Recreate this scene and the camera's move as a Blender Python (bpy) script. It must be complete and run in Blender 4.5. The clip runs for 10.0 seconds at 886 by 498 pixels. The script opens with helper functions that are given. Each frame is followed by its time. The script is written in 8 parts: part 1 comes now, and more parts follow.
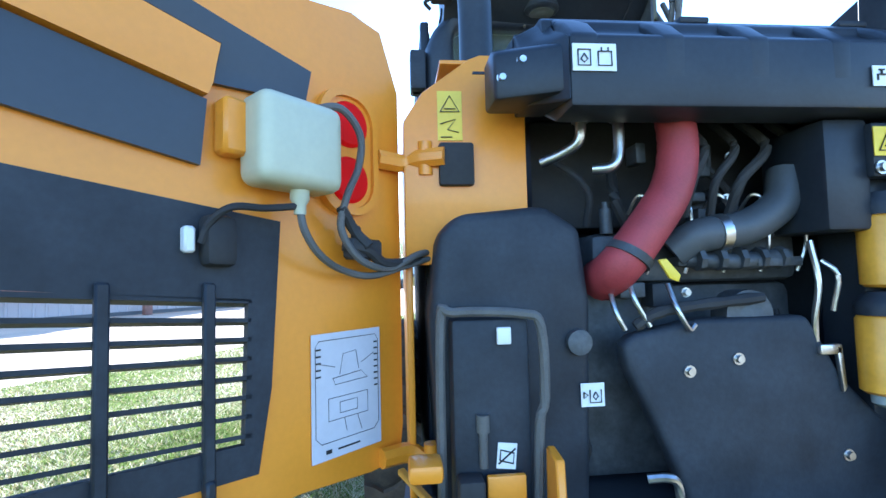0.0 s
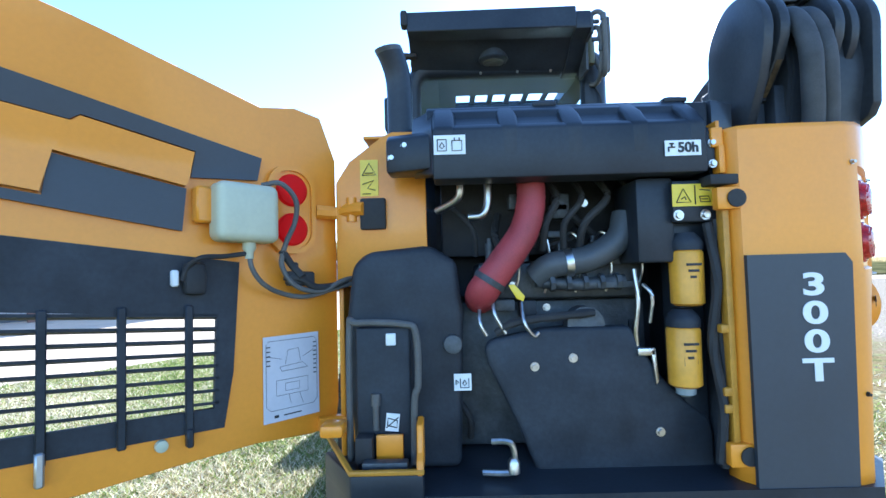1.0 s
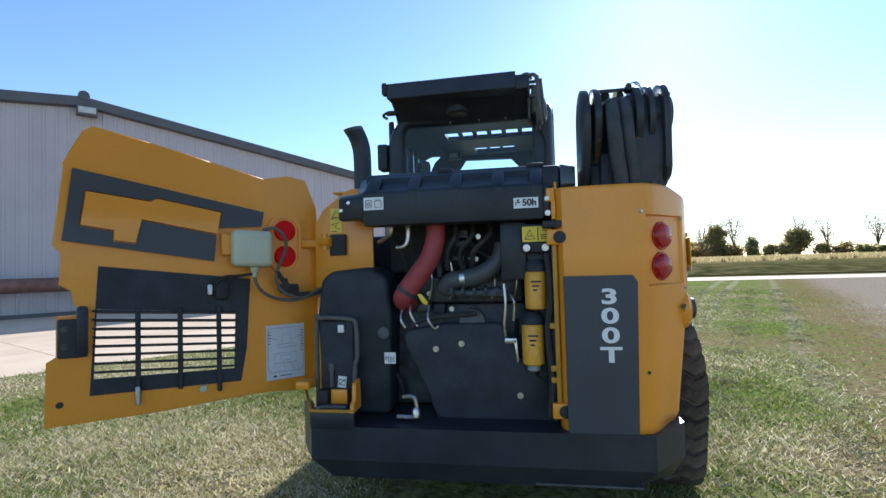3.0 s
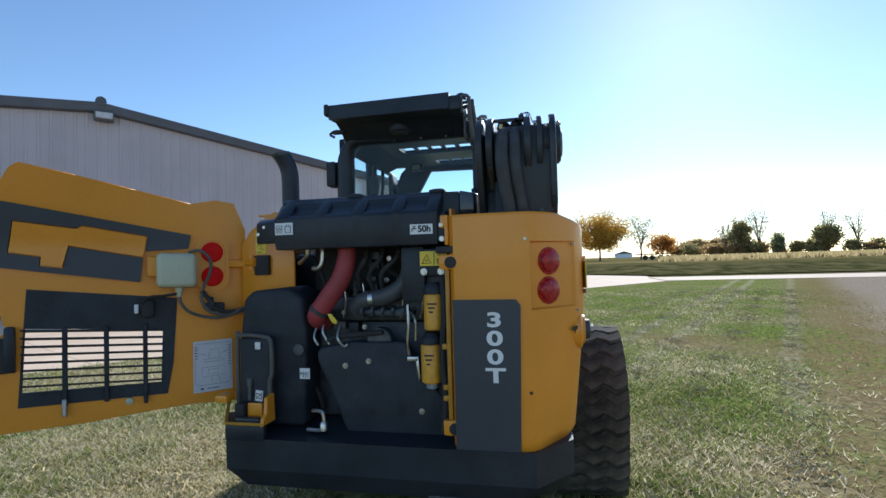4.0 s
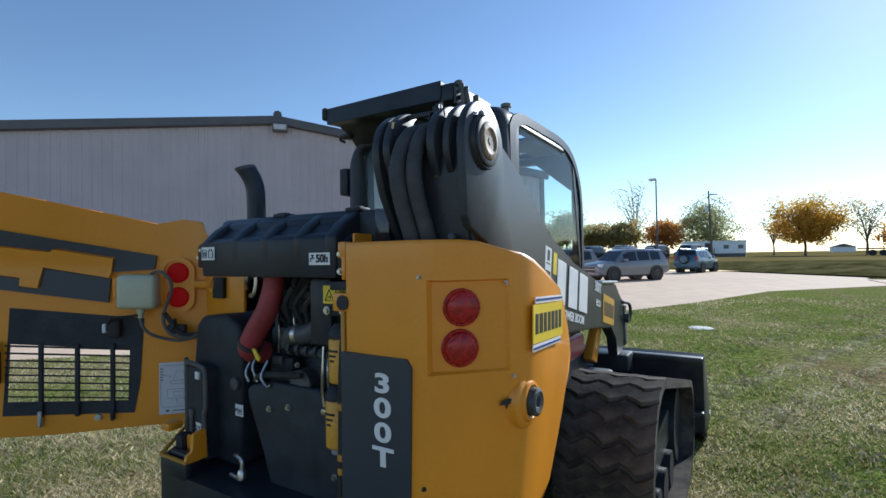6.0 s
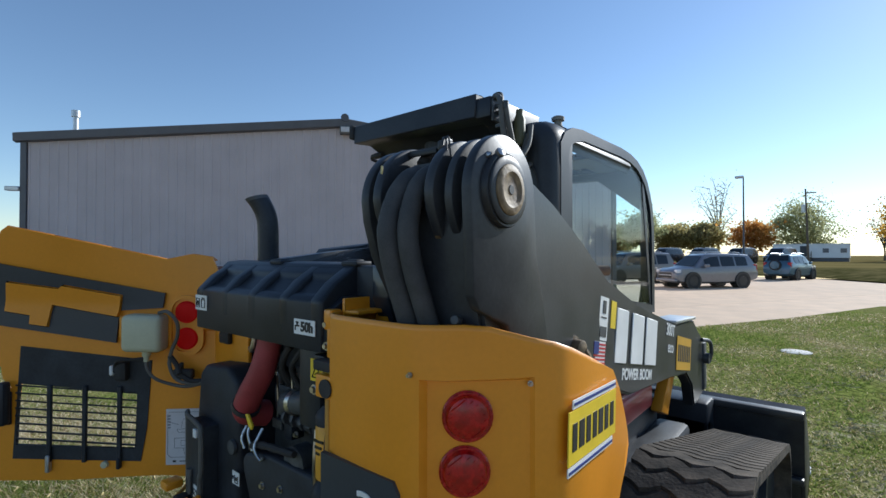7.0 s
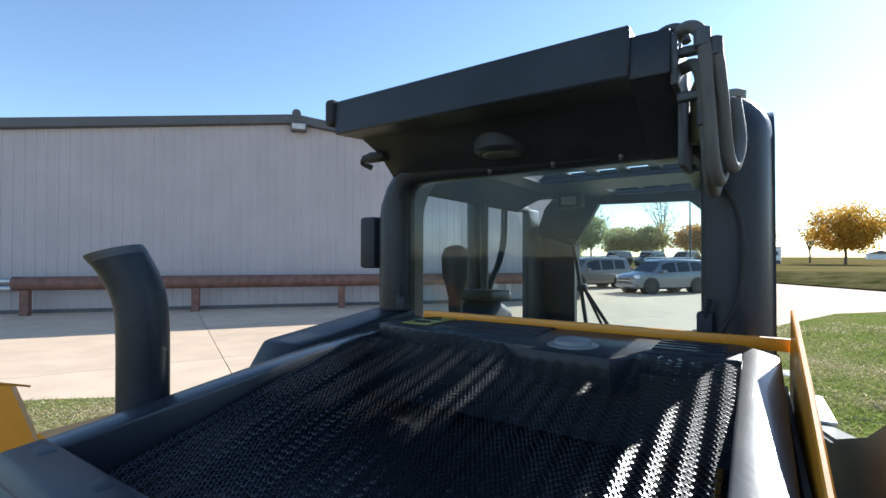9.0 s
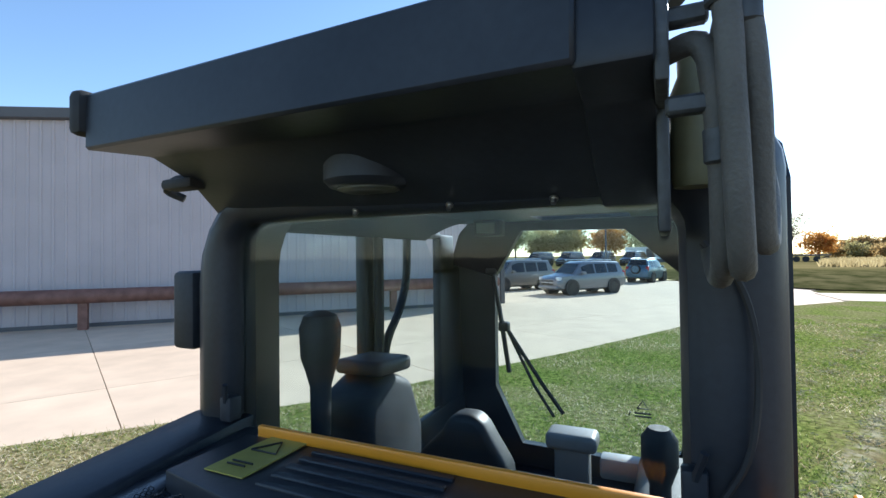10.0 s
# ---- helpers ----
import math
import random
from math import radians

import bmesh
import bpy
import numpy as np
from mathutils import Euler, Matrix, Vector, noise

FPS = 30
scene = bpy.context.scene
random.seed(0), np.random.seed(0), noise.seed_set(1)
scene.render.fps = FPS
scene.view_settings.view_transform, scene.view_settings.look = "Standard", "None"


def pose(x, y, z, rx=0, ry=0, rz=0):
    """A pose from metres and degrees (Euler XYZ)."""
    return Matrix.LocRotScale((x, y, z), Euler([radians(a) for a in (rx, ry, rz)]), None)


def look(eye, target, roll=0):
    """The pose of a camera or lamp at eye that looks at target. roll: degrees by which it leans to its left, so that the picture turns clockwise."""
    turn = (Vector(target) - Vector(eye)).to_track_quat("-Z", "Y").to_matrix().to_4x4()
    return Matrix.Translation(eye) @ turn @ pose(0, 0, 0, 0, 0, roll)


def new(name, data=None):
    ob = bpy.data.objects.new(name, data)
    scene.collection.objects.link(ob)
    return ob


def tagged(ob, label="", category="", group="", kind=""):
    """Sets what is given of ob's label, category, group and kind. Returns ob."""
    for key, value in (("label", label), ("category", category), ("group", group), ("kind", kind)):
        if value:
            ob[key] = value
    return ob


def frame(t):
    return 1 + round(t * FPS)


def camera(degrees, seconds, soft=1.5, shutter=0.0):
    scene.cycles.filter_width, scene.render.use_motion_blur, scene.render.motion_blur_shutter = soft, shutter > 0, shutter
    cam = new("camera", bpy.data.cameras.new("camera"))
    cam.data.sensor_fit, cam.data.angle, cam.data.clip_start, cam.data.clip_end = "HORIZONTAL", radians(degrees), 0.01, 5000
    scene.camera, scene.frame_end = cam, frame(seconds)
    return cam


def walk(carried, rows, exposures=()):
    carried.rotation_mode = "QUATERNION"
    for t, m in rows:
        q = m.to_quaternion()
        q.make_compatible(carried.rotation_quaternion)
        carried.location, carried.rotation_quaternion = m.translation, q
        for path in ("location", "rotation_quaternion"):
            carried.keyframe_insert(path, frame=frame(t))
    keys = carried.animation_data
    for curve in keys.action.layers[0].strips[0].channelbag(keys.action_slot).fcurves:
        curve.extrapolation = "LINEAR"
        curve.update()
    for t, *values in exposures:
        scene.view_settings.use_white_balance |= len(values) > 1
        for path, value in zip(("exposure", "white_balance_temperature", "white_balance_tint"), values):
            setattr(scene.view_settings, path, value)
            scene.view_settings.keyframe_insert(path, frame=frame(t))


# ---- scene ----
cam = camera(86.0, 10.0)
PATH = [
    (0, (-0.713, -0.791, 1.081), (-0.529, 1.197, 1.186), -1.4),
    (0.5, (-0.561, -0.994, 1.114), (-0.507, 1.001, 1.237), -1.5),
    (1, (-0.381, -1.172, 1.144), (-0.402, 0.826, 1.229), -1.6),
    (1.5, (-0.171, -1.355, 1.171), (-0.321, 0.638, 1.253), -1.4),
    (2, (-0.104, -1.526, 1.183), (-0.322, 0.461, 1.247), -1.1),
    (2.2, (-0.149, -1.596, 1.201), (-0.318, 0.396, 1.245), -1.4),
    (3.3, (0.351, -1.782, 1.215), (-0.035, 0.179, 1.288), -1.7),
    (3.5, (0.440, -1.801, 1.250), (0.042, 0.158, 1.309), -1.7),
    (4, (0.646, -1.754, 1.296), (0.236, 0.203, 1.352), -1.7),
    (4.5, (0.832, -1.640, 1.343), (0.351, 0.300, 1.395), -1.7),
    (5, (1.026, -1.490, 1.378), (0.410, 0.412, 1.418), -1.5),
    (5.2, (1.101, -1.412, 1.399), (0.381, 0.453, 1.433), -1.3),
    (6.3, (1.308, -0.948, 1.436), (0.193, 0.712, 1.473), -0.7),
    (6.5, (1.316, -0.880, 1.457), (0.153, 0.747, 1.496), -0.5),
    (7, (1.220, -0.717, 1.606), (-0.046, 0.832, 1.630), 0.1),
    (7.5, (0.984, -0.544, 1.748), (-0.282, 1.003, 1.770), 0.2),
    (8, (0.731, -0.363, 1.792), (-0.530, 1.189, 1.817), 0.0),
    (8.5, (0.515, -0.230, 1.834), (-0.750, 1.318, 1.869), 0.2),
    (9, (0.357, -0.086, 1.825), (-0.749, 1.580, 1.855), 0.1),
    (9.5, (0.251, 0.190, 1.850), (-0.704, 1.947, 1.872), 0.1),
    (10, (0.243, 0.342, 1.964), (-0.600, 2.155, 2.000), -0.7),
]
walk(cam, [(t, look(eye, target, roll)) for t, eye, target, roll in PATH],
     exposures=[(0.0, 2.45, 4850, 8), (1.0, 2.15, 4950, 8), (2.0, 1.5, 5550, 8), (3.5, 0.75, 5600, 8), (5.0, 0.45, 5600, 8), (6.5, 0.35, 5700, 8), (7.5, 0.4, 5900, 8), (8.5, 0.85, 6000, 8), (9.5, 1.1, 5850, 8), (10.0, 1.1, 5750, 8)])

# ---- world and sun ----
SUN_AZ, SUN_EL = radians(16), radians(27)
world = bpy.data.worlds.new("sky")
scene.world = world
world.use_nodes = True
wn = world.node_tree
sky = wn.nodes.new("ShaderNodeTexSky")
sky.sky_type, sky.sun_disc = "NISHITA", False
sky.sun_elevation, sky.sun_rotation = SUN_EL, SUN_AZ
sky.altitude, sky.air_density, sky.dust_density, sky.ozone_density = 200, 1.0, 0.12, 1.5
wn.links.new(sky.outputs[0], wn.nodes["Background"].inputs[0])
wn.nodes["Background"].inputs[1].default_value = 0.11
sun_data = bpy.data.lights.new("sun", "SUN")
sun_data.energy, sun_data.angle, sun_data.color = 4.2, radians(0.55), (1.0, 0.95, 0.86)
sun = new("sun", sun_data)
sun.matrix_world = look((0, 0, 0), (-math.sin(SUN_AZ) * math.cos(SUN_EL), -math.cos(SUN_AZ) * math.cos(SUN_EL), -math.sin(SUN_EL)))


# ---- materials ----
def mat(name, base, rough=0.5, metal=0.0, vary=0.15, scale=6.0, fine=90.0, bump=0.1, dust=None, coat=0.0, rand=0.0):
    """Principled surface with stains at one scale, grain at another, and a light relief."""
    m = bpy.data.materials.new(name)
    m.use_nodes = True
    nt = m.node_tree
    b = nt.nodes["Principled BSDF"]
    b.inputs["Metallic"].default_value = metal
    if rough > 0.8:
        b.inputs["Specular IOR Level"].default_value = 0.1
    b.inputs["Coat Weight"].default_value = coat
    geo = nt.nodes.new("ShaderNodeTexCoord")
    n1, n2 = nt.nodes.new("ShaderNodeTexNoise"), nt.nodes.new("ShaderNodeTexNoise")
    n1.inputs["Scale"].default_value, n1.inputs["Detail"].default_value = scale, 5
    n2.inputs["Scale"].default_value, n2.inputs["Detail"].default_value = fine, 3
    nt.links.new(geo.outputs["Object"], n1.inputs["Vector"])
    nt.links.new(geo.outputs["Object"], n2.inputs["Vector"])
    mix = nt.nodes.new("ShaderNodeMix")
    mix.data_type = "RGBA"
    dark = [c * (1 - vary) for c in base]
    lite = [min(1, c * (1 + vary)) for c in base] if dust is None else dust
    mix.inputs[6].default_value, mix.inputs[7].default_value = (*dark, 1), (*lite, 1)
    ramp = nt.nodes.new("ShaderNodeMapRange")
    ramp.inputs[1].default_value, ramp.inputs[2].default_value = 0.3, 0.72
    nt.links.new(n1.outputs[0], ramp.inputs[0])
    nt.links.new(ramp.outputs[0], mix.inputs[0])
    out = mix.outputs[2]
    mul = nt.nodes.new("ShaderNodeMix")
    mul.data_type, mul.blend_type = "RGBA", "MULTIPLY"
    mul.inputs[0].default_value = 1.0
    gr = nt.nodes.new("ShaderNodeMapRange")
    gr.inputs[1].default_value, gr.inputs[2].default_value = 0.2, 0.8
    gr.inputs[3].default_value, gr.inputs[4].default_value = 1 - vary * 0.7, 1 + vary * 0.3
    nt.links.new(n2.outputs[0], gr.inputs[0])
    nt.links.new(out, mul.inputs[6])
    nt.links.new(gr.outputs[0], mul.inputs[7])
    out = mul.outputs[2]
    if rand:
        info = nt.nodes.new("ShaderNodeObjectInfo")
        hv = nt.nodes.new("ShaderNodeHueSaturation")
        rr = nt.nodes.new("ShaderNodeMapRange")
        rr.inputs[3].default_value, rr.inputs[4].default_value = 1 - rand, 1 + rand
        nt.links.new(info.outputs["Random"], rr.inputs[0])
        nt.links.new(rr.outputs[0], hv.inputs["Value"])
        nt.links.new(out, hv.inputs["Color"])
        out = hv.outputs[0]
    nt.links.new(out, b.inputs["Base Color"])
    rg = nt.nodes.new("ShaderNodeMapRange")
    rg.inputs[3].default_value, rg.inputs[4].default_value = max(0.02, rough - 0.08), min(1, rough + 0.1)
    nt.links.new(n1.outputs[0], rg.inputs[0])
    nt.links.new(rg.outputs[0], b.inputs["Roughness"])
    if bump:
        bp = nt.nodes.new("ShaderNodeBump")
        bp.inputs["Strength"].default_value, bp.inputs["Distance"].default_value = bump, 0.004
        nt.links.new(n2.outputs[0], bp.inputs["Height"])
        nt.links.new(bp.outputs[0], b.inputs["Normal"])
    return m


def glass(name, tint=(0.8, 0.9, 0.88), clear=0.86, rough=0.02):
    m = bpy.data.materials.new(name)
    m.use_nodes = True
    nt = m.node_tree
    for n in list(nt.nodes):
        nt.nodes.remove(n)
    o = nt.nodes.new("ShaderNodeOutputMaterial")
    t, g, mx = nt.nodes.new("ShaderNodeBsdfTransparent"), nt.nodes.new("ShaderNodeBsdfGlossy"), nt.nodes.new("ShaderNodeMixShader")
    lw = nt.nodes.new("ShaderNodeLayerWeight")
    pw, fr = nt.nodes.new("ShaderNodeMath"), nt.nodes.new("ShaderNodeMath")
    pw.operation, fr.operation = "POWER", "MULTIPLY_ADD"
    pw.inputs[1].default_value = 4.0
    fr.inputs[1].default_value, fr.inputs[2].default_value = 0.30, 0.012
    nt.links.new(lw.outputs["Facing"], pw.inputs[0])
    nt.links.new(pw.outputs[0], fr.inputs[0])
    t.inputs[0].default_value = (*[c * clear for c in tint], 1)
    g.inputs["Roughness"].default_value = rough
    nt.links.new(fr.outputs[0], mx.inputs[0])
    nt.links.new(t.outputs[0], mx.inputs[1])
    nt.links.new(g.outputs[0], mx.inputs[2])
    nt.links.new(mx.outputs[0], o.inputs[0])
    return m


YELLOW = mat("yellow_paint", (0.77, 0.292, 0.013), 0.38, vary=0.07, scale=3, bump=0.04, coat=0.15)
YELLOW_OLD = mat("yellow_cast", (0.50, 0.24, 0.02), 0.5, vary=0.2, scale=14, bump=0.1)
BLACK = mat("black_paint", (0.022, 0.026, 0.034), 0.40, vary=0.25, scale=5, dust=(0.036, 0.041, 0.050), bump=0.05)
BOOMP = mat("boom_paint", (0.032, 0.035, 0.043), 0.36, vary=0.3, scale=7, dust=(0.055, 0.057, 0.060), bump=0.05)
HOODP = mat("hood_paint", (0.022, 0.026, 0.034), 0.32, vary=0.25, scale=5, dust=(0.04, 0.044, 0.052), bump=0.04, coat=0.3)
PLASTIC = mat("black_plastic", (0.026, 0.030, 0.038), 0.55, vary=0.3, scale=9, dust=(0.042, 0.047, 0.056), bump=0.15)
PANEL = mat("charcoal_decal", (0.040, 0.047, 0.058), 0.45, vary=0.12, scale=4, bump=0.03)
RUBBER = mat("rubber", (0.022, 0.022, 0.024), 0.75, vary=0.3, scale=12, dust=(0.042, 0.040, 0.038), bump=0.1)
TRACKM = mat("track_rubber", (0.036, 0.034, 0.033), 0.85, vary=0.3, scale=9, dust=(0.145, 0.12, 0.095), bump=0.5, rand=0.15)
HOSE = mat("hose_sleeve", (0.055, 0.055, 0.056), 0.7, vary=0.3, scale=20, fine=300, bump=0.03)
HOSE_GREY = mat("grey_hose", (0.11, 0.105, 0.095), 0.6, vary=0.2, scale=20, fine=250, bump=0.3)
RED_HOSE = mat("red_hose", (0.32, 0.045, 0.05), 0.55, vary=0.2, scale=15, fine=200, bump=0.2)
STEEL = mat("bare_steel", (0.55, 0.54, 0.52), 0.32, 1.0, vary=0.2, scale=25, bump=0.1)
RUST = mat("rusty_steel", (0.17, 0.10, 0.05), 0.6, 0.0, vary=0.5, scale=30, dust=(0.33, 0.24, 0.13), bump=0.3)
CAST = mat("cast_metal", (0.09, 0.095, 0.10), 0.55, 0.5, vary=0.35, scale=16, bump=0.3)
WHITE = mat("white_vinyl", (0.78, 0.78, 0.76), 0.45, vary=0.05, scale=9, bump=0.02)
INK = mat("black_ink", (0.02, 0.02, 0.02), 0.5, vary=0.1, bump=0)
SIGNY = mat("sign_yellow", (0.80, 0.58, 0.03), 0.4, vary=0.07, scale=10, bump=0.02)
SIGNB = mat("sign_blue", (0.03, 0.05, 0.22), 0.4, vary=0.07, scale=10, bump=0.02)
SIGNR = mat("sign_red", (0.55, 0.03, 0.04), 0.4, vary=0.07, scale=10, bump=0.02)
TANK = mat("milky_plastic", (0.50, 0.50, 0.35), 0.4, vary=0.08, scale=8, bump=0.05)
PAPER = mat("paper_label", (0.62, 0.60, 0.62), 0.55, vary=0.06, scale=14, bump=0.03)
TAPE = mat("masking_tape", (0.55, 0.45, 0.20), 0.65, vary=0.15, scale=14, bump=0.1)
SEATM = mat("seat_vinyl", (0.03, 0.03, 0.033), 0.5, vary=0.2, scale=10, bump=0.1)
CLEAR = glass("cab_glass", (0.92, 0.97, 0.975), 0.985)
CARGLASS = mat("car_glass", (0.015, 0.02, 0.025), 0.06, vary=0.1, bump=0)
WALLM = mat("wall_sheet", (0.47, 0.42, 0.43), 0.5, 0.0, vary=0.06, scale=0.9, fine=30, bump=0.03)
ROOFM = mat("roof_trim", (0.10, 0.10, 0.11), 0.45, 0.2, vary=0.12, scale=2, bump=0.04)
RAILM = mat("brown_rail", (0.19, 0.085, 0.06), 0.6, vary=0.25, scale=4, dust=(0.26, 0.13, 0.10), bump=0.1)
GALV = mat("galvanised", (0.55, 0.56, 0.57), 0.4, 0.8, vary=0.15, scale=6, bump=0.05)
CONC = mat("concrete", (0.70, 0.525, 0.375), 0.85, vary=0.10, scale=1.2, fine=140, bump=0.25, rand=0.05)
for m_ in (BLACK, BOOMP, PLASTIC):
    m_.node_tree.nodes["Principled BSDF"].inputs["Specular IOR Level"].default_value = 0.3
BARK = mat("bark", (0.17, 0.14, 0.11), 0.9, vary=0.3, scale=8, bump=0.5)
LENS = mat("red_lens", (0.40, 0.005, 0.005), 0.26, vary=0.4, scale=60, bump=0.08, coat=0.08)
THIN_LENS = bpy.data.materials.new("thin_red_lens")
THIN_LENS.use_nodes = True
tn = THIN_LENS.node_tree
tl, ms_ = tn.nodes.new("ShaderNodeBsdfTranslucent"), tn.nodes.new("ShaderNodeMixShader")
tl.inputs[0].default_value = (0.95, 0.03, 0.03, 1)
tn.nodes["Principled BSDF"].inputs["Base Color"].default_value = (0.6, 0.02, 0.02, 1)
ms_.inputs[0].default_value = 0.75
tn.links.new(tn.nodes["Principled BSDF"].outputs[0], ms_.inputs[1])
tn.links.new(tl.outputs[0], ms_.inputs[2])
tn.links.new(ms_.outputs[0], tn.nodes["Material Output"].inputs[0])


# ---- mesh helpers ----
def append(bm, tmp):
    me = bpy.data.meshes.new("tmp")
    tmp.to_mesh(me)
    bm.from_mesh(me)
    bpy.data.meshes.remove(me)
    tmp.free()


def box(bm, lo, hi, bevel=0.0, seg=2, m=None):
    t = bmesh.new()
    bmesh.ops.create_cube(t, size=1)
    c = [(a + b) / 2 for a, b in zip(lo, hi)]
    s = [abs(b - a) for a, b in zip(lo, hi)]
    for v in t.verts:
        v.co = Vector((v.co.x * s[0] + c[0], v.co.y * s[1] + c[1], v.co.z * s[2] + c[2]))
    if bevel:
        bmesh.ops.bevel(t, geom=t.edges[:], offset=min(bevel, min(s) * 0.45), segments=seg, affect="EDGES", profile=0.5)
    if m is not None:
        bmesh.ops.transform(t, matrix=m, verts=t.verts)
    append(bm, t)
    return bm


def prism(bm, pts, axis, a, b, bevel=0.0, seg=2, b_pts=None, m=None):
    """A polygon of the plane across axis, drawn out from a to b; b_pts: another outline at b."""
    def put(p, v):
        return {"x": (v, p[0], p[1]), "y": (p[0], v, p[1]), "z": (p[0], p[1], v)}[axis]
    t = bmesh.new()
    one = [t.verts.new(put(p, a)) for p in pts]
    two = [t.verts.new(put(p, b)) for p in (b_pts or pts)]
    n = len(pts)
    t.faces.new(one)
    t.faces.new(two)
    for i in range(n):
        t.faces.new((one[i], one[(i + 1) % n], two[(i + 1) % n], two[i]))
    bmesh.ops.recalc_face_normals(t, faces=t.faces)
    if bevel:
        es = [e for e in t.edges if e.calc_face_angle(0) > 0.35]
        bmesh.ops.bevel(t, geom=es, offset=bevel, segments=seg, affect="EDGES", profile=0.5)
    if m is not None:
        bmesh.ops.transform(t, matrix=m, verts=t.verts)
    append(bm, t)
    return bm


def smooth_path(pts, n=6):
    """A rounded line through the points (Catmull-Rom)."""
    p = [Vector(q) for q in pts]
    p = [2 * p[0] - p[1]] + p + [2 * p[-1] - p[-2]]
    out = []
    for i in range(1, len(p) - 2):
        for k in range(n):
            t = k / n
            a, b, c, d = p[i - 1], p[i], p[i + 1], p[i + 2]
            out.append(0.5 * ((2 * b) + (c - a) * t + (2 * a - 5 * b + 4 * c - d) * t * t + (3 * b - a - 3 * c + d) * t ** 3))
    return out + [p[-2]]


def tube(bm, pts, r, seg=10, r_end=None, caps=True, ribs=0.0):
    p = [Vector(q) for q in pts]
    t = bmesh.new()
    rings, n = [], len(p)
    up = Vector((0.13, 0.31, 0.94)).normalized()
    for i, q in enumerate(p):
        d = (p[min(i + 1, n - 1)] - p[max(i - 1, 0)]).normalized()
        s = d.cross(up)
        if s.length < 0.05:
            s = d.cross(Vector((1, 0, 0)))
        s.normalize()
        u = s.cross(d).normalized()
        f = i / max(1, n - 1)
        rr = (r if r_end is None else r * (1 - f) + r_end * f) * (1 + (ribs if i % 2 else 0))
        rings.append([t.verts.new(q + rr * (math.cos(a) * s + math.sin(a) * u)) for a in (2 * math.pi * k / seg for k in range(seg))])
    for a, b in zip(rings, rings[1:]):
        for k in range(seg):
            t.faces.new((a[k], a[(k + 1) % seg], b[(k + 1) % seg], b[k]))
    if caps:
        t.faces.new(rings[0][::-1])
        t.faces.new(rings[-1])
    bmesh.ops.recalc_face_normals(t, faces=t.faces)
    for fc in t.faces:
        fc.smooth = len(fc.verts) == 4
    append(bm, t)
    return bm


def lathe(bm, origin, axis, prof, seg=24):
    """A turned shape: prof gives (distance along axis, radius)."""
    o, d = Vector(origin), Vector(axis).normalized()
    s = d.orthogonal().normalized()
    u = d.cross(s)
    t = bmesh.new()
    rings = [[t.verts.new(o + d * h + r * (math.cos(a) * s + math.sin(a) * u)) for a in (2 * math.pi * k / seg for k in range(seg))] for h, r in prof]
    for a, b in zip(rings, rings[1:]):
        for k in range(seg):
            t.faces.new((a[k], a[(k + 1) % seg], b[(k + 1) % seg], b[k])).smooth = True
    t.faces.new(rings[0][::-1])
    t.faces.new(rings[-1])
    bmesh.ops.recalc_face_normals(t, faces=t.faces)
    append(bm, t)
    return bm


def part(name, bm, material, parent=None, label="", sharp=True):
    me = bpy.data.meshes.new(name)
    if isinstance(bm, bmesh.types.BMesh):
        bm.to_mesh(me)
        bm.free()
    else:
        me = bm
    me.polygons.foreach_set("use_smooth", [True] * len(me.polygons))
    me.set_sharp_from_angle(angle=radians(38))
    if material and not me.materials:
        me.materials.append(material)
    ob = new(name, me)
    if parent is not None:
        ob.parent = parent
        ob.matrix_parent_inverse = parent.matrix_basis.inverted()
    if label:
        tagged(ob, label)
    return ob


def thing(name, at, label, category, group="", kind=""):
    ob = new(name)
    ob.empty_display_size = 0.1
    ob.matrix_basis = Matrix.Translation(at)
    return tagged(ob, label, category, group, kind)


def B():
    return bmesh.new()


def bolt(at, axis, r=0.012, parent=None, material=None, name="bolt"):
    b = lathe(B(), at, axis, [(0, r * 1.5), (0.003, r * 1.5), (0.003, r), (0.010, r * 0.9)], 10)
    return part(name, b, material or STEEL, parent)


def words(text, size, m, material, parent, name="lettering", bold=0.0, extrude=0.001, wide=1.0):
    cu = bpy.data.curves.new(name, "FONT")
    cu.body, cu.size, cu.align_x, cu.align_y = text, size, "CENTER", "CENTER"
    cu.extrude, cu.offset = extrude, bold
    ob = bpy.data.objects.new(name, cu)
    scene.collection.objects.link(ob)
    me = bpy.data.meshes.new_from_object(ob)
    bpy.data.objects.remove(ob)
    bpy.data.curves.remove(cu)
    me.transform(m @ Matrix.Diagonal((wide, 1, 1, 1)))
    me.materials.clear()
    return part(name, me, material, parent)


# A flat sign's own axes: u to its right, v up, out of its face n.
def frame_of(o, u, v):
    u, v = Vector(u).normalized(), Vector(v).normalized()
    n = u.cross(v).normalized()
    v = n.cross(u)
    return Matrix.Translation(o) @ Matrix((u, v, n)).transposed().to_4x4()


def plate(bm, m, w, h, t=0.002, cx=0.0, cy=0.0, r=0.004):
    return box(bm, (cx - w / 2, cy - h / 2, 0), (cx + w / 2, cy + h / 2, t), r if t > 0.004 else 0, 1, m)


def bars(m, rects, material, parent, name="mark", lift=0.003):
    ob = None
    for cx, cy, w, h in rects:
        ob = part(name, box(B(), (cx - w / 2, cy - h / 2, lift), (cx + w / 2, cy + h / 2, lift + 0.0012), 0, 1, m), material, parent)
    return ob


def lines(m, strokes, r, material, parent, name="symbol"):
    b = B()
    for st in strokes:
        tube(b, [m @ Vector((x, y, 0.0035)) for x, y in st], r, 4)
    return part(name, b, material, parent)


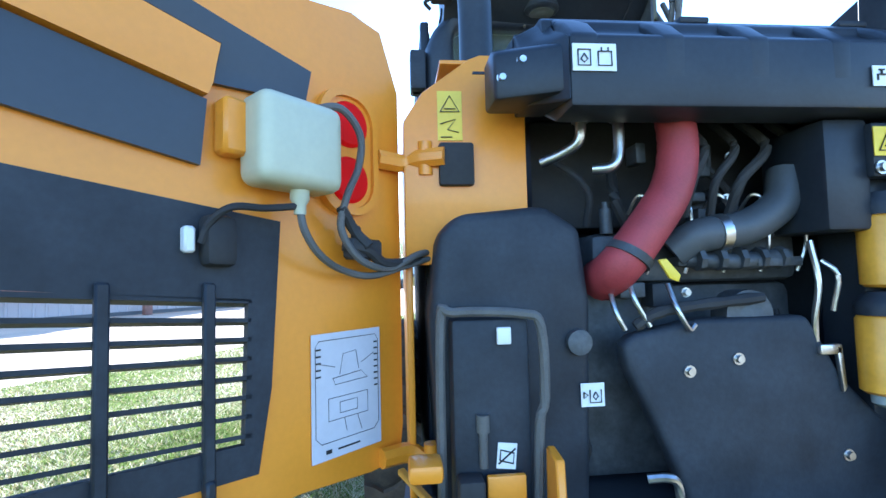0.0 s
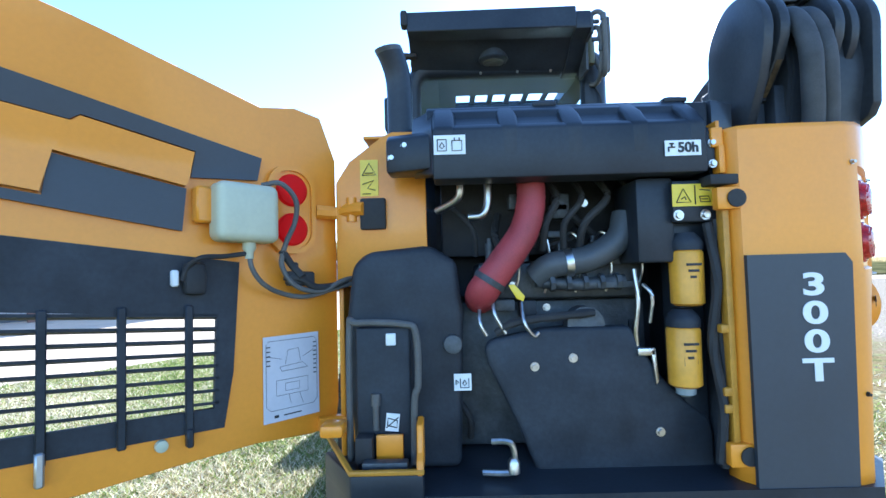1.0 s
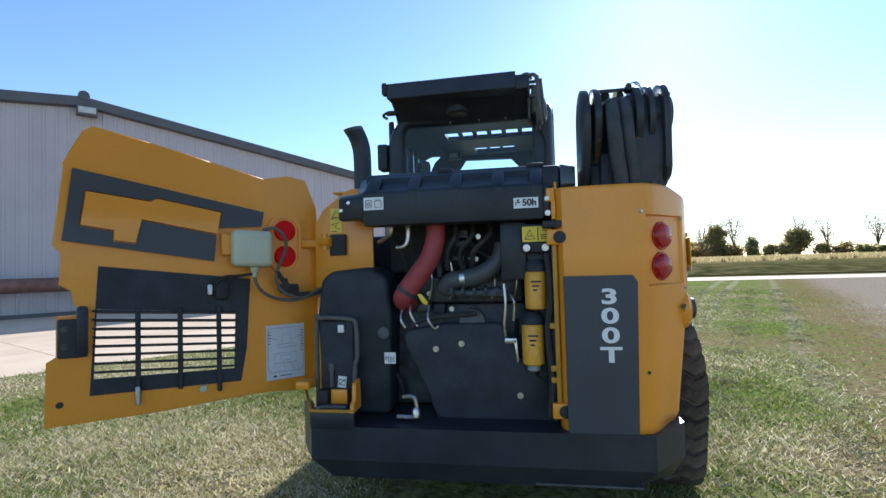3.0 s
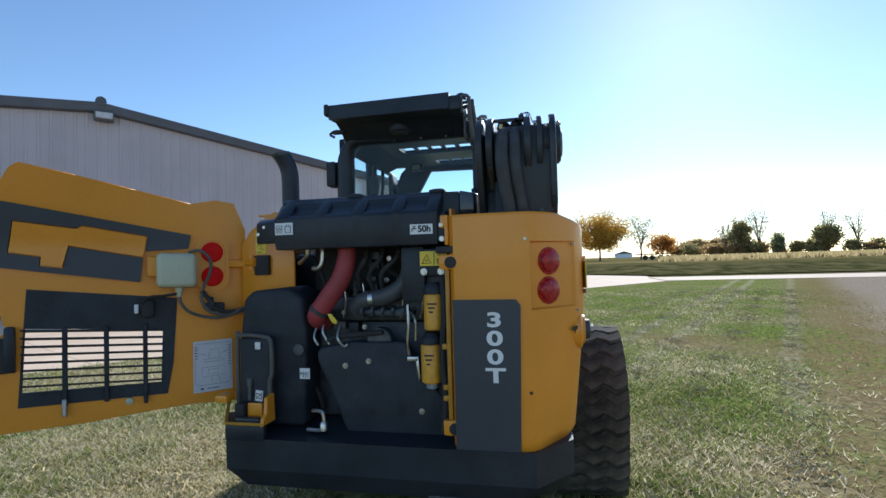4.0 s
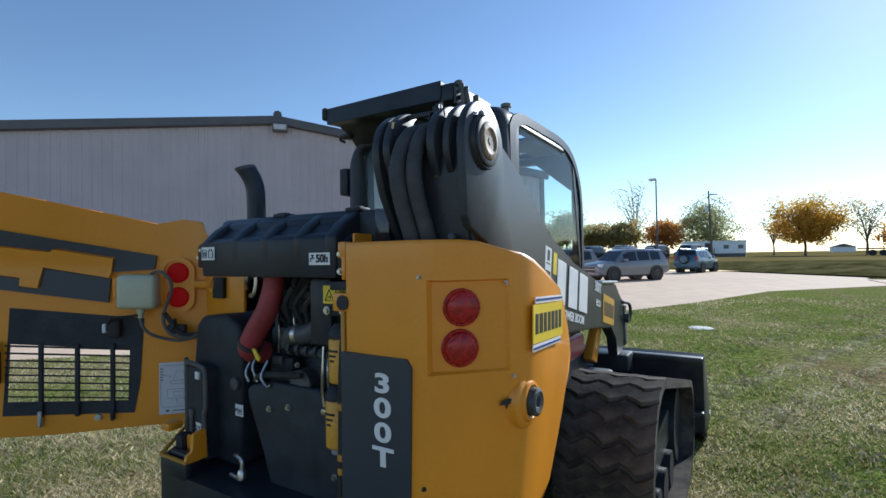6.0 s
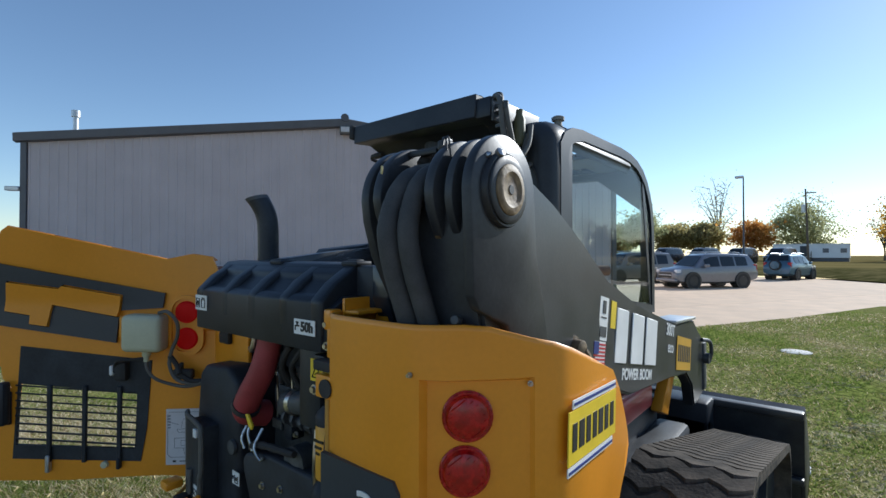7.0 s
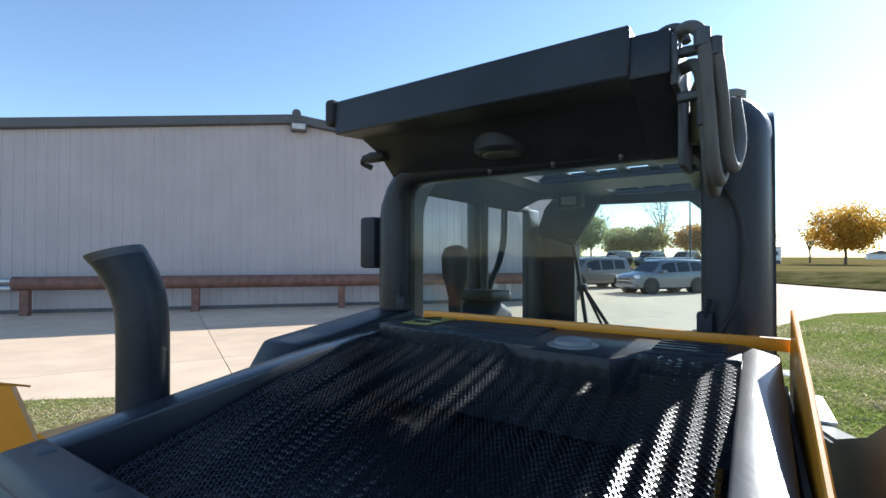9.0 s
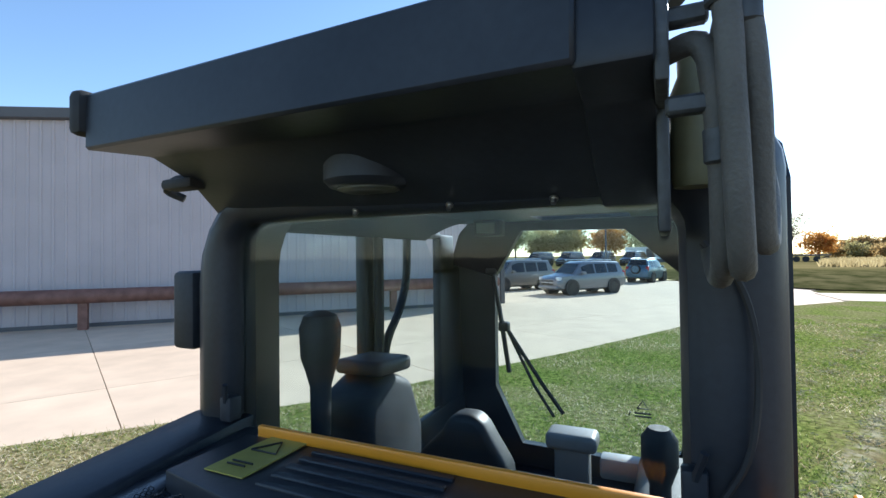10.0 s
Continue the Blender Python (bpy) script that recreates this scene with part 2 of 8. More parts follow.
def leaning(o):
    """The loader's rear faces look to -y."""
    return frame_of(o, (1, 0, 0), (0, 0, 1))

# ---- ground ----
def ground_material():
    m = bpy.data.materials.new("grass_ground")
    m.use_nodes = True
    nt = m.node_tree
    b = nt.nodes["Principled BSDF"]
    b.inputs["Roughness"].default_value = 0.95
    b.inputs["Specular IOR Level"].default_value = 0.0
    tc = nt.nodes.new("ShaderNodeTexCoord")

    def noise_at(scale, detail=4.0, stretch=(1, 1, 1), turn=0.0):
        mp = nt.nodes.new("ShaderNodeMapping")
        mp.inputs["Scale"].default_value = stretch
        mp.inputs["Rotation"].default_value = (0, 0, turn)
        nt.links.new(tc.outputs["Object"], mp.inputs[0])
        n = nt.nodes.new("ShaderNodeTexNoise")
        n.inputs["Scale"].default_value, n.inputs["Detail"].default_value = scale, detail
        nt.links.new(mp.outputs[0], n.inputs["Vector"])
        return n.outputs[0]

    def ramp(x, lo, hi):
        r = nt.nodes.new("ShaderNodeMapRange")
        r.inputs[1].default_value, r.inputs[2].default_value = lo, hi
        nt.links.new(x, r.inputs[0])
        return r.outputs[0]

    def mixc(f, a, c):
        x = nt.nodes.new("ShaderNodeMix")
        x.data_type = "RGBA"
        nt.links.new(f, x.inputs[0])
        for k, v in ((6, a), (7, c)):
            if isinstance(v, tuple):
                x.inputs[k].default_value = (*v, 1)
            else:
                nt.links.new(v, x.inputs[k])
        return x.outputs[2]

    sep = nt.nodes.new("ShaderNodeSeparateXYZ")
    nt.links.new(tc.outputs["Object"], sep.inputs[0])
    green = mixc(ramp(noise_at(13, 9.0), 0.36, 0.64), (0.060, 0.084, 0.017), (0.27, 0.305, 0.075))
    dry = mixc(ramp(noise_at(16, 9.0), 0.36, 0.64), (0.10, 0.072, 0.035), (0.44, 0.35, 0.20))
    # mown bands and worn patches
    far_green = nt.nodes.new("ShaderNodeVectorMath")
    far_green.operation = "DOT_PRODUCT"
    far_green.inputs[1].default_value = (0.41, 0.912, 0)
    nt.links.new(tc.outputs["Object"], far_green.inputs[0])
    less = nt.nodes.new("ShaderNodeMath")
    less.operation = "MULTIPLY_ADD"
    less.inputs[1].default_value = -0.10
    nt.links.new(ramp(far_green.outputs["Value"], 2.5, 6.5), less.inputs[0])
    nt.links.new(noise_at(0.55, 5.0), less.inputs[2])
    patch = ramp(less.outputs[0], 0.31, 0.60)
    band = ramp(noise_at(0.8, 6.0, (2.2, 0.25, 1), radians(-22)), 0.52, 0.70)
    mx = nt.nodes.new("ShaderNodeMath")
    mx.operation = "MAXIMUM"
    nt.links.new(patch, mx.inputs[0])
    nt.links.new(band, mx.inputs[1])
    sc = nt.nodes.new("ShaderNodeMath")
    sc.operation = "MULTIPLY"
    sc.inputs[1].default_value = 0.85
    nt.links.new(mx.outputs[0], sc.inputs[0])
    near = mixc(sc.outputs[0], green, dry)
    # wheel tracks, a worn brown margin and the gravel drive run side by side
    def along(v):
        d = nt.nodes.new("ShaderNodeVectorMath")
        d.operation = "DOT_PRODUCT"
        d.inputs[1].default_value = v
        nt.links.new(tc.outputs["Object"], d.inputs[0])
        return d.outputs["Value"]

    def math2(op, a, c):
        x = nt.nodes.new("ShaderNodeMath")
        x.operation = op
        for k, v in ((0, a), (1, c)):
            if isinstance(v, float):
                x.inputs[k].default_value = v
            else:
                nt.links.new(v, x.inputs[k])
        return x.outputs[0]

    side, run = along((0.912, -0.41, 0)), along((0.41, 0.912, 0))
    wob = math2("MULTIPLY", math2("SUBTRACT", noise_at(0.9, 5.0), 0.5), 2.2)
    swung = math2("ADD", side, math2("MULTIPLY", wob, 0.12))
    track = None
    for c0 in (-0.81, -0.145, 1.30):
        one = ramp(math2("ABSOLUTE", math2("SUBTRACT", swung, c0), 0.0), 0.17, 0.05)
        track = one if track is None else math2("MAXIMUM", track, one)
    track = math2("MULTIPLY", math2("MULTIPLY", track, ramp(run, 2.5, 5.0)), ramp(noise_at(9.0, 5.0), 0.40, 0.60))
    near = mixc(math2("MULTIPLY", track, 0.8), near, (0.44, 0.39, 0.26))
    cross = math2("MULTIPLY", ramp(math2("ABSOLUTE", math2("SUBTRACT", math2("ADD", run, wob), 6.8), 0.0), 0.9, 0.25), ramp(side, -1.6, -0.4))
    brown = math2("MAXIMUM", math2("MULTIPLY", cross, 0.75), ramp(math2("ADD", side, wob), 0.9, 1.9))
    brown = math2("MULTIPLY", brown, ramp(noise_at(5.0, 6.0), 0.30, 0.55))
    near = mixc(math2("MULTIPLY", brown, 0.85), near, mixc(ramp(noise_at(30), 0.3, 0.7), (0.13, 0.09, 0.045), (0.32, 0.215, 0.11)))
    stony = mixc(ramp(noise_at(24, 9.0), 0.36, 0.64), (0.17, 0.13, 0.09), (0.44, 0.355, 0.26))
    near = mixc(ramp(math2("ADD", side, math2("MULTIPLY", wob, 0.6)), 2.2, 3.2), near, stony)
    far = mixc(ramp(noise_at(0.12, 5.0, (0.3, 2.0, 1)), 0.35, 0.65), (0.13, 0.11, 0.04), (0.26, 0.20, 0.085))
    bank = mixc(ramp(noise_at(0.9, 5.0), 0.35, 0.65), (0.06, 0.06, 0.02), (0.17, 0.14, 0.06))
    c = mixc(ramp(sep.outputs[1], 28.0, 31.0), near, bank)
    c = mixc(ramp(sep.outputs[1], 45.0, 52.0), c, far)
    nt.links.new(c, b.inputs["Base Color"])
    bp = nt.nodes.new("ShaderNodeBump")
    bp.inputs["Strength"].default_value, bp.inputs["Distance"].default_value = 0.55, 0.02
    nt.links.new(noise_at(38, 6.0), bp.inputs["Height"])
    nt.links.new(bp.outputs[0], b.inputs["Normal"])
    return m


GROUND = ground_material()
# The edge between the grass and the concrete yard, from behind the loader to the access road.
EDGE = [(-70, -52), (-12.9, -2.6), (-6.2, 3.0), (-3.9, 5.9), (-1.6, 10.2), (0.5, 14.6), (2.4, 19.6), (7.2, 25.0)]


def edge_x(y):
    for (x0, y0), (x1, y1) in zip(EDGE, EDGE[1:]):
        if y0 <= y <= y1:
            return x0 + (x1 - x0) * (y - y0) / (y1 - y0)
    return EDGE[-1][0] if y > EDGE[-1][1] else EDGE[0][0]


def bank_height(y):
    s = min(1, max(0, (y - 29.5) / 9.0))
    return 0.62 * s * s * (3 - 2 * s)


def yard_depth(x):
    """How much further back the paved yard reaches than the access road."""
    return min(11.0, max(0.0, (8.0 - x) * 1.3))


def ground_mesh():
    bm = bmesh.new()
    ys = [-1500, -200, -52] + [-30, -15, -2.6, 0.5, 3.0, 4.4, 5.9, 7.9, 10.2, 12, 14.6, 17.3, 19.6, 22.4, 25.0, 31.2]
    rows = []
    for y in ys:
        x0 = edge_x(y) if y >= -52 else -1500
        rows.append([bm.verts.new((x, y, 0)) for x in (x0, x0 + 1.2, x0 + 4, max(x0 + 8, 12), max(x0 + 16, 40), 200, 1500)])
    # beyond the access road: bank, field, horizon
    back = []
    for y in [31.2, 33, 35, 37, 39, 42, 60, 120, 400, 2500]:
        back.append([bm.verts.new((x, y + (yard_depth(x) if y < 60 else 0), bank_height(y) + (0.05 * math.sin(x * 0.31) if 31.2 < y < 100 else 0))) for x in (-1500, -300, -80, -40, -20, -6, 0, 8, 16, 30, 60, 200, 1500)])
    for grid in (rows, back):
        for a, b in zip(grid, grid[1:]):
            for k in range(len(a) - 1):
                bm.faces.new((a[k], a[k + 1], b[k + 1], b[k]))
    # subsoil under yard and road joins both
    lo = [bm.verts.new(p) for p in ((-1500, -1500, -0.25), (1500, -1500, -0.25), (1500, 42.2, -0.25), (-1500, 42.2, -0.25))]
    bm.faces.new(lo)
    up = [bm.verts.new((-1500, 42.2, -0.04)), bm.verts.new((1500, 42.2, -0.04))]
    bm.faces.new((lo[3], lo[2], up[1], up[0]))
    return bm


tagged(part("ground", ground_mesh(), GROUND), "mown lawn of green and dry straw-coloured grass", "ground", kind="structure")

# concrete yard in slabs, 2 cm below the turf
yard = thing("yard_pavement", (-10, 20, 0), "pale sun-lit concrete yard in large slabs", "pavement", kind="structure")
WU = Vector((0.662, 0.7495, 0)).normalized()
WALL_A = Vector((-21.04, 2.93, 0))
WALL_B = WALL_A + 22.6 * WU
WN = Vector((WU.y, -WU.x, 0))
slab_mesh = bpy.data.meshes.new("slab")
sb = box(B(), (-2.243, -2.243, -0.15), (2.243, 2.243, -0.02))
sb.to_mesh(slab_mesh)
sb.free()
slab_mesh.materials.append(CONC)
rest = B()
JU = Vector((0.897, -0.442, 0)).normalized()
JV = Vector((-JU.y, JU.x, 0))
for i in range(-8, 12):
    for j in range(-5, 9):
        c = Vector((-14.75, 8.36, 0)) + JV * (4.5 * i + 2.25) + JU * (4.5 * j + 1.1)
        if c.x > edge_x(c.y) + 4.0 or c.y > 29.0 + 0.0 * c.x or c.y < -40:
            continue
        if (c.x + 4) ** 2 + (c.y - 12) ** 2 < 26 ** 2:
            ob = new("slab", slab_mesh)
            ob.parent = yard
            ob.matrix_parent_inverse = yard.matrix_basis.inverted()
            ob.matrix_basis = Matrix.Translation(c) @ Matrix.Rotation(math.atan2(JU.y, JU.x), 4, "Z")
        else:
            box(rest, (-2.243, -2.243, -0.15), (2.243, 2.243, -0.02), 0, 1, Matrix.Translation(c) @ Matrix.Rotation(math.atan2(JU.y, JU.x), 4, "Z"))
prism(rest, [(-150, 27.0), (7.9, 27.0), (7.9, 31.4), (0.0, 41.7), (-6, 42.3), (-150, 42.3)], "z", -0.2, -0.022)
box(rest, (-150, 3.0, -0.2), (-34, 27.0, -0.022))
tagged(part("yard_rest", rest, CONC, yard), kind="stuff")
joints = B()
box(joints, (-60, -20, -0.2), (4, 27.0, -0.05))
part("joint_filler", joints, mat("joint_filler", (0.06, 0.05, 0.04), 0.9), yard)

road = B()
prism(road, [(6.9, 24.9), (200, 19.0), (200, 25.0), (6.9, 29.2)], "z", -0.15, 0.010)
tagged(part("access_road", road, CONC), "pale narrow concrete access road", "road", kind="structure")

# blades of grass, denser where the camera comes close
def grass_blades():
    rng = np.random.default_rng(3)
    near, wide = 520000, 480000
    n = near + wide
    x = np.concatenate([rng.uniform(-5.0, 4.2, near), rng.uniform(-9, 8.5, wide)])
    y = np.concatenate([rng.uniform(-2.2, 5.2, near), rng.uniform(-4.5, 17, wide)])
    ex = np.interp(y, [p[1] for p in EDGE], [p[0] for p in EDGE])
    keep = (x > ex + 0.03) & (rng.random(n) < np.clip(1.25 - 0.065 * np.hypot(x - 0.5, y + 1.5), 0.2, 1))
    fade = np.clip((x + 5.0) / 2.4, 0, 1) * np.clip((4.2 - x) / 2.0, 0, 1) * np.clip((y + 2.2) / 1.6, 0, 1) * np.clip((5.2 - y) / 2.6, 0, 1)
    keep &= (np.arange(n) >= near) | (rng.random(n) < fade)
    keep &= ~((np.abs(x) < 0.6) & (y > 0.4) & (y < 2.8))
    side, run = 0.912 * x - 0.41 * y, 0.41 * x + 0.912 * y
    litter = (np.abs(run - 6.8 + 0.5 * np.sin(side * 2.3) + 0.25 * np.sin(side * 6.1)) < 0.75) & (side > -1.5)
    bald = np.sin(x * 2.1 + 1.7 * np.sin(y * 1.3)) * np.sin(y * 2.7 + 1.1 * np.sin(x * 1.9)) + 0.4 * np.sin(x * 5.7 + y * 3.9) < -0.35
    keep &= rng.random(n) < np.where(litter, 0.12, np.where(bald & (side > -0.3), 0.35, 1.0))
    keep &= rng.random(n) < np.clip(1.2 - 0.70 * side, 0.05, 1)
    x, y = x[keep], y[keep]
    n = len(x)
    a = rng.uniform(0, 2 * np.pi, n)
    h = rng.uniform(0.012, 0.046, n) * (1 + 0.35 * np.sin(x * 1.3) * np.cos(y * 0.9) + 0.3 * np.sin(x * 7.1 + 2 * np.sin(y * 3.3)) * np.sin(y * 6.3))
    lean = rng.uniform(0.4, 2.2, n) * h
    w = rng.uniform(0.0022, 0.0052, n) * (1 + 0.11 * np.hypot(x, y))
    la = rng.uniform(0, 2 * np.pi, n)
    v = np.zeros((n, 3, 3))
    v[:, 0] = np.c_[x - w * np.cos(a), y - w * np.sin(a), np.full(n, -0.004)]
    v[:, 1] = np.c_[x + w * np.cos(a), y + w * np.sin(a), np.full(n, -0.004)]
    v[:, 2] = np.c_[x + lean * np.cos(la), y + lean * np.sin(la), h]
    me = bpy.data.meshes.new("grass")
    me.vertices.add(3 * n)
    me.vertices.foreach_set("co", v.ravel())
    me.loops.add(3 * n)
    me.loops.foreach_set("vertex_index", np.arange(3 * n, dtype=np.int32))
    me.polygons.add(n)
    me.polygons.foreach_set("loop_start", np.arange(0, 3 * n, 3, dtype=np.int32))
    me.update()
    m = bpy.data.materials.new("grass_blade")
    m.use_nodes = True
    nt = m.node_tree
    b = nt.nodes["Principled BSDF"]
    b.inputs["Roughness"].default_value = 0.75
    b.inputs["Specular IOR Level"].default_value = 0.1
    g = nt.nodes.new("ShaderNodeNewGeometry")
    tc = nt.nodes.new("ShaderNodeTexCoord")
    no = nt.nodes.new("ShaderNodeTexNoise")
    no.inputs["Scale"].default_value, no.inputs["Detail"].default_value = 0.55, 5
    nt.links.new(tc.outputs["Object"], no.inputs["Vector"])
    ad = nt.nodes.new("ShaderNodeMath")
    ad.operation = "MULTIPLY_ADD"
    ad.inputs[1].default_value, ad.inputs[2].default_value = 2.2, -1.05
    dv = nt.nodes.new("ShaderNodeVectorMath")
    dv.operation = "DOT_PRODUCT"
    dv.inputs[1].default_value = (0.41, 0.912, 0)
    nt.links.new(tc.outputs["Object"], dv.inputs[0])
    dr = nt.nodes.new("ShaderNodeMapRange")
    dr.inputs[1].default_value, dr.inputs[2].default_value, dr.inputs[4].default_value = 2.5, 6.5, -0.10
    nt.links.new(dv.outputs["Value"], dr.inputs[0])
    sh = nt.nodes.new("ShaderNodeMath")
    nt.links.new(no.outputs[0], sh.inputs[0])
    nt.links.new(dr.outputs[0], sh.inputs[1])
    bv = nt.nodes.new("ShaderNodeVectorMath")
    bv.operation = "DOT_PRODUCT"
    bv.inputs[1].default_value = (0.912, -0.41, 0)
    nt.links.new(tc.outputs["Object"], bv.inputs[0])
    br = nt.nodes.new("ShaderNodeMapRange")
    br.inputs[1].default_value, br.inputs[2].default_value, br.inputs[4].default_value = 0.9, 2.0, 0.14
    nt.links.new(bv.outputs["Value"], br.inputs[0])
    s2 = nt.nodes.new("ShaderNodeMath")
    nt.links.new(sh.outputs[0], s2.inputs[0])
    nt.links.new(br.outputs[0], s2.inputs[1])
    nt.links.new(s2.outputs[0], ad.inputs[0])
    sm = nt.nodes.new("ShaderNodeMath")
    sm.operation = "MULTIPLY_ADD"
    sm.inputs[1].default_value = 1.15
    nt.links.new(g.outputs["Random Per Island"], sm.inputs[0])
    nt.links.new(ad.outputs[0], sm.inputs[2])
    cr = nt.nodes.new("ShaderNodeValToRGB")
    el = cr.color_ramp.elements
    el[0].position, el[0].color = 0.30, (0.15, 0.205, 0.040, 1)
    el[1].position, el[1].color = 1.0, (0.78, 0.68, 0.47, 1)
    e = el.new(0.52)
    e.color = (0.36, 0.40, 0.125, 1)
    e = el.new(0.72)
    e.color = (0.43, 0.315, 0.155, 1)
    nt.links.new(sm.outputs[0], cr.inputs[0])
    nt.links.new(cr.outputs[0], b.inputs["Base Color"])
    tr = nt.nodes.new("ShaderNodeBsdfTranslucent")
    nt.links.new(cr.outputs[0], tr.inputs[0])
    ms = nt.nodes.new("ShaderNodeMixShader")
    ms.inputs[0].default_value = 0.5
    nt.links.new(b.outputs[0], ms.inputs[1])
    nt.links.new(tr.outputs[0], ms.inputs[2])
    nt.links.new(ms.outputs[0], nt.nodes["Material Output"].inputs[0])
    me.materials.append(m)
    return me


tagged(part("grass", grass_blades(), None), "short mown grass with dry straw blades", "grass", kind="stuff")


def clippings():
    """Dry clippings left in broken rows by the mower."""
    rng = np.random.default_rng(21)
    n = 64000
    row = rng.choice([-0.81, -0.145, 0.55, 1.30, -1.7], n)
    side = row + rng.normal(0, 0.10, n)
    run = rng.uniform(-2.0, 19, n)
    loose = rng.random(n) < 0.42
    side = np.where(loose, rng.uniform(-4, 2.8, n), side)
    clump = np.sin(run * 2.3 + row * 9) * np.sin(run * 5.1 + row * 4) + 0.6 * np.sin(run * 11 + side * 7)
    x, y = 0.912 * side + 0.41 * run, -0.41 * side + 0.912 * run
    ex = np.interp(y, [p[1] for p in EDGE], [p[0] for p in EDGE])
    ok = (x > ex + 0.1) & (clump > rng.uniform(-0.2, 1.1, n)) & ~((np.abs(x) < 1.1) & (y > -0.2) & (y < 3.1))
    x, y = x[ok], y[ok]
    n = len(x)
    a = rng.uniform(0, np.pi, n)
    far = 1 + 0.02 * np.hypot(x, y)
    h, w = rng.uniform(0.008, 0.024, n) * far, rng.uniform(0.0015, 0.004, n) * far
    z = rng.uniform(0.012, 0.03, n)
    v = np.zeros((n, 4, 3))
    for k, (p, q, dz) in enumerate(((-1, -1, 0), (1, -1, 0.006), (1, 1, 0.012), (-1, 1, 0.004))):
        v[:, k] = np.c_[x + p * h * np.cos(a) - q * w * np.sin(a), y + p * h * np.sin(a) + q * w * np.cos(a), z + dz]
    me = bpy.data.meshes.new("clippings")
    me.vertices.add(4 * n)
    me.vertices.foreach_set("co", v.ravel())
    me.loops.add(4 * n)
    me.loops.foreach_set("vertex_index", np.arange(4 * n, dtype=np.int32))
    me.polygons.add(n)
    me.polygons.foreach_set("loop_start", np.arange(0, 4 * n, 4, dtype=np.int32))
    me.update()
    return me


tagged(part("clippings", clippings(), mat("dry_clippings", (0.52, 0.42, 0.22), 0.95, vary=0.3, scale=6, bump=0)), "pale dry clippings strewn in rows on the lawn", "clippings", kind="stuff")
lid = lathe(B(), (0.76, 9.1, -0.02), (0, 0, 1), [(0, 0.22), (0.03, 0.22), (0.034, 0.21), (0.035, 0.0)], 28)
tagged(part("access_cover", lid, mat("pale_concrete", (0.6, 0.58, 0.54), 0.8, bump=0.3)), "round pale concrete cover set in the lawn", "cover")

# ---- metal building ----
BASE_Z = -0.02


def wall_pt(s, out, z):
    return WALL_A + WU * s + WN * out + Vector((0, 0, z))


LEN = (WALL_B - WALL_A).length
RIDGE = 11.2
building = thing("metal_building", WALL_A + WU * RIDGE, "large grey-lilac corrugated metal building with dark roof trim", "building")


def eave(s):
    return 5.75 + 1.04 * s / RIDGE if s < RIDGE else 6.79 - 0.151 * (s - RIDGE)


# ribbed sheets, 0.9 m each
n_sheets = int(LEN / 0.915)
for k in range(n_sheets + 1):
    s0, s1 = k * 0.915, min(LEN, (k + 1) * 0.915 - 0.004)
    if s1 <= s0:
        continue
    b = bmesh.new()
    prof, ss = [], s0
    while ss < s1:
        prof += [(ss, 0.0), (ss + 0.10, 0.0), (ss + 0.125, 0.032), (ss + 0.17, 0.032), (ss + 0.195, 0.0)]
        ss += 0.305
    prof = [(min(a, s1), o) for a, o in prof] + [(s1, 0.0)]
    lo = [b.verts.new(wall_pt(a, o, BASE_Z + 0.05)) for a, o in prof]
    hi = [b.verts.new(wall_pt(a, o, eave(a) - 0.02)) for a, o in prof]
    for i in range(len(prof) - 1):
        if prof[i + 1][0] > prof[i][0] + 1e-6:
            b.faces.new((lo[i], lo[i + 1], hi[i + 1], hi[i]))
    part("wall_sheet", b, WALLM, building)
shell = bmesh.new()
DEPTH = 30.0
ring = [(0, BASE_Z), (LEN, BASE_Z), (LEN, eave(LEN)), (RIDGE, eave(RIDGE)), (0, eave(0))]
f = [shell.verts.new(wall_pt(s, -0.06, z)) for s, z in ring]
k2 = [shell.verts.new(wall_pt(s, -DEPTH, z)) for s, z in ring]
for i in range(5):
    shell.faces.new((f[i], f[(i + 1) % 5], k2[(i + 1) % 5], k2[i]))
shell.faces.new(k2)
shell.faces.new(f[::-1])
part("wall", shell, WALLM, building)
for a, b_, nm in ((0, RIDGE, "eave_trim"), (RIDGE, LEN, "eave_trim")):
    b = bmesh.new()
    tops = []
    for s in (a - (0.25 if a == 0 else 0), b_ + (0.25 if b_ == LEN else 0)):
        zz = eave(min(max(s, 0), LEN))
        tops.append([b.verts.new(wall_pt(s, o, zz + z)) for o, z in ((0.05, -0.20), (0.22, -0.16), (0.24, 0.12), (0.0, 0.20), (-30.0, 0.20), (-30.0, 0.05), (0.05, 0.02))])
    n = len(tops[0])
    for i in range(n):
        b.faces.new((tops[0][i], tops[0][(i + 1) % n], tops[1][(i + 1) % n], tops[1][i]))
    b.faces.new(tops[0][::-1])
    b.faces.new(tops[1])
    bmesh.ops.recalc_face_normals(b, faces=b.faces)
    part(nm, b, ROOFM, building)
cap = bmesh.new()
lathe(cap, wall_pt(RIDGE, 0.0, eave(RIDGE) + 0.16), WN, [(-0.2, 0.16), (0.26, 0.16)], 8)
part("ridge_cap", cap, ROOFM, building)
for s in (0.0, LEN):
    b = B()
    for i in range(1):
        m = Matrix.Translation(wall_pt(s, 0.0, 0)) @ Matrix.Rotation(math.atan2(WU.y, WU.x), 4, "Z")
        box(b, (-0.10, -0.09, BASE_Z), (0.10, 0.05, eave(s) - 0.05), 0.01, 1, m)
    part("corner_trim", b, ROOFM, building)
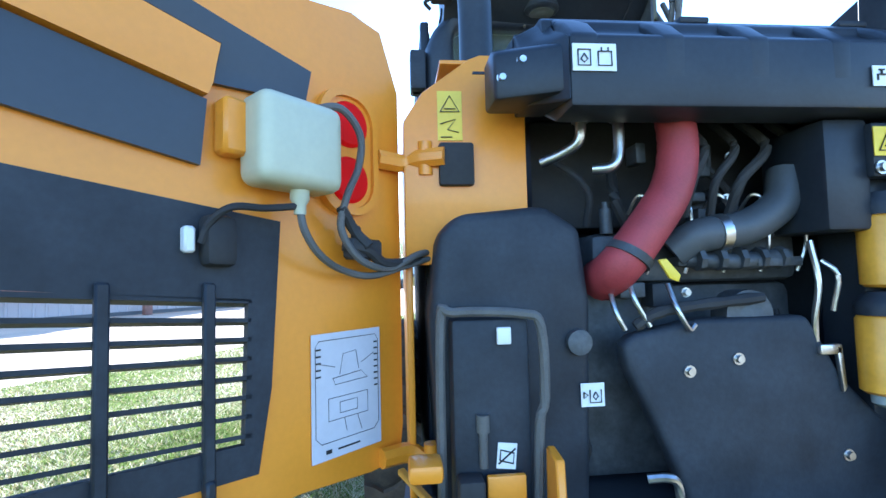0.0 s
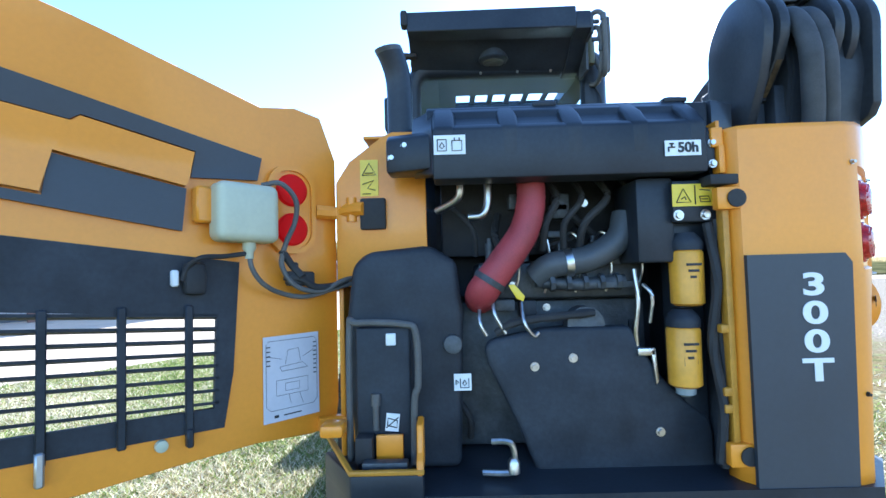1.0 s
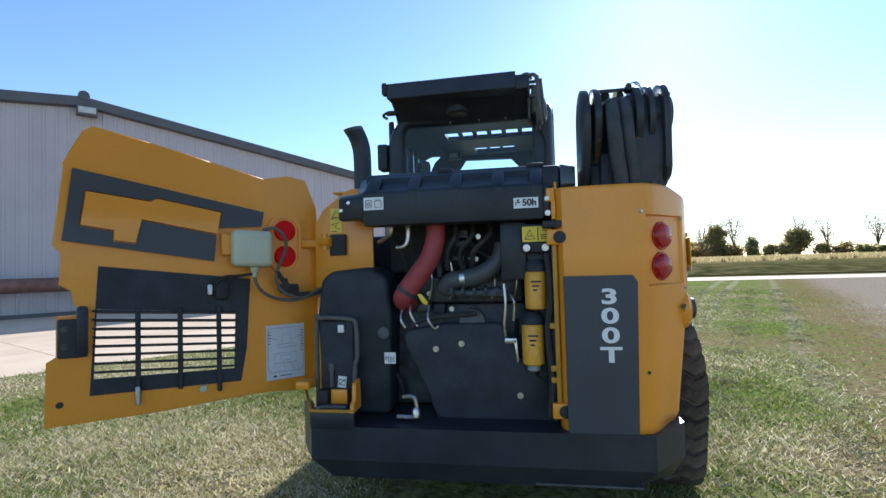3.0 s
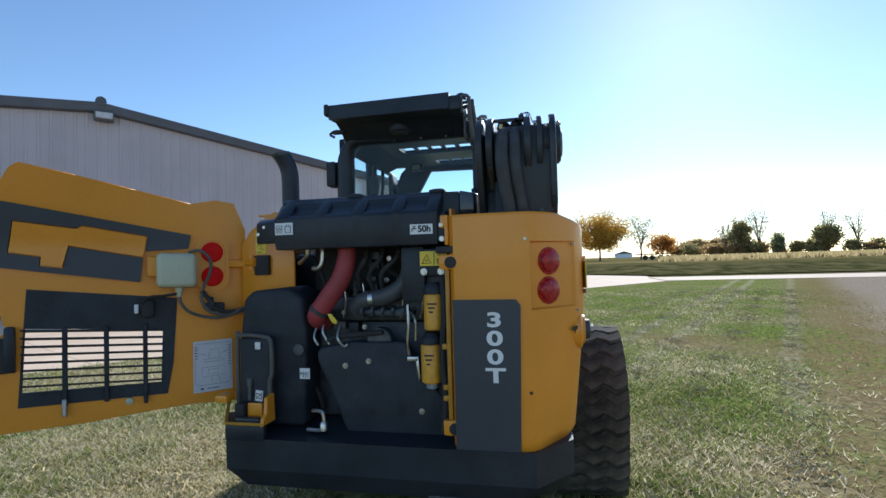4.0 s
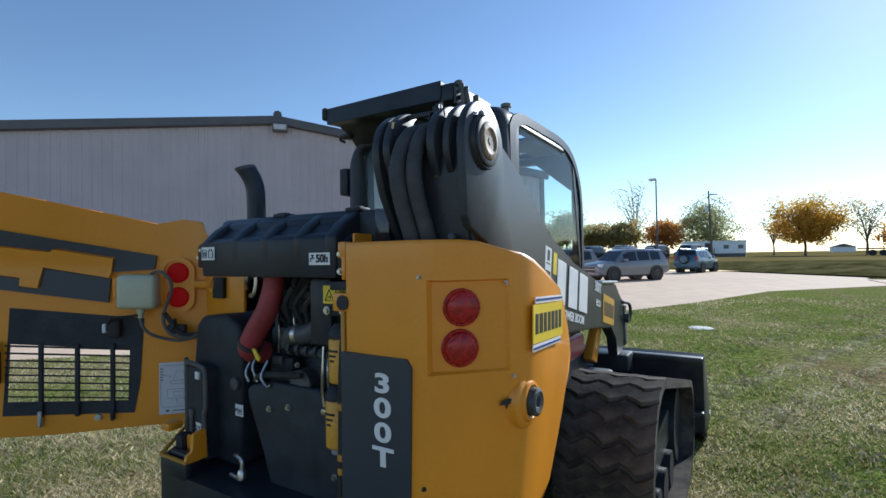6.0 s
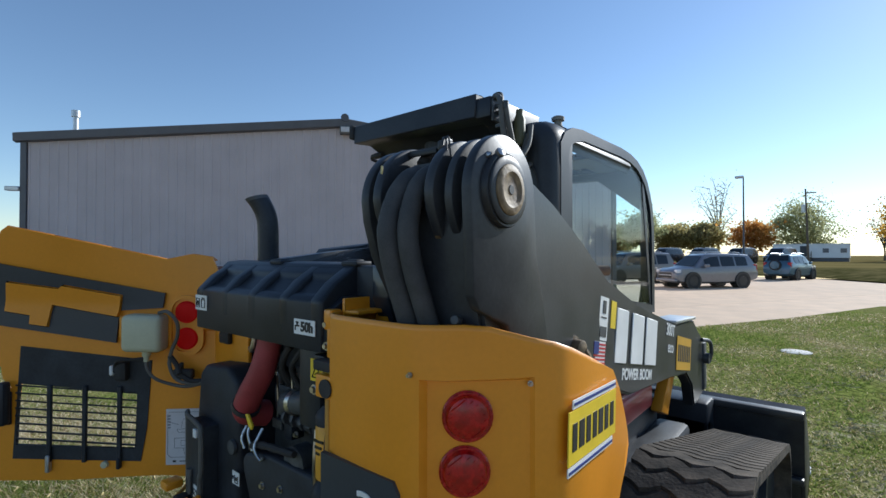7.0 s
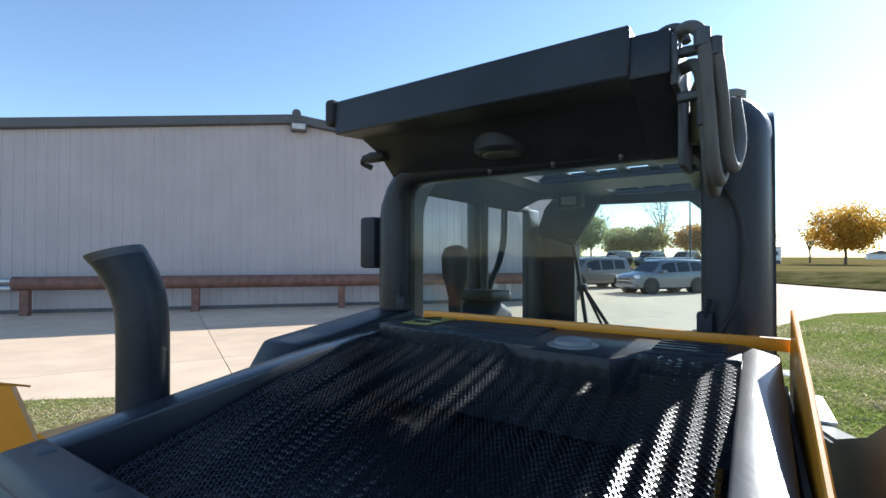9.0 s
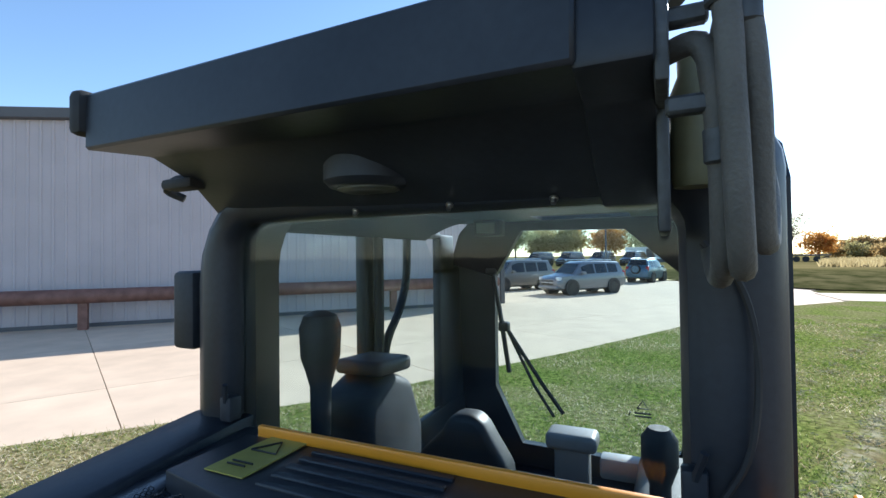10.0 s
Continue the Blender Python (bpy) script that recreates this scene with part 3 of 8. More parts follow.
mw = Matrix.Translation(wall_pt(0, 0, 0)) @ Matrix.Rotation(math.atan2(WU.y, WU.x), 4, "Z")
b = B()
box(b, (0, -0.05, BASE_Z), (LEN, 0.02, 0.10), 0, 1, mw)
part("base_trim", b, ROOFM, building)
# wall lamp under the ridge
lampb = B()
box(lampb, (RIDGE - 0.20, -0.32, 6.31), (RIDGE + 0.36, -0.03, 6.63), 0.03, 2, mw)
wl = part("wall_lamp", lampb, mat("lamp_bronze", (0.10, 0.10, 0.10), 0.5), building, "dark wall light with a pale lens")
lf = B()
box(lf, (RIDGE - 0.15, -0.345, 6.37), (RIDGE + 0.31, -0.315, 6.57), 0.01, 1, mw)
part("lamp_lens", lf, mat("lamp_lens", (0.55, 0.55, 0.56), 0.25), wl)
b = lathe(B(), wall_pt(0.0, -3.0, 5.5), (0, 0, 1), [(0, 0.10), (1.85, 0.10), (1.85, 0.16), (2.12, 0.16), (2.14, 0.05)], 12)
part("roof_flue", b, GALV, building, "pale metal flue")
b = B()
box(b, (-0.55, -0.15, 3.85), (-0.1, 0.1, 4.0), 0.02, 1, mw)
part("side_lamp", b, GALV, building)

# guard rail along the wall
rail = thing("guard_rail", wall_pt(8, 0.6, 0), "brown steel guard rail on posts along the building", "rail")
gap = 4.75
for k in range(4):
    b = box(B(), (3.3 + gap * k - 0.12, -0.72, BASE_Z), (3.3 + gap * k + 0.12, -0.52, 0.98), 0.01, 1, mw)
    part("post", b, RAILM, rail)
for k in range(4):
    b = B()
    tube(b, [mw @ Vector((3.0 + gap * k + 0.004, -0.66, 0.96)), mw @ Vector((3.0 + gap * (k + 1) - 0.004, -0.66, 0.96))], 0.215, 14)
    part("beam", b, RAILM, rail)
grail = thing("steel_barrier", wall_pt(-4, 0.6, 0), "galvanised steel barrier continuing the brown rail", "rail")
b = B()
for z in (0.82, 1.04):
    tube(b, [mw @ Vector((-9.5, -0.66, z)), mw @ Vector((2.98, -0.66, z))], 0.10, 10)
part("beam", b, GALV, grail)
for s in (-9.0, -5.5, -2.0):
    part("post", box(B(), (s - 0.07, -0.70, BASE_Z), (s + 0.07, -0.56, 1.0), 0.01, 1, mw), GALV, grail)

# ---- the loader ----
loader = thing("track_loader", (0, 1.2, 0), "yellow and black compact track loader with its rear door open", "loader")

# chassis and bumper
for name_, lo_, hi_, bev in (("firewall", (-0.62, 0.50, 0.42), (0.38, 1.04, 1.36), 0.03), ("main_frame", (-0.62, 1.0, 0.42), (0.38, 2.25, 0.98), 0.03), ("belly_frame", (-0.58, 0.40, 0.42), (0.43, 2.25, 0.80), 0.03),
                             ("side_plate", (-0.655, 0.30, 0.42), (-0.60, 1.1, 1.34), 0.01), ("side_plate", (0.30, 0.06, 0.45), (0.345, 1.1, 1.44), 0.01), ("cross_member", (-0.62, 0.02, 0.46), (0.33, 0.55, 0.60), 0.02), ("bay_panel", (-0.42, 0.47, 0.55), (0.31, 0.52, 1.44), 0.0)):
    part(name_, box(B(), lo_, hi_, bev), PLASTIC, loader)
part("side_beam", box(B(), (0.42, 0.40, 0.42), (0.60, 2.25, 0.66), 0.03), PLASTIC, loader)
b = B()
out = [(-0.70, 0.42), (-0.72, 0.10), (-0.62, -0.055), (0.60, -0.055), (0.735, 0.10), (0.735, 0.42)]
low = [(-0.70, 0.42), (-0.70, 0.13), (-0.55, -0.02), (0.52, -0.02), (0.70, 0.13), (0.70, 0.42)]
prism(b, out, "z", 0.62, 0.50, 0.0)
prism(b, out, "z", 0.50, 0.425, 0.0, b_pts=low)
part("rear_bumper", b, BLACK, loader, "charcoal steel rear bumper")
b = B()
prism(b, [(-0.722, 0.10), (-0.622, -0.058), (-0.452, -0.058), (-0.452, -0.03), (-0.608, -0.03), (-0.69, 0.11)], "z", 0.61, 0.672, 0.006)
part("bumper_step", b, BLACK, loader)
b = prism(B(), [(-0.724, 0.10), (-0.624, -0.061), (-0.450, -0.061), (-0.450, -0.048), (-0.617, -0.048), (-0.712, 0.105)], "z", 0.672, 0.683, 0.002, 1)
for v in b.verts:
    v.co.z += 0.30 * max(0.0, v.co.y + 0.05)
part("tray_lip", b, YELLOW_OLD, loader, "yellow edge lip of the battery tray")
part("tray_bracket", prism(B(), [(-0.061, 0.670), (-0.052, 0.702), (-0.032, 0.712), (-0.026, 0.775), (0.025, 0.782), (0.03, 0.670)], "x", -0.468, -0.452, 0.003, 1), YELLOW, loader, "yellow upright tray bracket")
part("hinge_block", box(B(), (-0.705, -0.012, 0.742), (-0.648, 0.05, 0.773), 0.008, 2), YELLOW, loader)
b = B()
box(b, (0.20, -0.03, 0.428), (0.56, 0.10, 0.437), 0.003)
part("bumper_lip", b, CAST, loader)

# rear fender: a curved shell with a lamp pocket
COLS = [(0.300, 0.030), (0.308, -0.006), (0.325, -0.028), (0.36, -0.036), (0.46, -0.040), (0.565, -0.040), (0.600, -0.031),
        (0.635, -0.006), (0.668, 0.027), (0.70, 0.061), (0.732, 0.096), (0.762, 0.131), (0.785, 0.168), (0.797, 0.22), (0.796, 0.32),
        (0.788, 0.42), (0.783, 0.50), (0.775, 0.57), (0.766, 0.64), (0.757, 0.69), (0.752, 0.73)]


def fender_top(x, y):
    if y < 0.17:
        return 1.470 if x < 0.69 else 1.470 - (x - 0.69) * 0.40
    return 1.432 - (y - 0.17) * 0.36 if y < 0.53 else 1.302 - (y - 0.53) * 1.28


def fender_bot(x, y):
    if y < 0.14:
        return 0.588 if x < 0.64 else 0.588 + (x - 0.64) * 0.30
    return 0.64 if y < 0.48 else 0.64 + (y - 0.48) * 1.38


def fender_tuck(x, z):
    """The fender's outer side draws in towards its foot."""
    return 0.05 * min(1.0, max(0.0, (x - 0.58) / 0.15)) * min(1.0, max(0.0, (1.10 - z) / 0.45))


def fender():
    bm = bmesh.new()
    rows = 14
    grid = []
    for x, y in COLS:
        t_, b_ = fender_top(x, y), fender_bot(x, y)
        zs = [b_, 0.66, 0.8, 1.0, 1.115, 1.365, t_ - 0.012, t_]
        zs = sorted(max(b_ + 0.0005 * i, min(t_ - 0.0005 * (8 - i), z)) for i, z in enumerate(zs))
        grid.append([bm.verts.new((x - fender_tuck(x, z), y, z)) for z in zs])
    for i in range(len(grid) - 1):
        for k in range(7):
            if k == 4 and 6 <= i <= 10:
                continue
            bm.faces.new((grid[i][k], grid[i + 1][k], grid[i + 1][k + 1], grid[i][k + 1])).smooth = True
    # pocket for the lamps
    inner = [[bm.verts.new((x - 0.002 * j, y + 0.0005 + 0.022 * (1 - j / 5), z)) for z in (1.120, 1.360)] for j, (x, y) in enumerate(COLS[6:12])]
    for j in range(5):
        bm.faces.new((inner[j][0], inner[j + 1][0], inner[j + 1][1], inner[j][1]))
    for j in range(5):
        o0, o1 = grid[6 + j], grid[7 + j]
        bm.faces.new((o0[4], o1[4], inner[j + 1][0], inner[j][0]))
        bm.faces.new((o0[5], o1[5], inner[j + 1][1], inner[j][1]))
    bm.faces.new((grid[6][4], inner[0][0], inner[0][1], grid[6][5]))
    bm.faces.new((grid[11][4], inner[5][0], inner[5][1], grid[11][5]))
    bmesh.ops.recalc_face_normals(bm, faces=bm.faces)
    return bm


fen = part("rear_fender", fender(), YELLOW, loader, "yellow rounded rear fender")
md = fen.modifiers.new("sheet", "SOLIDIFY")
md.thickness, md.offset = 0.008, 0.0
b = B()
box(b, (0.345, 0.02, 0.64), (0.58, 0.045, 1.44), 0)
box(b, (0.66, 0.20, 0.66), (0.70, 0.66, 1.15), 0)
part("fender_liner", b, PLASTIC, fen)
# folded ear and rim of the fender
b = B()
box(b, (0.272, -0.012, 1.425), (0.302, 0.02, 1.474), 0.004)
box(b, (0.288, -0.014, 1.36), (0.303, 0.02, 1.43), 0.003)
part("latch_ear", b, YELLOW, fen)
b = B()
prism(b, [(0.30, 0.02), (0.35, 0.03), (0.36, 0.16), (0.30, 0.20)], "z", 1.462, 1.472, 0.003)
box(b, (0.302, 0.02, 1.44), (0.312, 0.98, 1.50), 0.003)
part("fender_rim", b, YELLOW, fen)
# upright inner plate between hood and boom, and the folded corner behind the fender top
b = prism(B(), [(0.92, 1.735), (0.60, 1.668), (0.34, 1.605), (0.34, 1.42), (0.97, 1.42), (0.97, 1.60)], "x", 0.402, 0.410, 0.002, 1)
part("inner_plate", b, YELLOW, fen, "yellow upright plate beside the hood")
b = box(B(), (0.391, 0.36, 1.50), (0.398, 0.94, 1.60), 0.002)
part("hood_seal", b, RUBBER, fen)
b = prism(B(), [(0.322, 1.44), (0.336, 1.475), (0.358, 1.56), (0.369, 1.565), (0.370, 1.44)], "y", 0.108, 0.114, 0.001, 1)
part("corner_flange", b, YELLOW, fen)
# decal panel with stacked numerals
b = prism(B(), [(0.318, 0.590), (0.548, 0.590), (0.563, 1.135), (0.547, 1.157), (0.318, 1.157)], "y", -0.0515, -0.040)
part("decal_panel", b, PANEL, fen, "charcoal panel with white stacked numerals")
for ch, z in zip("300T", (1.083, 1.017, 0.951, 0.885)):
    words(ch, 0.071, leaning((0.468, -0.053, z)), WHITE, fen, "numeral", bold=0.0022, wide=1.62)


def slabbed_flat(outline, m, t=0.0012):
    """A thin flat shape of any outline in the frame m."""
    return prism(B(), outline, "z", 0.0, t, m=m)


def tail_light(c, n, parent, r=0.046):
    lens = part("tail_light", lathe(B(), c, n, [(-0.004, r * 1.04), (0.010, r * 1.04), (0.010, r * 0.96), (0.020, r * 0.86), (0.026, r * 0.5), (0.027, 0.002)], 32), LENS, parent, "round red tail light")
    rim = lathe(B(), c, n, [(-0.006, r * 1.10), (0.007, r * 1.10), (0.009, r * 1.05), (-0.005, r * 1.05)], 32)
    part("lamp_seal", rim, LENS, lens)
    b = B()
    nn = Vector(n).normalized()
    s = nn.orthogonal().normalized()
    u = nn.cross(s)
    for k in range(-3, 4):
        w = math.sqrt(max(0, 0.8 - (k / 4) ** 2)) * r
        tube(b, [Vector(c) + nn * 0.0225 + u * (k * r / 4.2) - s * w * 0.8, Vector(c) + nn * 0.0225 + u * (k * r / 4.2) + s * w * 0.8], 0.0016, 4)
    part("lens_rib", b, LENS, lens)
    return lens


lean_n = (0.66, -0.75, 0)
tail_light((0.664, 0.040, 1.290), lean_n, fen)
tail_light((0.660, 0.036, 1.183), lean_n, fen)
bolt((0.585, -0.040, 1.372), (0.1, -1, 0), 0.004, fen)
bolt((0.757, 0.122, 1.352), (0.75, -0.66, 0), 0.004, fen)
bolt((0.768, 0.135, 1.10), (0.8, -0.6, 0), 0.004, fen)
bolt((0.590, -0.036, 0.825), (0, -1, 0), 0.004, fen, INK)
# pivot boss in the fender's side
pv = lathe(B(), (0.775, 0.20, 1.018), (1, -0.03, 0), [(-0.03, 0.078), (0.006, 0.076), (0.012, 0.070), (0.014, 0.058), (0.022, 0.054), (0.024, 0.046), (0.018, 0.040)], 32)
pvp = part("pivot_boss", pv, YELLOW, fen)
part("pivot_pin", lathe(B(), (0.785, 0.20, 1.018), (1, -0.03, 0), [(0, 0.040), (0.030, 0.038), (0.034, 0.030), (0.030, 0.016), (0.020, 0.012)], 24), CAST, pvp, "dark greasy steel pin")
# torn dark paint scrape beside the boss
m = frame_of((0.774, 0.140, 1.03), (0.62, 0.78, 0), (0, 0, 1)) @ Matrix.Translation((-0.012, 0, 0.002))
b = slabbed_flat([(-0.042, -0.004), (-0.030, 0.008), (-0.012, 0.012), (0.006, 0.006), (0.034, 0.010), (0.036, 0.004), (0.010, 0.0), (0.0, -0.004), (-0.012, -0.003), (-0.020, -0.018), (-0.024, -0.004)], m)
part("paint_scrape", b, INK, fen)
# dealer sign on the fender's side: panel, pinstripes and letter bars
sgn = frame_of((0.8030, 0.330, 1.226), (-0.035, 1, -0.05), (0, 0.10, 1))
part("dealer_sign", plate(B(), sgn, 0.295, 0.108, 0.003), SIGNY, fen, "yellow dealer sign with dark letter bars")
b = B()
plate(b, sgn, 0.275, 0.018, 0.0025, 0.01, 0.066)
plate(b, sgn, 0.275, 0.018, 0.0025, -0.01, -0.066)
part("sign_stripe", b, WHITE, fen)
bars(sgn, [(0.01, 0.067, 0.265, 0.006), (-0.01, -0.067, 0.265, 0.006)], SIGNB, fen, "sign_line")
bars(sgn, [(-0.117 + 0.039 * k, 0.0, 0.024 + 0.005 * (k % 3 == 1), 0.056) for k in range(7)], INK, fen, "sign_bar")

# latch side of the engine bay
b = B()
box(b, (0.286, -0.018, 0.66), (0.302, 0.012, 1.30), 0.003)
for z in (0.98, 0.83, 0.79):
    box(b, (0.268, -0.02, z - 0.008), (0.288, 0.01, z + 0.012), 0.003)
part("latch_strip", b, YELLOW_OLD, loader)
for z in (1.297, 0.688):
    b = prism(B(), [(0.268, z - 0.028), (0.330, z - 0.028), (0.330, z + 0.026), (0.268, z + 0.026)], "y", -0.032, -0.006, 0.004)
    c = part("door_catch", b, YELLOW, loader)
    part("catch_socket", lathe(B(), (0.312, -0.034, z - 0.002), (0, -1, 0), [(0, 0.022), (0.004, 0.022), (0.004, 0.010)], 16), RUBBER, c)
b = B()
box(b, (0.255, -0.03, 1.33), (0.33, 0.03, 1.355), 0.004)
tube(b, smooth_path([(0.262, 0.0, 0.66), (0.272, -0.004, 0.8), (0.262, 0.01, 0.95), (0.275, 0.0, 1.1), (0.268, 0.02, 1.24)]), 0.012, 8)
tube(b, smooth_path([(0.282, 0.02, 0.64), (0.288, 0.012, 0.85), (0.28, 0.02, 1.05), (0.29, 0.02, 1.25)]), 0.010, 8)
part("wire_loom", b, RUBBER, loader)

# ---- hood ----
def hood():
    bm = B()
    # rear band that holds the stickers
    prism(bm, [(-0.012, 1.365), (-0.013, 1.490), (0.004, 1.503), (0.020, 1.506), (0.060, 1.536), (0.064, 1.556), (0.10, 1.579), (0.15, 1.585), (0.15, 1.40), (0.08, 1.365)], "x", -0.412, 0.262, 0.006)
    prism(bm, [(0.075, 1.50), (0.082, 1.568), (0.10, 1.581), (0.15, 1.586), (0.15, 1.50)], "x", -0.430, 0.262, 0.006)
    # left end of the band, turned forward
    end_b = [(-0.012, 1.375), (-0.013, 1.490), (0.004, 1.503), (0.060, 1.536), (0.10, 1.579), (0.15, 1.583), (0.15, 1.40)]
    prism(bm, [(0.085, 1.40), (0.085, 1.500), (0.095, 1.515), (0.115, 1.535), (0.135, 1.560), (0.16, 1.572), (0.16, 1.40)], "x", -0.470, -0.412, 0.003, 1, b_pts=end_b)
    prism(bm, [(0.045, 1.395), (0.045, 1.482), (0.075, 1.50), (0.14, 1.50), (0.14, 1.40)], "x", -0.535, -0.40, 0.008, b_pts=[(-0.006, 1.395), (-0.006, 1.482), (0.03, 1.50), (0.14, 1.50), (0.14, 1.40)])
    prism(bm, [(-0.004, 1.375), (-0.004, 1.468), (0.05, 1.50), (0.12, 1.50), (0.12, 1.375)], "x", 0.255, 0.285, 0.004)
    # rear cross wall and well
    box(bm, (-0.42, 0.10, 1.46), (0.33, 0.16, 1.578), 0.008)
    box(bm, (-0.42, 0.12, 1.44), (0.33, 0.95, 1.46), 0)
    return bm


hd = part("hood", hood(), BLACK, loader, "black hood with a perforated screen")
for x0, x1 in ((-0.412, -0.355), (-0.245, -0.195), (-0.085, -0.035), (0.075, 0.125), (0.215, 0.264)):
    part("hood_ridge", prism(B(), [(-0.012, 1.40), (-0.014, 1.492), (0.03, 1.535), (0.10, 1.580), (0.15, 1.587), (0.15, 1.40)], "x", x0, x1, 0.010, 3), BLACK, hd)
part("hood_side", prism(B(), [(0.09, 1.50), (0.09, 1.578), (0.92, 1.667), (0.95, 1.658), (0.95, 1.42), (0.12, 1.42)], "x", 0.332, 0.388, 0.004, 2, b_pts=[(0.09, 1.50), (0.09, 1.566), (0.92, 1.655), (0.95, 1.646), (0.95, 1.42), (0.12, 1.42)]), HOODP, hd)
part("hood_side", prism(B(), [(0.14, 1.50), (0.14, 1.570), (0.60, 1.625), (1.0, 1.655), (1.0, 1.42), (0.15, 1.42)], "x", -0.47, -0.415, 0.006), HOODP, hd)
# raised wing on the left, stepping down to the rear
part("hood_wing", prism(B(), [(0.55, 1.56), (0.60, 1.632), (0.98, 1.672), (1.02, 1.672), (1.02, 1.56)], "x", -0.60, -0.468, 0.012), BLACK, hd)
part("hood_wing", prism(B(), [(0.18, 1.50), (0.20, 1.535), (0.58, 1.58), (0.60, 1.50)], "x", -0.56, -0.46, 0.010), BLACK, hd)
# front deck before the window
b = prism(B(), [(-0.42, 0.80), (-0.05, 0.74), (0.0, 0.70), (0.16, 0.70), (0.20, 0.78), (0.334, 0.80), (0.334, 0.955), (-0.42, 0.955)], "z", 1.60, 1.662, 0.005)
box(b, (-0.42, 0.76, 1.50), (0.334, 0.80, 1.63), 0)
part("hood_deck", b, BLACK, hd)
for x in (-0.11, 0.24):
    b = B()
    box(b, (x - 0.032, 0.090, 1.575), (x + 0.032, 0.145, 1.589), 0.005)
    box(b, (x - 0.020, 0.10, 1.586), (x + 0.020, 0.128, 1.593), 0.003)
    part("hood_latch", b, PLASTIC, hd)


def screen():
    """A perforated sheet with pressed ridges: each hole has its own edge."""
    bm = bmesh.new()
    pitch, hole = 0.0066, 0.0024
    nx, ny = int(0.745 / pitch), int(0.60 / (pitch * 0.866))
    for j in range(ny):
        y = 0.165 + (j + 0.5) * pitch * 0.866
        for i in range(nx):
            x = -0.41 + (i + 0.5 + 0.5 * (j % 2)) * pitch
            if y > 0.70 and -0.03 < x < 0.18:
                continue
            zz = 1.512 + (y - 0.165) * 0.25 + 0.0024 * math.sin(x * 205)
            lean = 0.62 * math.cos(x * 205)
            dirs = [(math.cos(a), math.sin(a)) for a in (math.pi / 6 + k * math.pi / 3 for k in range(6))]
            six = [bm.verts.new((x + hole * c, y + hole * q, zz + lean * hole * c)) for c, q in dirs]
            outer = [bm.verts.new((x + pitch * 0.577 * c, y + pitch * 0.577 * q, zz + lean * pitch * 0.577 * c)) for c, q in dirs]
            for k in range(6):
                bm.faces.new((six[k], outer[k], outer[(k + 1) % 6], six[(k + 1) % 6]))
    return bm


part("screen", screen(), mat("screen_metal", (0.012, 0.014, 0.018), 0.24, 0.0, vary=0.2, scale=12, bump=0), hd, "perforated dark metal screen")
part("filler_cap", lathe(B(), (0.072, 0.775, 1.660), (0, 0, 1), [(0, 0.046), (0.004, 0.046), (0.006, 0.034), (0.012, 0.033), (0.014, 0.028), (0.0145, 0)], 20), mat("grey_cap", (0.25, 0.26, 0.27), 0.5), hd, "grey filler cap")
for k in range(5):
    part("deck_rib", box(B(), (-0.26, 0.815 + 0.028 * k, 1.660), (-0.02, 0.828 + 0.028 * k, 1.666), 0.002, 1), BLACK, hd)
for k in range(4):
    part("deck_rib", box(B(), (0.20, 0.815 + 0.028 * k, 1.660), (0.31, 0.828 + 0.028 * k, 1.666), 0.002, 1), BLACK, hd)
b = B()
box(b, (-0.395, 0.950, 1.656), (0.404, 0.961, 1.680), 0.003)
part("front_trim", b, YELLOW, hd, "yellow painted edge strip under the rear window")
m = frame_of((-0.325, 0.885, 1.6635), (1, 0, 0), (0, 1, 0))
part("warning_label", plate(B(), m, 0.075, 0.13, 0.002), mat("dull_label", (0.38, 0.33, 0.07), 0.5, vary=0.12, scale=12), hd, "yellow warning label")
lines(m, [[(-0.025, 0.01), (0.025, 0.01), (0, 0.05), (-0.025, 0.01)], [(-0.02, -0.03), (0.02, -0.03)], [(-0.02, -0.04), (0.015, -0.04)]], 0.0015, INK, hd)
# service stickers on the rear band
m = leaning((0.200, -0.0145, 1.424))
part("service_label", plate(B(), m, 0.088, 0.038), WHITE, hd, "white service interval label")
words("50h", 0.034, m @ Matrix.Translation((0.012, 0, 0.003)), INK, hd, bold=0.001)
lines(m, [[(-0.036, -0.009), (-0.036, 0.002), (-0.024, 0.002), (-0.020, 0.002)], [(-0.028, 0.002), (-0.028, 0.010)], [(-0.033, 0.011), (-0.023, 0.011)]], 0.002, INK, hd)
m = leaning((-0.370, -0.0145, 1.449))
part("fluid_label", plate(B(), m, 0.078, 0.048), WHITE, hd, "white fluid symbols label")
lines(m, [[(-0.03, 0.013), (-0.03, -0.015), (-0.008, -0.015), (-0.008, 0.013), (-0.03, 0.013)], [(-0.019, 0.006), (-0.025, -0.004), (-0.019, -0.010), (-0.013, -0.004), (-0.019, 0.006)],
          [(0.006, 0.010), (0.006, -0.015), (0.030, -0.015), (0.030, 0.010), (0.006, 0.010)], [(0.012, 0.010), (0.012, 0.017)], [(0.024, 0.010), (0.024, 0.017)]], 0.0014, INK, hd)
for x, z in ((0.276, 1.437), (0.276, 1.385), (-0.485, 1.463), (-0.520, 1.435)):
    bolt((x, -0.004 if x > 0 else 0.002 + (-0.40 - x) * 0.36, z), (0, -1, 0), 0.007, hd)

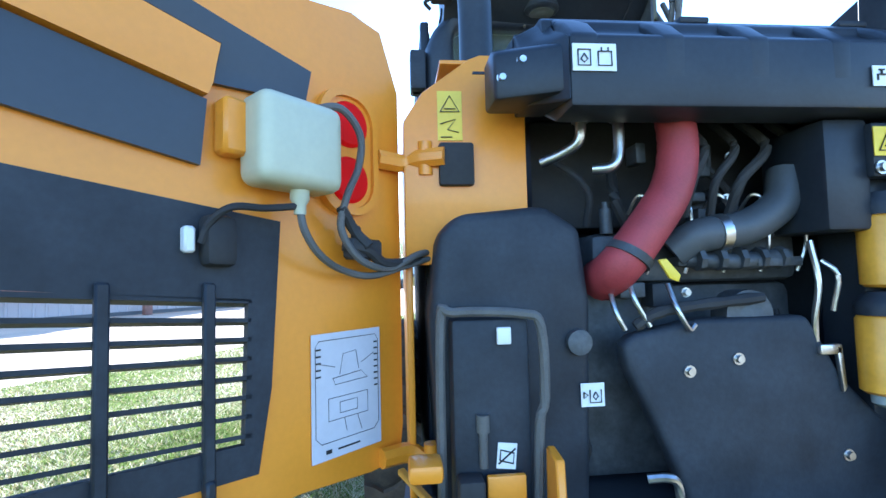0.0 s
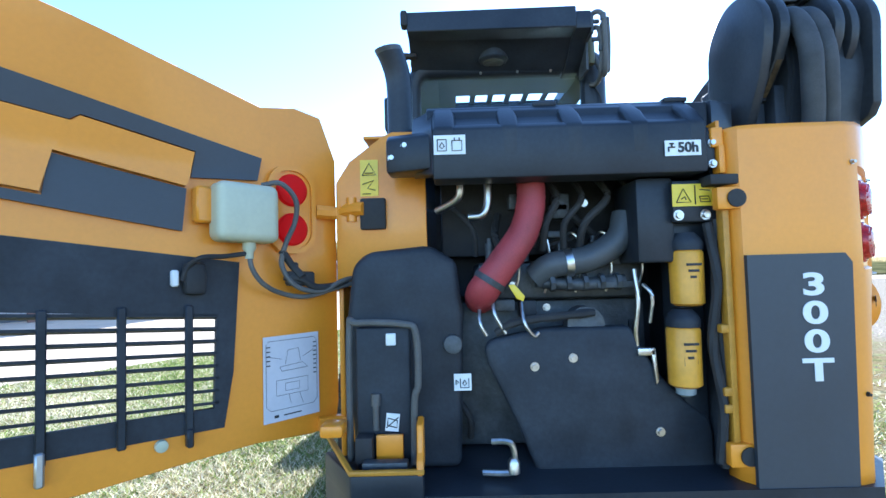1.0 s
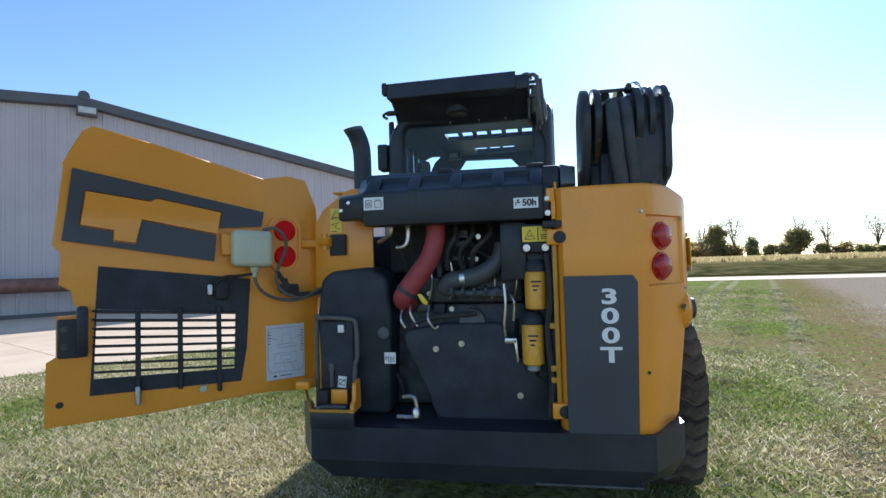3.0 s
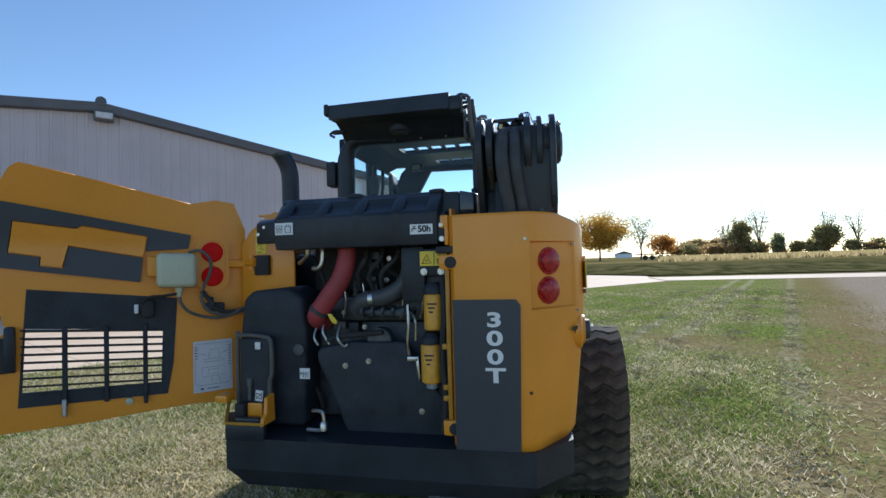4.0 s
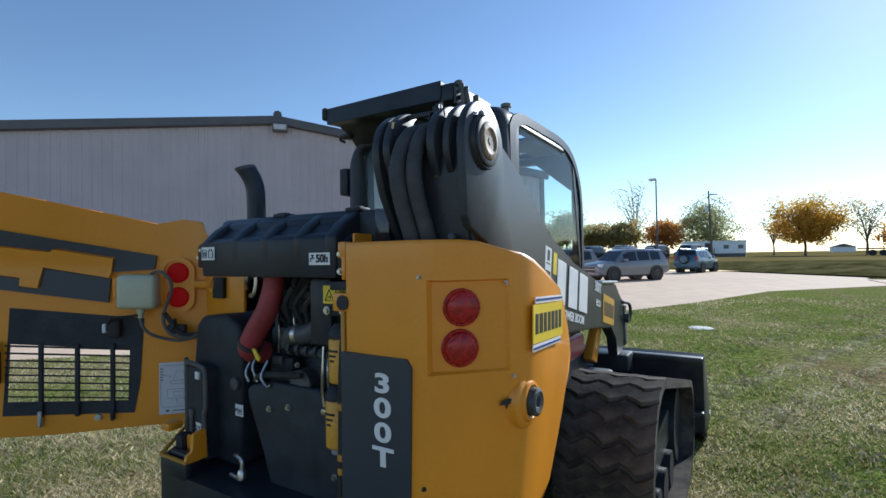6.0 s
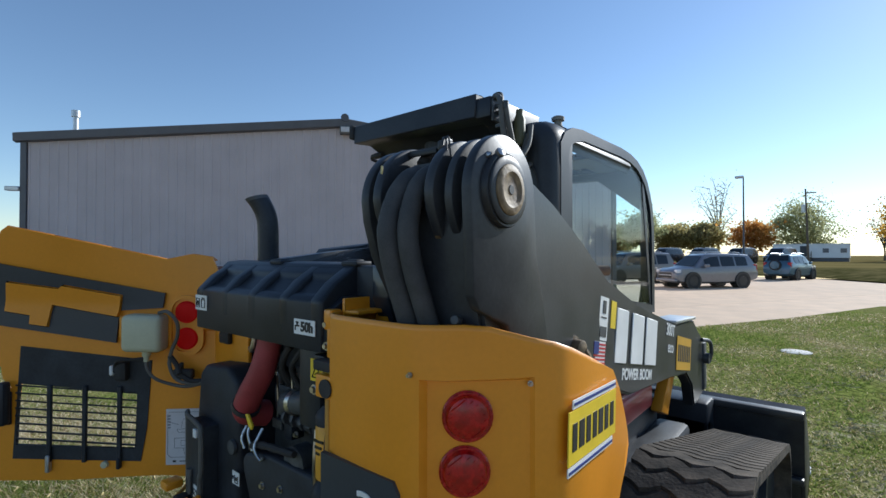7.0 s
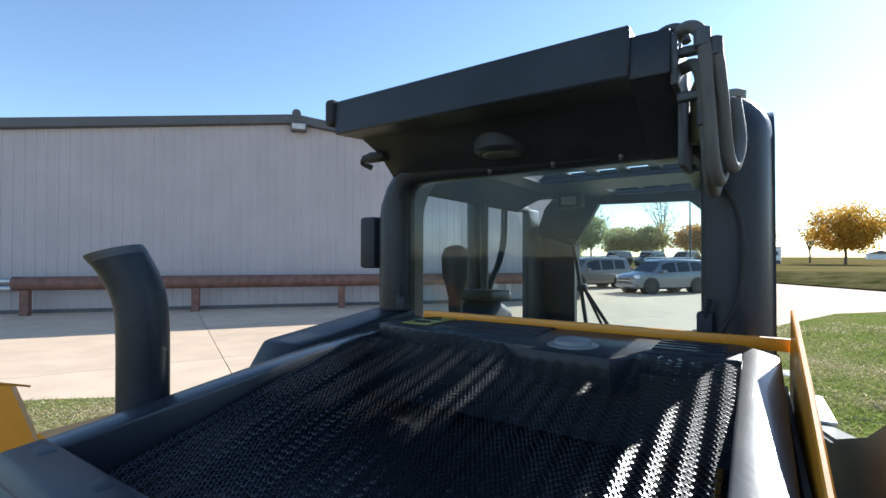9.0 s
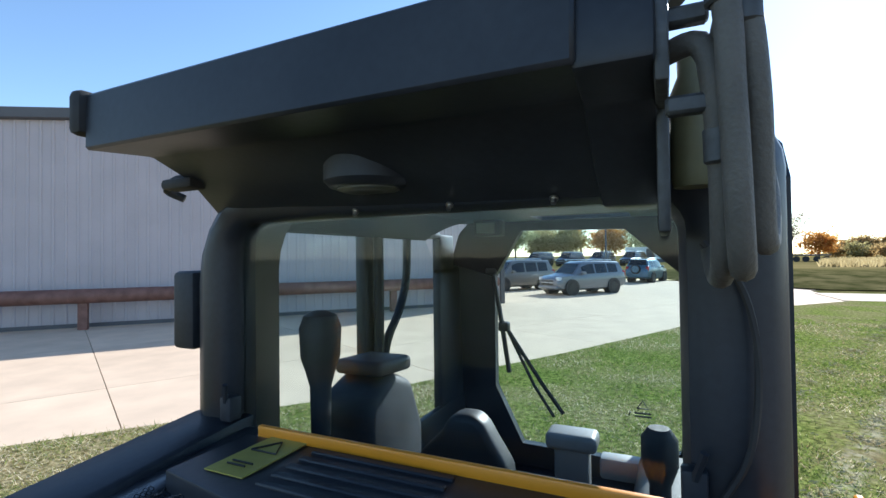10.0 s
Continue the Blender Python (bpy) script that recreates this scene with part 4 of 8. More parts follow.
# exhaust pipe
ex = [(-0.520, 0.310, 1.400), (-0.520, 0.310, 1.620), (-0.521, 0.308, 1.720), (-0.526, 0.302, 1.765), (-0.536, 0.291, 1.800), (-0.549, 0.277, 1.830), (-0.565, 0.260, 1.860), (-0.580, 0.245, 1.885)]
b = B()
tube(b, smooth_path(ex, 6), 0.040, 22, caps=False)
tube(b, smooth_path(ex, 6), 0.036, 22, caps=False)
bmesh.ops.bisect_plane(b, geom=b.verts[:] + b.edges[:] + b.faces[:], plane_co=(-0.551, 0.275, 1.833), plane_no=(-0.20, -0.16, 0.95), clear_outer=True)
exo = part("exhaust_pipe", b, BLACK, loader, "black curved exhaust pipe")
# rim of the cut pipe end, its sunlit edge painted in as a paler metal
b = B()
for r_ in (0.0408, 0.0352):
    tube(b, smooth_path(ex, 6), r_, 22, caps=False)
tip_n = Vector((-0.20, -0.16, 0.95))
bmesh.ops.bisect_plane(b, geom=b.verts[:] + b.edges[:] + b.faces[:], plane_co=(-0.551, 0.275, 1.833), plane_no=tip_n, clear_outer=True)
bmesh.ops.bisect_plane(b, geom=b.verts[:] + b.edges[:] + b.faces[:], plane_co=Vector((-0.551, 0.275, 1.833)) - tip_n.normalized() * 0.014, plane_no=tip_n, clear_inner=True)
part("pipe_rim", b, CAST, exo, "paler metal pipe rim, sunlit edge put into its colour")

# left quarter panel with the hinges
b = B()
prism(b, [(-0.70, 1.10), (-0.44, 1.10), (-0.44, 1.545), (-0.535, 1.545), (-0.56, 1.535), (-0.66, 1.462), (-0.70, 1.40)], "y", 0.185, 0.20, 0.004)
prism(b, [(0.20, 0.62), (0.20, 1.40), (0.95, 1.40), (0.95, 0.9), (0.8, 0.62)], "x", -0.70, -0.685, 0.004)
prism(b, [(0.195, 1.538), (0.60, 1.545), (0.60, 1.53), (0.195, 1.528)], "x", -0.62, -0.44, 0.003)
lq = part("quarter_panel", b, YELLOW, loader, "yellow left rear quarter panel")
b = box(B(), (-0.628, 0.165, 1.262), (-0.555, 0.186, 1.352), 0.006)
part("hinge_pocket", b, RUBBER, lq)
m = leaning((-0.602, 0.1845, 1.412))
part("crush_label", plate(B(), m, 0.052, 0.105), SIGNY, lq, "yellow crush hazard label")
lines(m, [[(-0.02, 0.008), (0.02, 0.008), (0, 0.042), (-0.02, 0.008)], [(-0.012, 0.014), (0.012, 0.014)], [(-0.02, -0.018), (0.012, -0.008), (-0.005, -0.03), (0.018, -0.036)], [(-0.02, -0.046), (0.004, -0.046)]], 0.0014, INK, lq)

# ---- engine bay ----
hp = [(-0.155, 0.14, 1.44), (-0.155, 0.11, 1.39), (-0.155, 0.10, 1.32), (-0.18, 0.09, 1.235), (-0.245, 0.085, 1.145), (-0.290, 0.10, 1.085), (-0.295, 0.17, 1.06)]
b = B()
tube(b, smooth_path(hp, 6), 0.036, 16, r_end=0.044)
rh = part("coolant_hose", b, RED_HOSE, loader, "thick red silicone hose")
part("hose_clamp", lathe(B(), (-0.272, 0.088, 1.108), (0.55, 0.0, 0.82), [(-0.008, 0.0465), (0.008, 0.0465)], 18), CAST, rh)
for k, pp in enumerate(([(-0.268, 0.14, 1.43), (-0.268, 0.12, 1.39), (-0.270, 0.115, 1.32), (-0.285, 0.115, 1.288), (-0.32, 0.13, 1.285)],
                        [(-0.342, 0.15, 1.43), (-0.342, 0.13, 1.39), (-0.346, 0.13, 1.345), (-0.37, 0.15, 1.325), (-0.41, 0.18, 1.31)])):
    b = B()
    tube(b, smooth_path(pp, 5), 0.011, 10)
    lathe(b, (pp[1][0], pp[1][1], 1.392), (0, 0, 1), [(-0.012, 0.017), (0.012, 0.017)], 6)
    part("metal_pipe", b, STEEL, loader, "bright bent metal pipe")
b = B()
for pp in ([(-0.30, 0.12, 1.05), (-0.302, 0.09, 1.0), (-0.285, 0.09, 0.965)], [(-0.265, 0.11, 1.06), (-0.262, 0.09, 1.02), (-0.235, 0.09, 0.97)], [(-0.19, 0.1, 1.05), (-0.188, 0.07, 1.0), (-0.165, 0.075, 0.965), (-0.15, 0.08, 0.972)]):
    tube(b, smooth_path(pp, 5), 0.005, 8)
part("fuel_line", b, STEEL, loader)
b = B()
prism(b, [(-0.228, 1.098), (-0.212, 1.10), (-0.185, 1.068), (-0.190, 1.055), (-0.207, 1.062)], "y", 0.06, 0.068, 0.002)
part("dipstick", b, SIGNY, loader, "yellow dipstick handle")
# engine block, head and pipes
b = B()
box(b, (-0.40, 0.24, 0.62), (0.20, 0.47, 1.05), 0.03)
box(b, (-0.30, 0.20, 1.05), (0.18, 0.46, 1.16), 0.02)
lathe(b, (-0.02, 0.15, 0.985), (0, -1, 0), [(0, 0.05), (0.05, 0.05), (0.05, 0.02)], 18)
for k in range(5):
    lathe(b, (-0.26 + 0.1 * k, 0.21, 1.18), (0, 0, 1), [(-0.02, 0.014), (0.035, 0.014), (0.035, 0.008), (0.05, 0.008)], 10)
box(b, (-0.14, 0.14, 1.085), (-0.05, 0.18, 1.105), 0.004)
box(b, (0.02, 0.12, 1.08), (0.12, 0.17, 1.10), 0.004)
part("engine_block", b, CAST, loader)
b = B()
tube(b, smooth_path([(-0.14, 0.16, 1.115), (-0.10, 0.14, 1.145), (-0.04, 0.13, 1.155), (0.0, 0.13, 1.162), (0.05, 0.13, 1.185), (0.09, 0.13, 1.22), (0.11, 0.14, 1.28)], 5), 0.036, 14)
part("intake_elbow", b, mat("intake_grey", (0.07, 0.075, 0.08), 0.5, vary=0.2), loader, "grey intake elbow")
part("elbow_clamp", lathe(B(), (-0.055, 0.133, 1.152), (1, 0.0, 0.12), [(-0.010, 0.039), (0.010, 0.039)], 18), STEEL, loader)
b = B()
tube(b, smooth_path([(-0.12, 0.15, 1.10), (-0.02, 0.14, 1.092), (0.10, 0.14, 1.10)], 4), 0.018, 12)
for k in range(5):
    lathe(b, (-0.10 + 0.045 * k, 0.135, 1.098), (1, 0, 0.05), [(-0.006, 0.024), (0.006, 0.024)], 8)
lathe(b, (-0.015, 0.12, 0.975), (0, -1, 0), [(0, 0.032), (0.02, 0.030), (0.024, 0.01)], 16)
part("turbo_casting", b, CAST, loader)
# injector lines, brackets and loose leads about the engine
rk = random.Random(12)
for k in range(5):
    x = -0.22 + 0.085 * k
    b = tube(B(), smooth_path([(x, 0.19, 1.20), (x + 0.01, 0.16, 1.235), (x + 0.03, 0.15, 1.215), (x + 0.035, 0.15, 1.13), (x + 0.02, 0.16, 1.07)], 5), 0.0038, 6)
    part("injector_line", b, STEEL, loader)
for k in range(9):
    x, z = rk.uniform(-0.26, 0.08), rk.uniform(1.0, 1.34)
    b = box(B(), (x, 0.17, z), (x + rk.uniform(0.02, 0.06), 0.22, z + rk.uniform(0.015, 0.05)), 0.004)
    part("engine_bracket", b, rk.choice([CAST, PLASTIC, CAST]), loader)
for k in range(7):
    part("engine_bolt", lathe(B(), (rk.uniform(-0.24, 0.10), 0.172, rk.uniform(1.02, 1.33)), (0, -1, 0), [(0, 0.011), (0.004, 0.011), (0.004, 0.007), (0.012, 0.007)], 8), STEEL, loader)
for k in range(4):
    x0, z0 = -0.10 + 0.07 * k, 1.40
    b = tube(B(), smooth_path([(x0, 0.18, z0), (x0 + 0.02, 0.13, 1.33), (x0 + rk.uniform(-0.05, 0.05), 0.12, 1.26), (x0 + rk.uniform(-0.06, 0.02), 0.15, 1.19)], 6), rk.choice([0.006, 0.009, 0.011]), 8)
    part("engine_hose", b, RUBBER, loader)
part("airbox", box(B(), (0.100, 0.035, 1.145), (0.196, 0.20, 1.362), 0.010), BLACK, loader, "charcoal sheet metal bracket box")
b = B()
tube(b, smooth_path([(0.108, 0.09, 1.13), (0.112, 0.08, 1.05), (0.105, 0.085, 0.98), (0.108, 0.09, 0.93)], 4), 0.006, 8)
tube(b, smooth_path([(0.13, 0.09, 1.09), (0.145, 0.07, 1.06), (0.14, 0.08, 0.99)], 4), 0.005, 8)
box(b, (0.104, 0.075, 0.905), (0.15, 0.09, 0.925), 0.003)
prism(b, [(0.138, 0.92), (0.15, 0.92), (0.156, 0.84), (0.148, 0.83)], "y", 0.075, 0.085, 0.002)
part("steel_bracket", b, STEEL, loader)
# filters
FILTERP = mat("filter_paint", (0.70, 0.34, 0.025), 0.38, vary=0.15, scale=14, bump=0.05)
for z0, z1, cx, lab in ((1.035, 1.175, 0.226, "yellow fuel filter canister"), (0.832, 0.982, 0.210, "yellow oil filter canister")):
    h = z1 - z0
    fl = part("filter", lathe(B(), (cx, 0.05, z0), (0, 0, 1), [(0, 0.032), (0.006, 0.040), (h - 0.008, 0.041), (h, 0.036)], 24), FILTERP, loader, lab)
    for j in range(3):
        part("print_bar", box(B(), (cx - 0.018 + 0.004 * j, 0.0075, z0 + h * (0.72 - 0.11 * j)), (cx + 0.018 - 0.007 * j, 0.0115, z0 + h * (0.72 - 0.11 * j) + 0.006), 0.0, 1), INK, fl)
    part("filter_head", lathe(B(), (cx, 0.05, z1), (0, 0, 1), [(0, 0.041), (0.018, 0.042), (0.030, 0.036), (0.045, 0.022)], 18), PLASTIC, fl)
    if z0 < 0.9:
        part("drain_bowl", lathe(B(), (cx, 0.05, z0), (0, 0, -1), [(0, 0.025), (0.018, 0.024), (0.026, 0.012)], 18), mat("clear_bowl", (0.3, 0.33, 0.33), 0.2), fl)
        bars(leaning((cx, 0.0145, 0.90)), [(-0.012, 0, 0.010, 0.022), (0.0, 0.001, 0.009, 0.02), (0.012, 0.002, 0.009, 0.018)], INK, fl, lift=0.0)
b = B()
box(b, (0.185, 0.02, 1.245), (0.295, 0.05, 1.35), 0.006)
box(b, (0.19, 0.06, 1.17), (0.29, 0.16, 1.26), 0.008)
box(b, (0.225, 0.09, 0.62), (0.29, 0.2, 1.2), 0.01)
part("filter_bracket", b, BLACK, loader)
m = leaning((0.236, 0.017, 1.312))
part("belt_label", plate(B(), m, 0.106, 0.056), SIGNY, loader, "yellow moving belt hazard label")
lines(m, [[(-0.044, -0.018), (-0.008, -0.018), (-0.026, 0.016), (-0.044, -0.018)], [(-0.032, -0.010), (-0.022, -0.004), (-0.020, -0.012)], [(0.003, -0.024), (0.003, 0.024)], [(0.015, 0.013), (0.040, 0.010)], [(0.014, -0.004), (0.036, -0.004), (0.040, -0.018), (0.016, -0.018), (0.014, -0.004)], [(0.018, -0.011), (0.034, -0.011)]], 0.0014, INK, loader)
for x in (0.197, 0.264):
    bolt((x, 0.018, 1.262), (0, -1, 0), 0.009, loader)
# belt cover
cov = [(-0.292, 0.935), (-0.272, 0.955), (-0.135, 0.982), (0.09, 0.982), (0.108, 0.953), (0.156, 0.862), (0.228, 0.785), (0.285, 0.742), (0.296, 0.698), (0.296, 0.47), (-0.10, 0.47), (-0.18, 0.65), (-0.208, 0.727), (-0.285, 0.893)]
cv = part("belt_cover", prism(B(), cov, "y", 0.085, 0.13, 0.012, 3), PLASTIC, loader, "charcoal belt cover with three bolts")
for x, z in ((-0.163, 0.883), (-0.062, 0.903), (0.156, 0.708)):
    bolt((x, 0.085, z), (0, -1, 0), 0.008, cv)
b = B()
tube(b, smooth_path([(-0.26, 0.1, 0.97), (-0.2, 0.09, 1.0), (0.0, 0.09, 1.02)], 6), 0.010, 8, ribs=0.25)
part("corrugated_loom", b, RUBBER, loader)
# battery box and tank at the left
b = B()
prism(b, [(-0.66, 1.0), (-0.64, 1.16), (-0.60, 1.195), (-0.43, 1.21), (-0.36, 1.165), (-0.345, 1.02), (-0.36, 0.62), (-0.64, 0.62)], "y", 0.10, 0.30, 0.02, 3)
part("reservoir_tank", b, PLASTIC, loader, "black moulded plastic reservoir")
b = B()
tube(b, smooth_path([(-0.645, 0.065, 0.66), (-0.642, 0.06, 0.99), (-0.62, 0.05, 1.012), (-0.50, 0.035, 1.008), (-0.468, 0.03, 0.985), (-0.465, 0.03, 0.86), (-0.475, 0.03, 0.82), (-0.48, 0.04, 0.66)], 5), 0.009, 8)
part("tank_frame", b, HOSE_GREY, loader, "grey edge trim frame")
part("battery_box", box(B(), (-0.625, 0.045, 0.64), (-0.485, 0.11, 1.0), 0.01), PLASTIC, loader)
b = B()
lathe(b, (-0.574, 0.04, 0.745), (0, 0, 1), [(0, 0.008), (0.06, 0.008), (0.06, 0.012), (0.09, 0.012)], 10)
part("cable_tag", box(B(), (-0.545, 0.035, 0.955), (-0.52, 0.045, 0.985), 0.002), WHITE, loader)
part("cable_stub", b, HOSE_GREY, loader)
m = leaning((-0.533, 0.043, 0.762)) @ Matrix.Rotation(radians(-6), 4, "Z")
part("battery_label", plate(B(), m, 0.034, 0.044), WHITE, loader, "white battery symbol label")
lines(m, [[(-0.012, -0.008), (-0.012, 0.010), (0.012, 0.006), (0.012, -0.012), (-0.012, -0.008)], [(-0.014, -0.014), (0.014, 0.014)]], 0.0014, INK, loader)
b = B()
box(b, (-0.572, 0.018, 0.672), (-0.505, 0.030, 0.738), 0.003)
part("tie_down", b, YELLOW, loader, "yellow tie-down plate")
part("terminal_cover", box(B(), (-0.622, 0.0, 0.675), (-0.578, 0.045, 0.738), 0.006, 2), RUBBER, loader)
b = B()
box(b, (-0.60, -0.03, 0.672), (-0.49, 0.0, 0.690), 0.005)
part("battery_clamp", b, CAST, loader)
m = leaning((-0.352, 0.097, 0.845))
part("level_label", plate(B(), m, 0.046, 0.044), WHITE, loader, "white oil level label")
lines(m, [[(-0.006, 0.010), (-0.006, -0.014), (0.016, -0.014), (0.016, 0.010)], [(0.005, 0.006), (0.0, -0.003), (0.005, -0.009), (0.010, -0.003), (0.005, 0.006)], [(-0.018, 0.006), (-0.018, -0.006), (-0.010, 0.0), (-0.018, 0.006)]], 0.0014, INK, loader)
part("sight_glass", lathe(B(), (-0.375, 0.098, 0.945), (0, -1, 0), [(0, 0.026), (0.010, 0.024), (0.012, 0.012)], 18), CAST, loader)
b = B()
tube(b, smooth_path([(-0.285, 0.03, 0.712), (-0.255, 0.02, 0.716), (-0.236, 0.02, 0.705), (-0.232, 0.02, 0.66), (-0.245, 0.02, 0.640), (-0.31, 0.03, 0.637)], 5), 0.008, 8)
lathe(b, (-0.234, 0.02, 0.675), (0, 0, -1), [(0, 0.010), (0.01, 0.016), (0.035, 0.016), (0.038, 0.008)], 10)
part("drain_hose", b, STEEL, loader)
b = B()
for k, (x0, z0, x1, z1) in enumerate(((-0.38, 1.34, -0.30, 1.18), (-0.05, 1.36, 0.06, 1.22), (0.0, 1.25, -0.10, 1.2), (0.15, 0.98, 0.2, 0.7), (-0.4, 0.8, -0.33, 0.66), (-0.23, 1.3, -0.2, 1.16))):
    b = B()
    tube(b, smooth_path([(x0, 0.24, z0), ((x0 + x1) / 2 + 0.03 * (-1) ** k, 0.19, (z0 + z1) / 2), (x1, 0.22, z1)], 5), 0.008 + 0.002 * (k % 3), 8)
    part("harness_lead", b, RUBBER, loader)
part("bulkhead", box(B(), (-0.40, 0.30, 1.18), (0.28, 0.46, 1.44), 0.01), RUBBER, loader)

# ---- open rear door ----
DH, DT = Vector((-0.711, 0.227, 0.037)), radians(46.5)
DU = Vector((-math.sin(DT), -math.cos(DT), 0))
DN = Vector((math.cos(DT), -math.sin(DT), 0))  # out of the door's inner face, towards the engine bay
DM = Matrix.Translation(DH) @ Matrix((DU * 0.949 + Vector((0, 0, 0.033)), Vector((0, 0, 0.967)), DN)).transposed().to_4x4()


def belly(u, z):
    """How far the door's top leans in over the engine bay."""
    return min(0.04, max(0.0, 0.08 * (u - 0.10))) * max(0.0, z - 1.40) / 0.20


def rr(x0, x1, z0, z1, r, n=4):
    """Rounded rectangle, counter-clockwise."""
    out = []
    for cx, cz, a0 in ((x1 - r, z1 - r, 0), (x0 + r, z1 - r, 90), (x0 + r, z0 + r, 180), (x1 - r, z0 + r, 270)):
        out += [(cx + r * math.cos(radians(a0 + 90 * k / n)), cz + r * math.sin(radians(a0 + 90 * k / n))) for k in range(n + 1)]
    return out


def slabbed(outline, holes, z0, z1, m, bent=False):
    """A plate with holes, from z0 to z1 of the frame m."""
    t = bmesh.new()
    es = []
    for ring in (outline, *holes):
        vs = [t.verts.new((x, y, z0)) for x, y in ring]
        es += [t.edges.new((vs[i], vs[(i + 1) % len(vs)])) for i in range(len(vs))]
    bmesh.ops.triangle_fill(t, use_beauty=True, use_dissolve=False, edges=es)
    got = bmesh.ops.extrude_face_region(t, geom=t.faces[:])
    for v in got["geom"]:
        if isinstance(v, bmesh.types.BMVert):
            v.co.z = z1
    bmesh.ops.recalc_face_normals(t, faces=t.faces)
    if bent:
        bmesh.ops.subdivide_edges(t, edges=[e for e in t.edges if e.calc_length() > 0.05], cuts=4, use_grid_fill=True)
        bmesh.ops.triangulate(t, faces=t.faces[:])
        for v in t.verts:
            v.co.z += belly(v.co.x, v.co.y)
    bmesh.ops.transform(t, matrix=m, verts=t.verts)
    return t


outline = [(0.0, 1.485), (0.050, 1.607), (0.130, 1.617), (0.235, 1.592), (0.45, 1.634), (0.66, 1.674), (0.836, 1.705), (0.862, 1.686), (0.892, 1.63), (0.920, 1.57),
           (0.956, 1.287), (0.932, 1.258), (0.937, 1.150), (0.903, 1.128), (0.895, 1.08), (0.858, 1.045), (0.945, 1.038), (0.945, 0.900), (0.972, 0.882), (0.978, 0.665),
           (0.64, 0.668), (0.40, 0.683), (0.25, 0.690), (0.09, 0.682), (0.012, 0.690), (0.002, 0.76), (0.0, 1.10)]
grille_hole = [(0.300, 1.163), (0.318, 0.885), (0.342, 0.752), (0.846, 0.760), (0.819, 1.212)]
lamp_holes = [[(0.150 + 0.041 * math.cos(2 * math.pi * k / 20), z + 0.041 * math.sin(2 * math.pi * k / 20)) for k in range(20)] for z in (1.375, 1.264)]
door = part("rear_door", slabbed(outline, [grille_hole] + lamp_holes, -0.012, 0.0, DM, True), YELLOW, loader, "open yellow rear door, inner side showing")
# return flange round the door
b = B()
for (x0, z0), (x1, z1) in zip(outline[1:9], outline[2:10]):
    t = bmesh.new()
    q = [t.verts.new(DM @ Vector(p)) for p in ((x0, z0, belly(x0, z0) - 0.006), (x1, z1, belly(x1, z1) - 0.006), (x1, z1 - 0.015, belly(x1, z1) - 0.05), (x0, z0 - 0.015, belly(x0, z0) - 0.05))]
    t.faces.new(q)
    append(b, t)
fl = part("door_flange", b, YELLOW, door)
md = fl.modifiers.new("sheet", "SOLIDIFY")
md.thickness = 0.004
b = B()
for (x0, z0), (x1, z1) in zip(outline[19:24], outline[20:25]):
    t = bmesh.new()
    q = [t.verts.new(DM @ Vector(p)) for p in ((x0, z0, -0.006), (x1, z1, -0.006), (x1, z1 + 0.01, -0.06), (x0, z0 + 0.01, -0.06))]
    t.faces.new(q)
    append(b, t)
fl = part("door_flange", b, YELLOW, door)
md = fl.modifiers.new("sheet", "SOLIDIFY")
md.thickness = 0.004
# charcoal insulation pad in the shape of a hook, with yellow stiffener between
pad = [(0.895, 1.556), (0.238, 1.451), (0.249, 1.390), (0.417, 1.374), (0.407, 1.440), (0.640, 1.476), (0.660, 1.462), (0.861, 1.484), (0.879, 1.357), (0.779, 1.342), (0.781, 1.306), (0.704, 1.297),
       (0.691, 1.388), (0.427, 1.345), (0.437, 1.240), (0.928, 1.304)]
part("door_pad", slabbed(pad, [], 0.004, 0.014, DM, True), PANEL, door, "charcoal insulation pad")
stf = [(0.656, 1.457), (0.642, 1.470), (0.412, 1.434), (0.422, 1.370), (0.43, 1.350), (0.687, 1.392), (0.708, 1.303), (0.776, 1.311), (0.774, 1.347), (0.873, 1.361), (0.856, 1.478)]
b = slabbed(stf, [], 0.002, 0.024, DM, True)
part("door_stiffener", b, YELLOW, door)
# black liner round the grille
g_out = [(0.296, 1.168), (0.314, 0.885), (0.338, 0.748), (0.850, 0.756), (0.823, 1.216)]
g_in = [(0.355, 1.030), (0.362, 0.800), (0.838, 0.812), (0.828, 1.062)]
part("grille_liner", slabbed(g_out, [g_in], -0.010, 0.004, DM), PLASTIC, door, "black grille liner")
for k in range(8):
    z = 1.030 - 0.031 * k
    b = B()
    tmp = bmesh.new()
    ring1 = [tmp.verts.new(DM @ Vector(p)) for p in ((0.350, z - 0.003, 0.004), (0.350, z + 0.004, 0.004), (0.350, z - 0.005, -0.022), (0.350, z - 0.010, -0.022))]
    ring2 = [tmp.verts.new(DM @ Vector(p)) for p in ((0.842, z + 0.022, 0.004), (0.842, z + 0.029, 0.004), (0.842, z + 0.020, -0.022), (0.842, z + 0.015, -0.022))]
    tmp.faces.new(ring1[::-1])
    tmp.faces.new(ring2)
    for i in range(4):
        tmp.faces.new((ring1[i], ring1[(i + 1) % 4], ring2[(i + 1) % 4], ring2[i]))
    bmesh.ops.recalc_face_normals(tmp, faces=tmp.faces)
    append(b, tmp)
    part("grille_slat", b, PLASTIC, door)
for u in (0.422, 0.562, 0.702):
    part("grille_bar", box(B(), (u - 0.009, 0.745, 0.002), (u + 0.009, 1.06, 0.016), 0.003, 1, DM), PLASTIC, door)
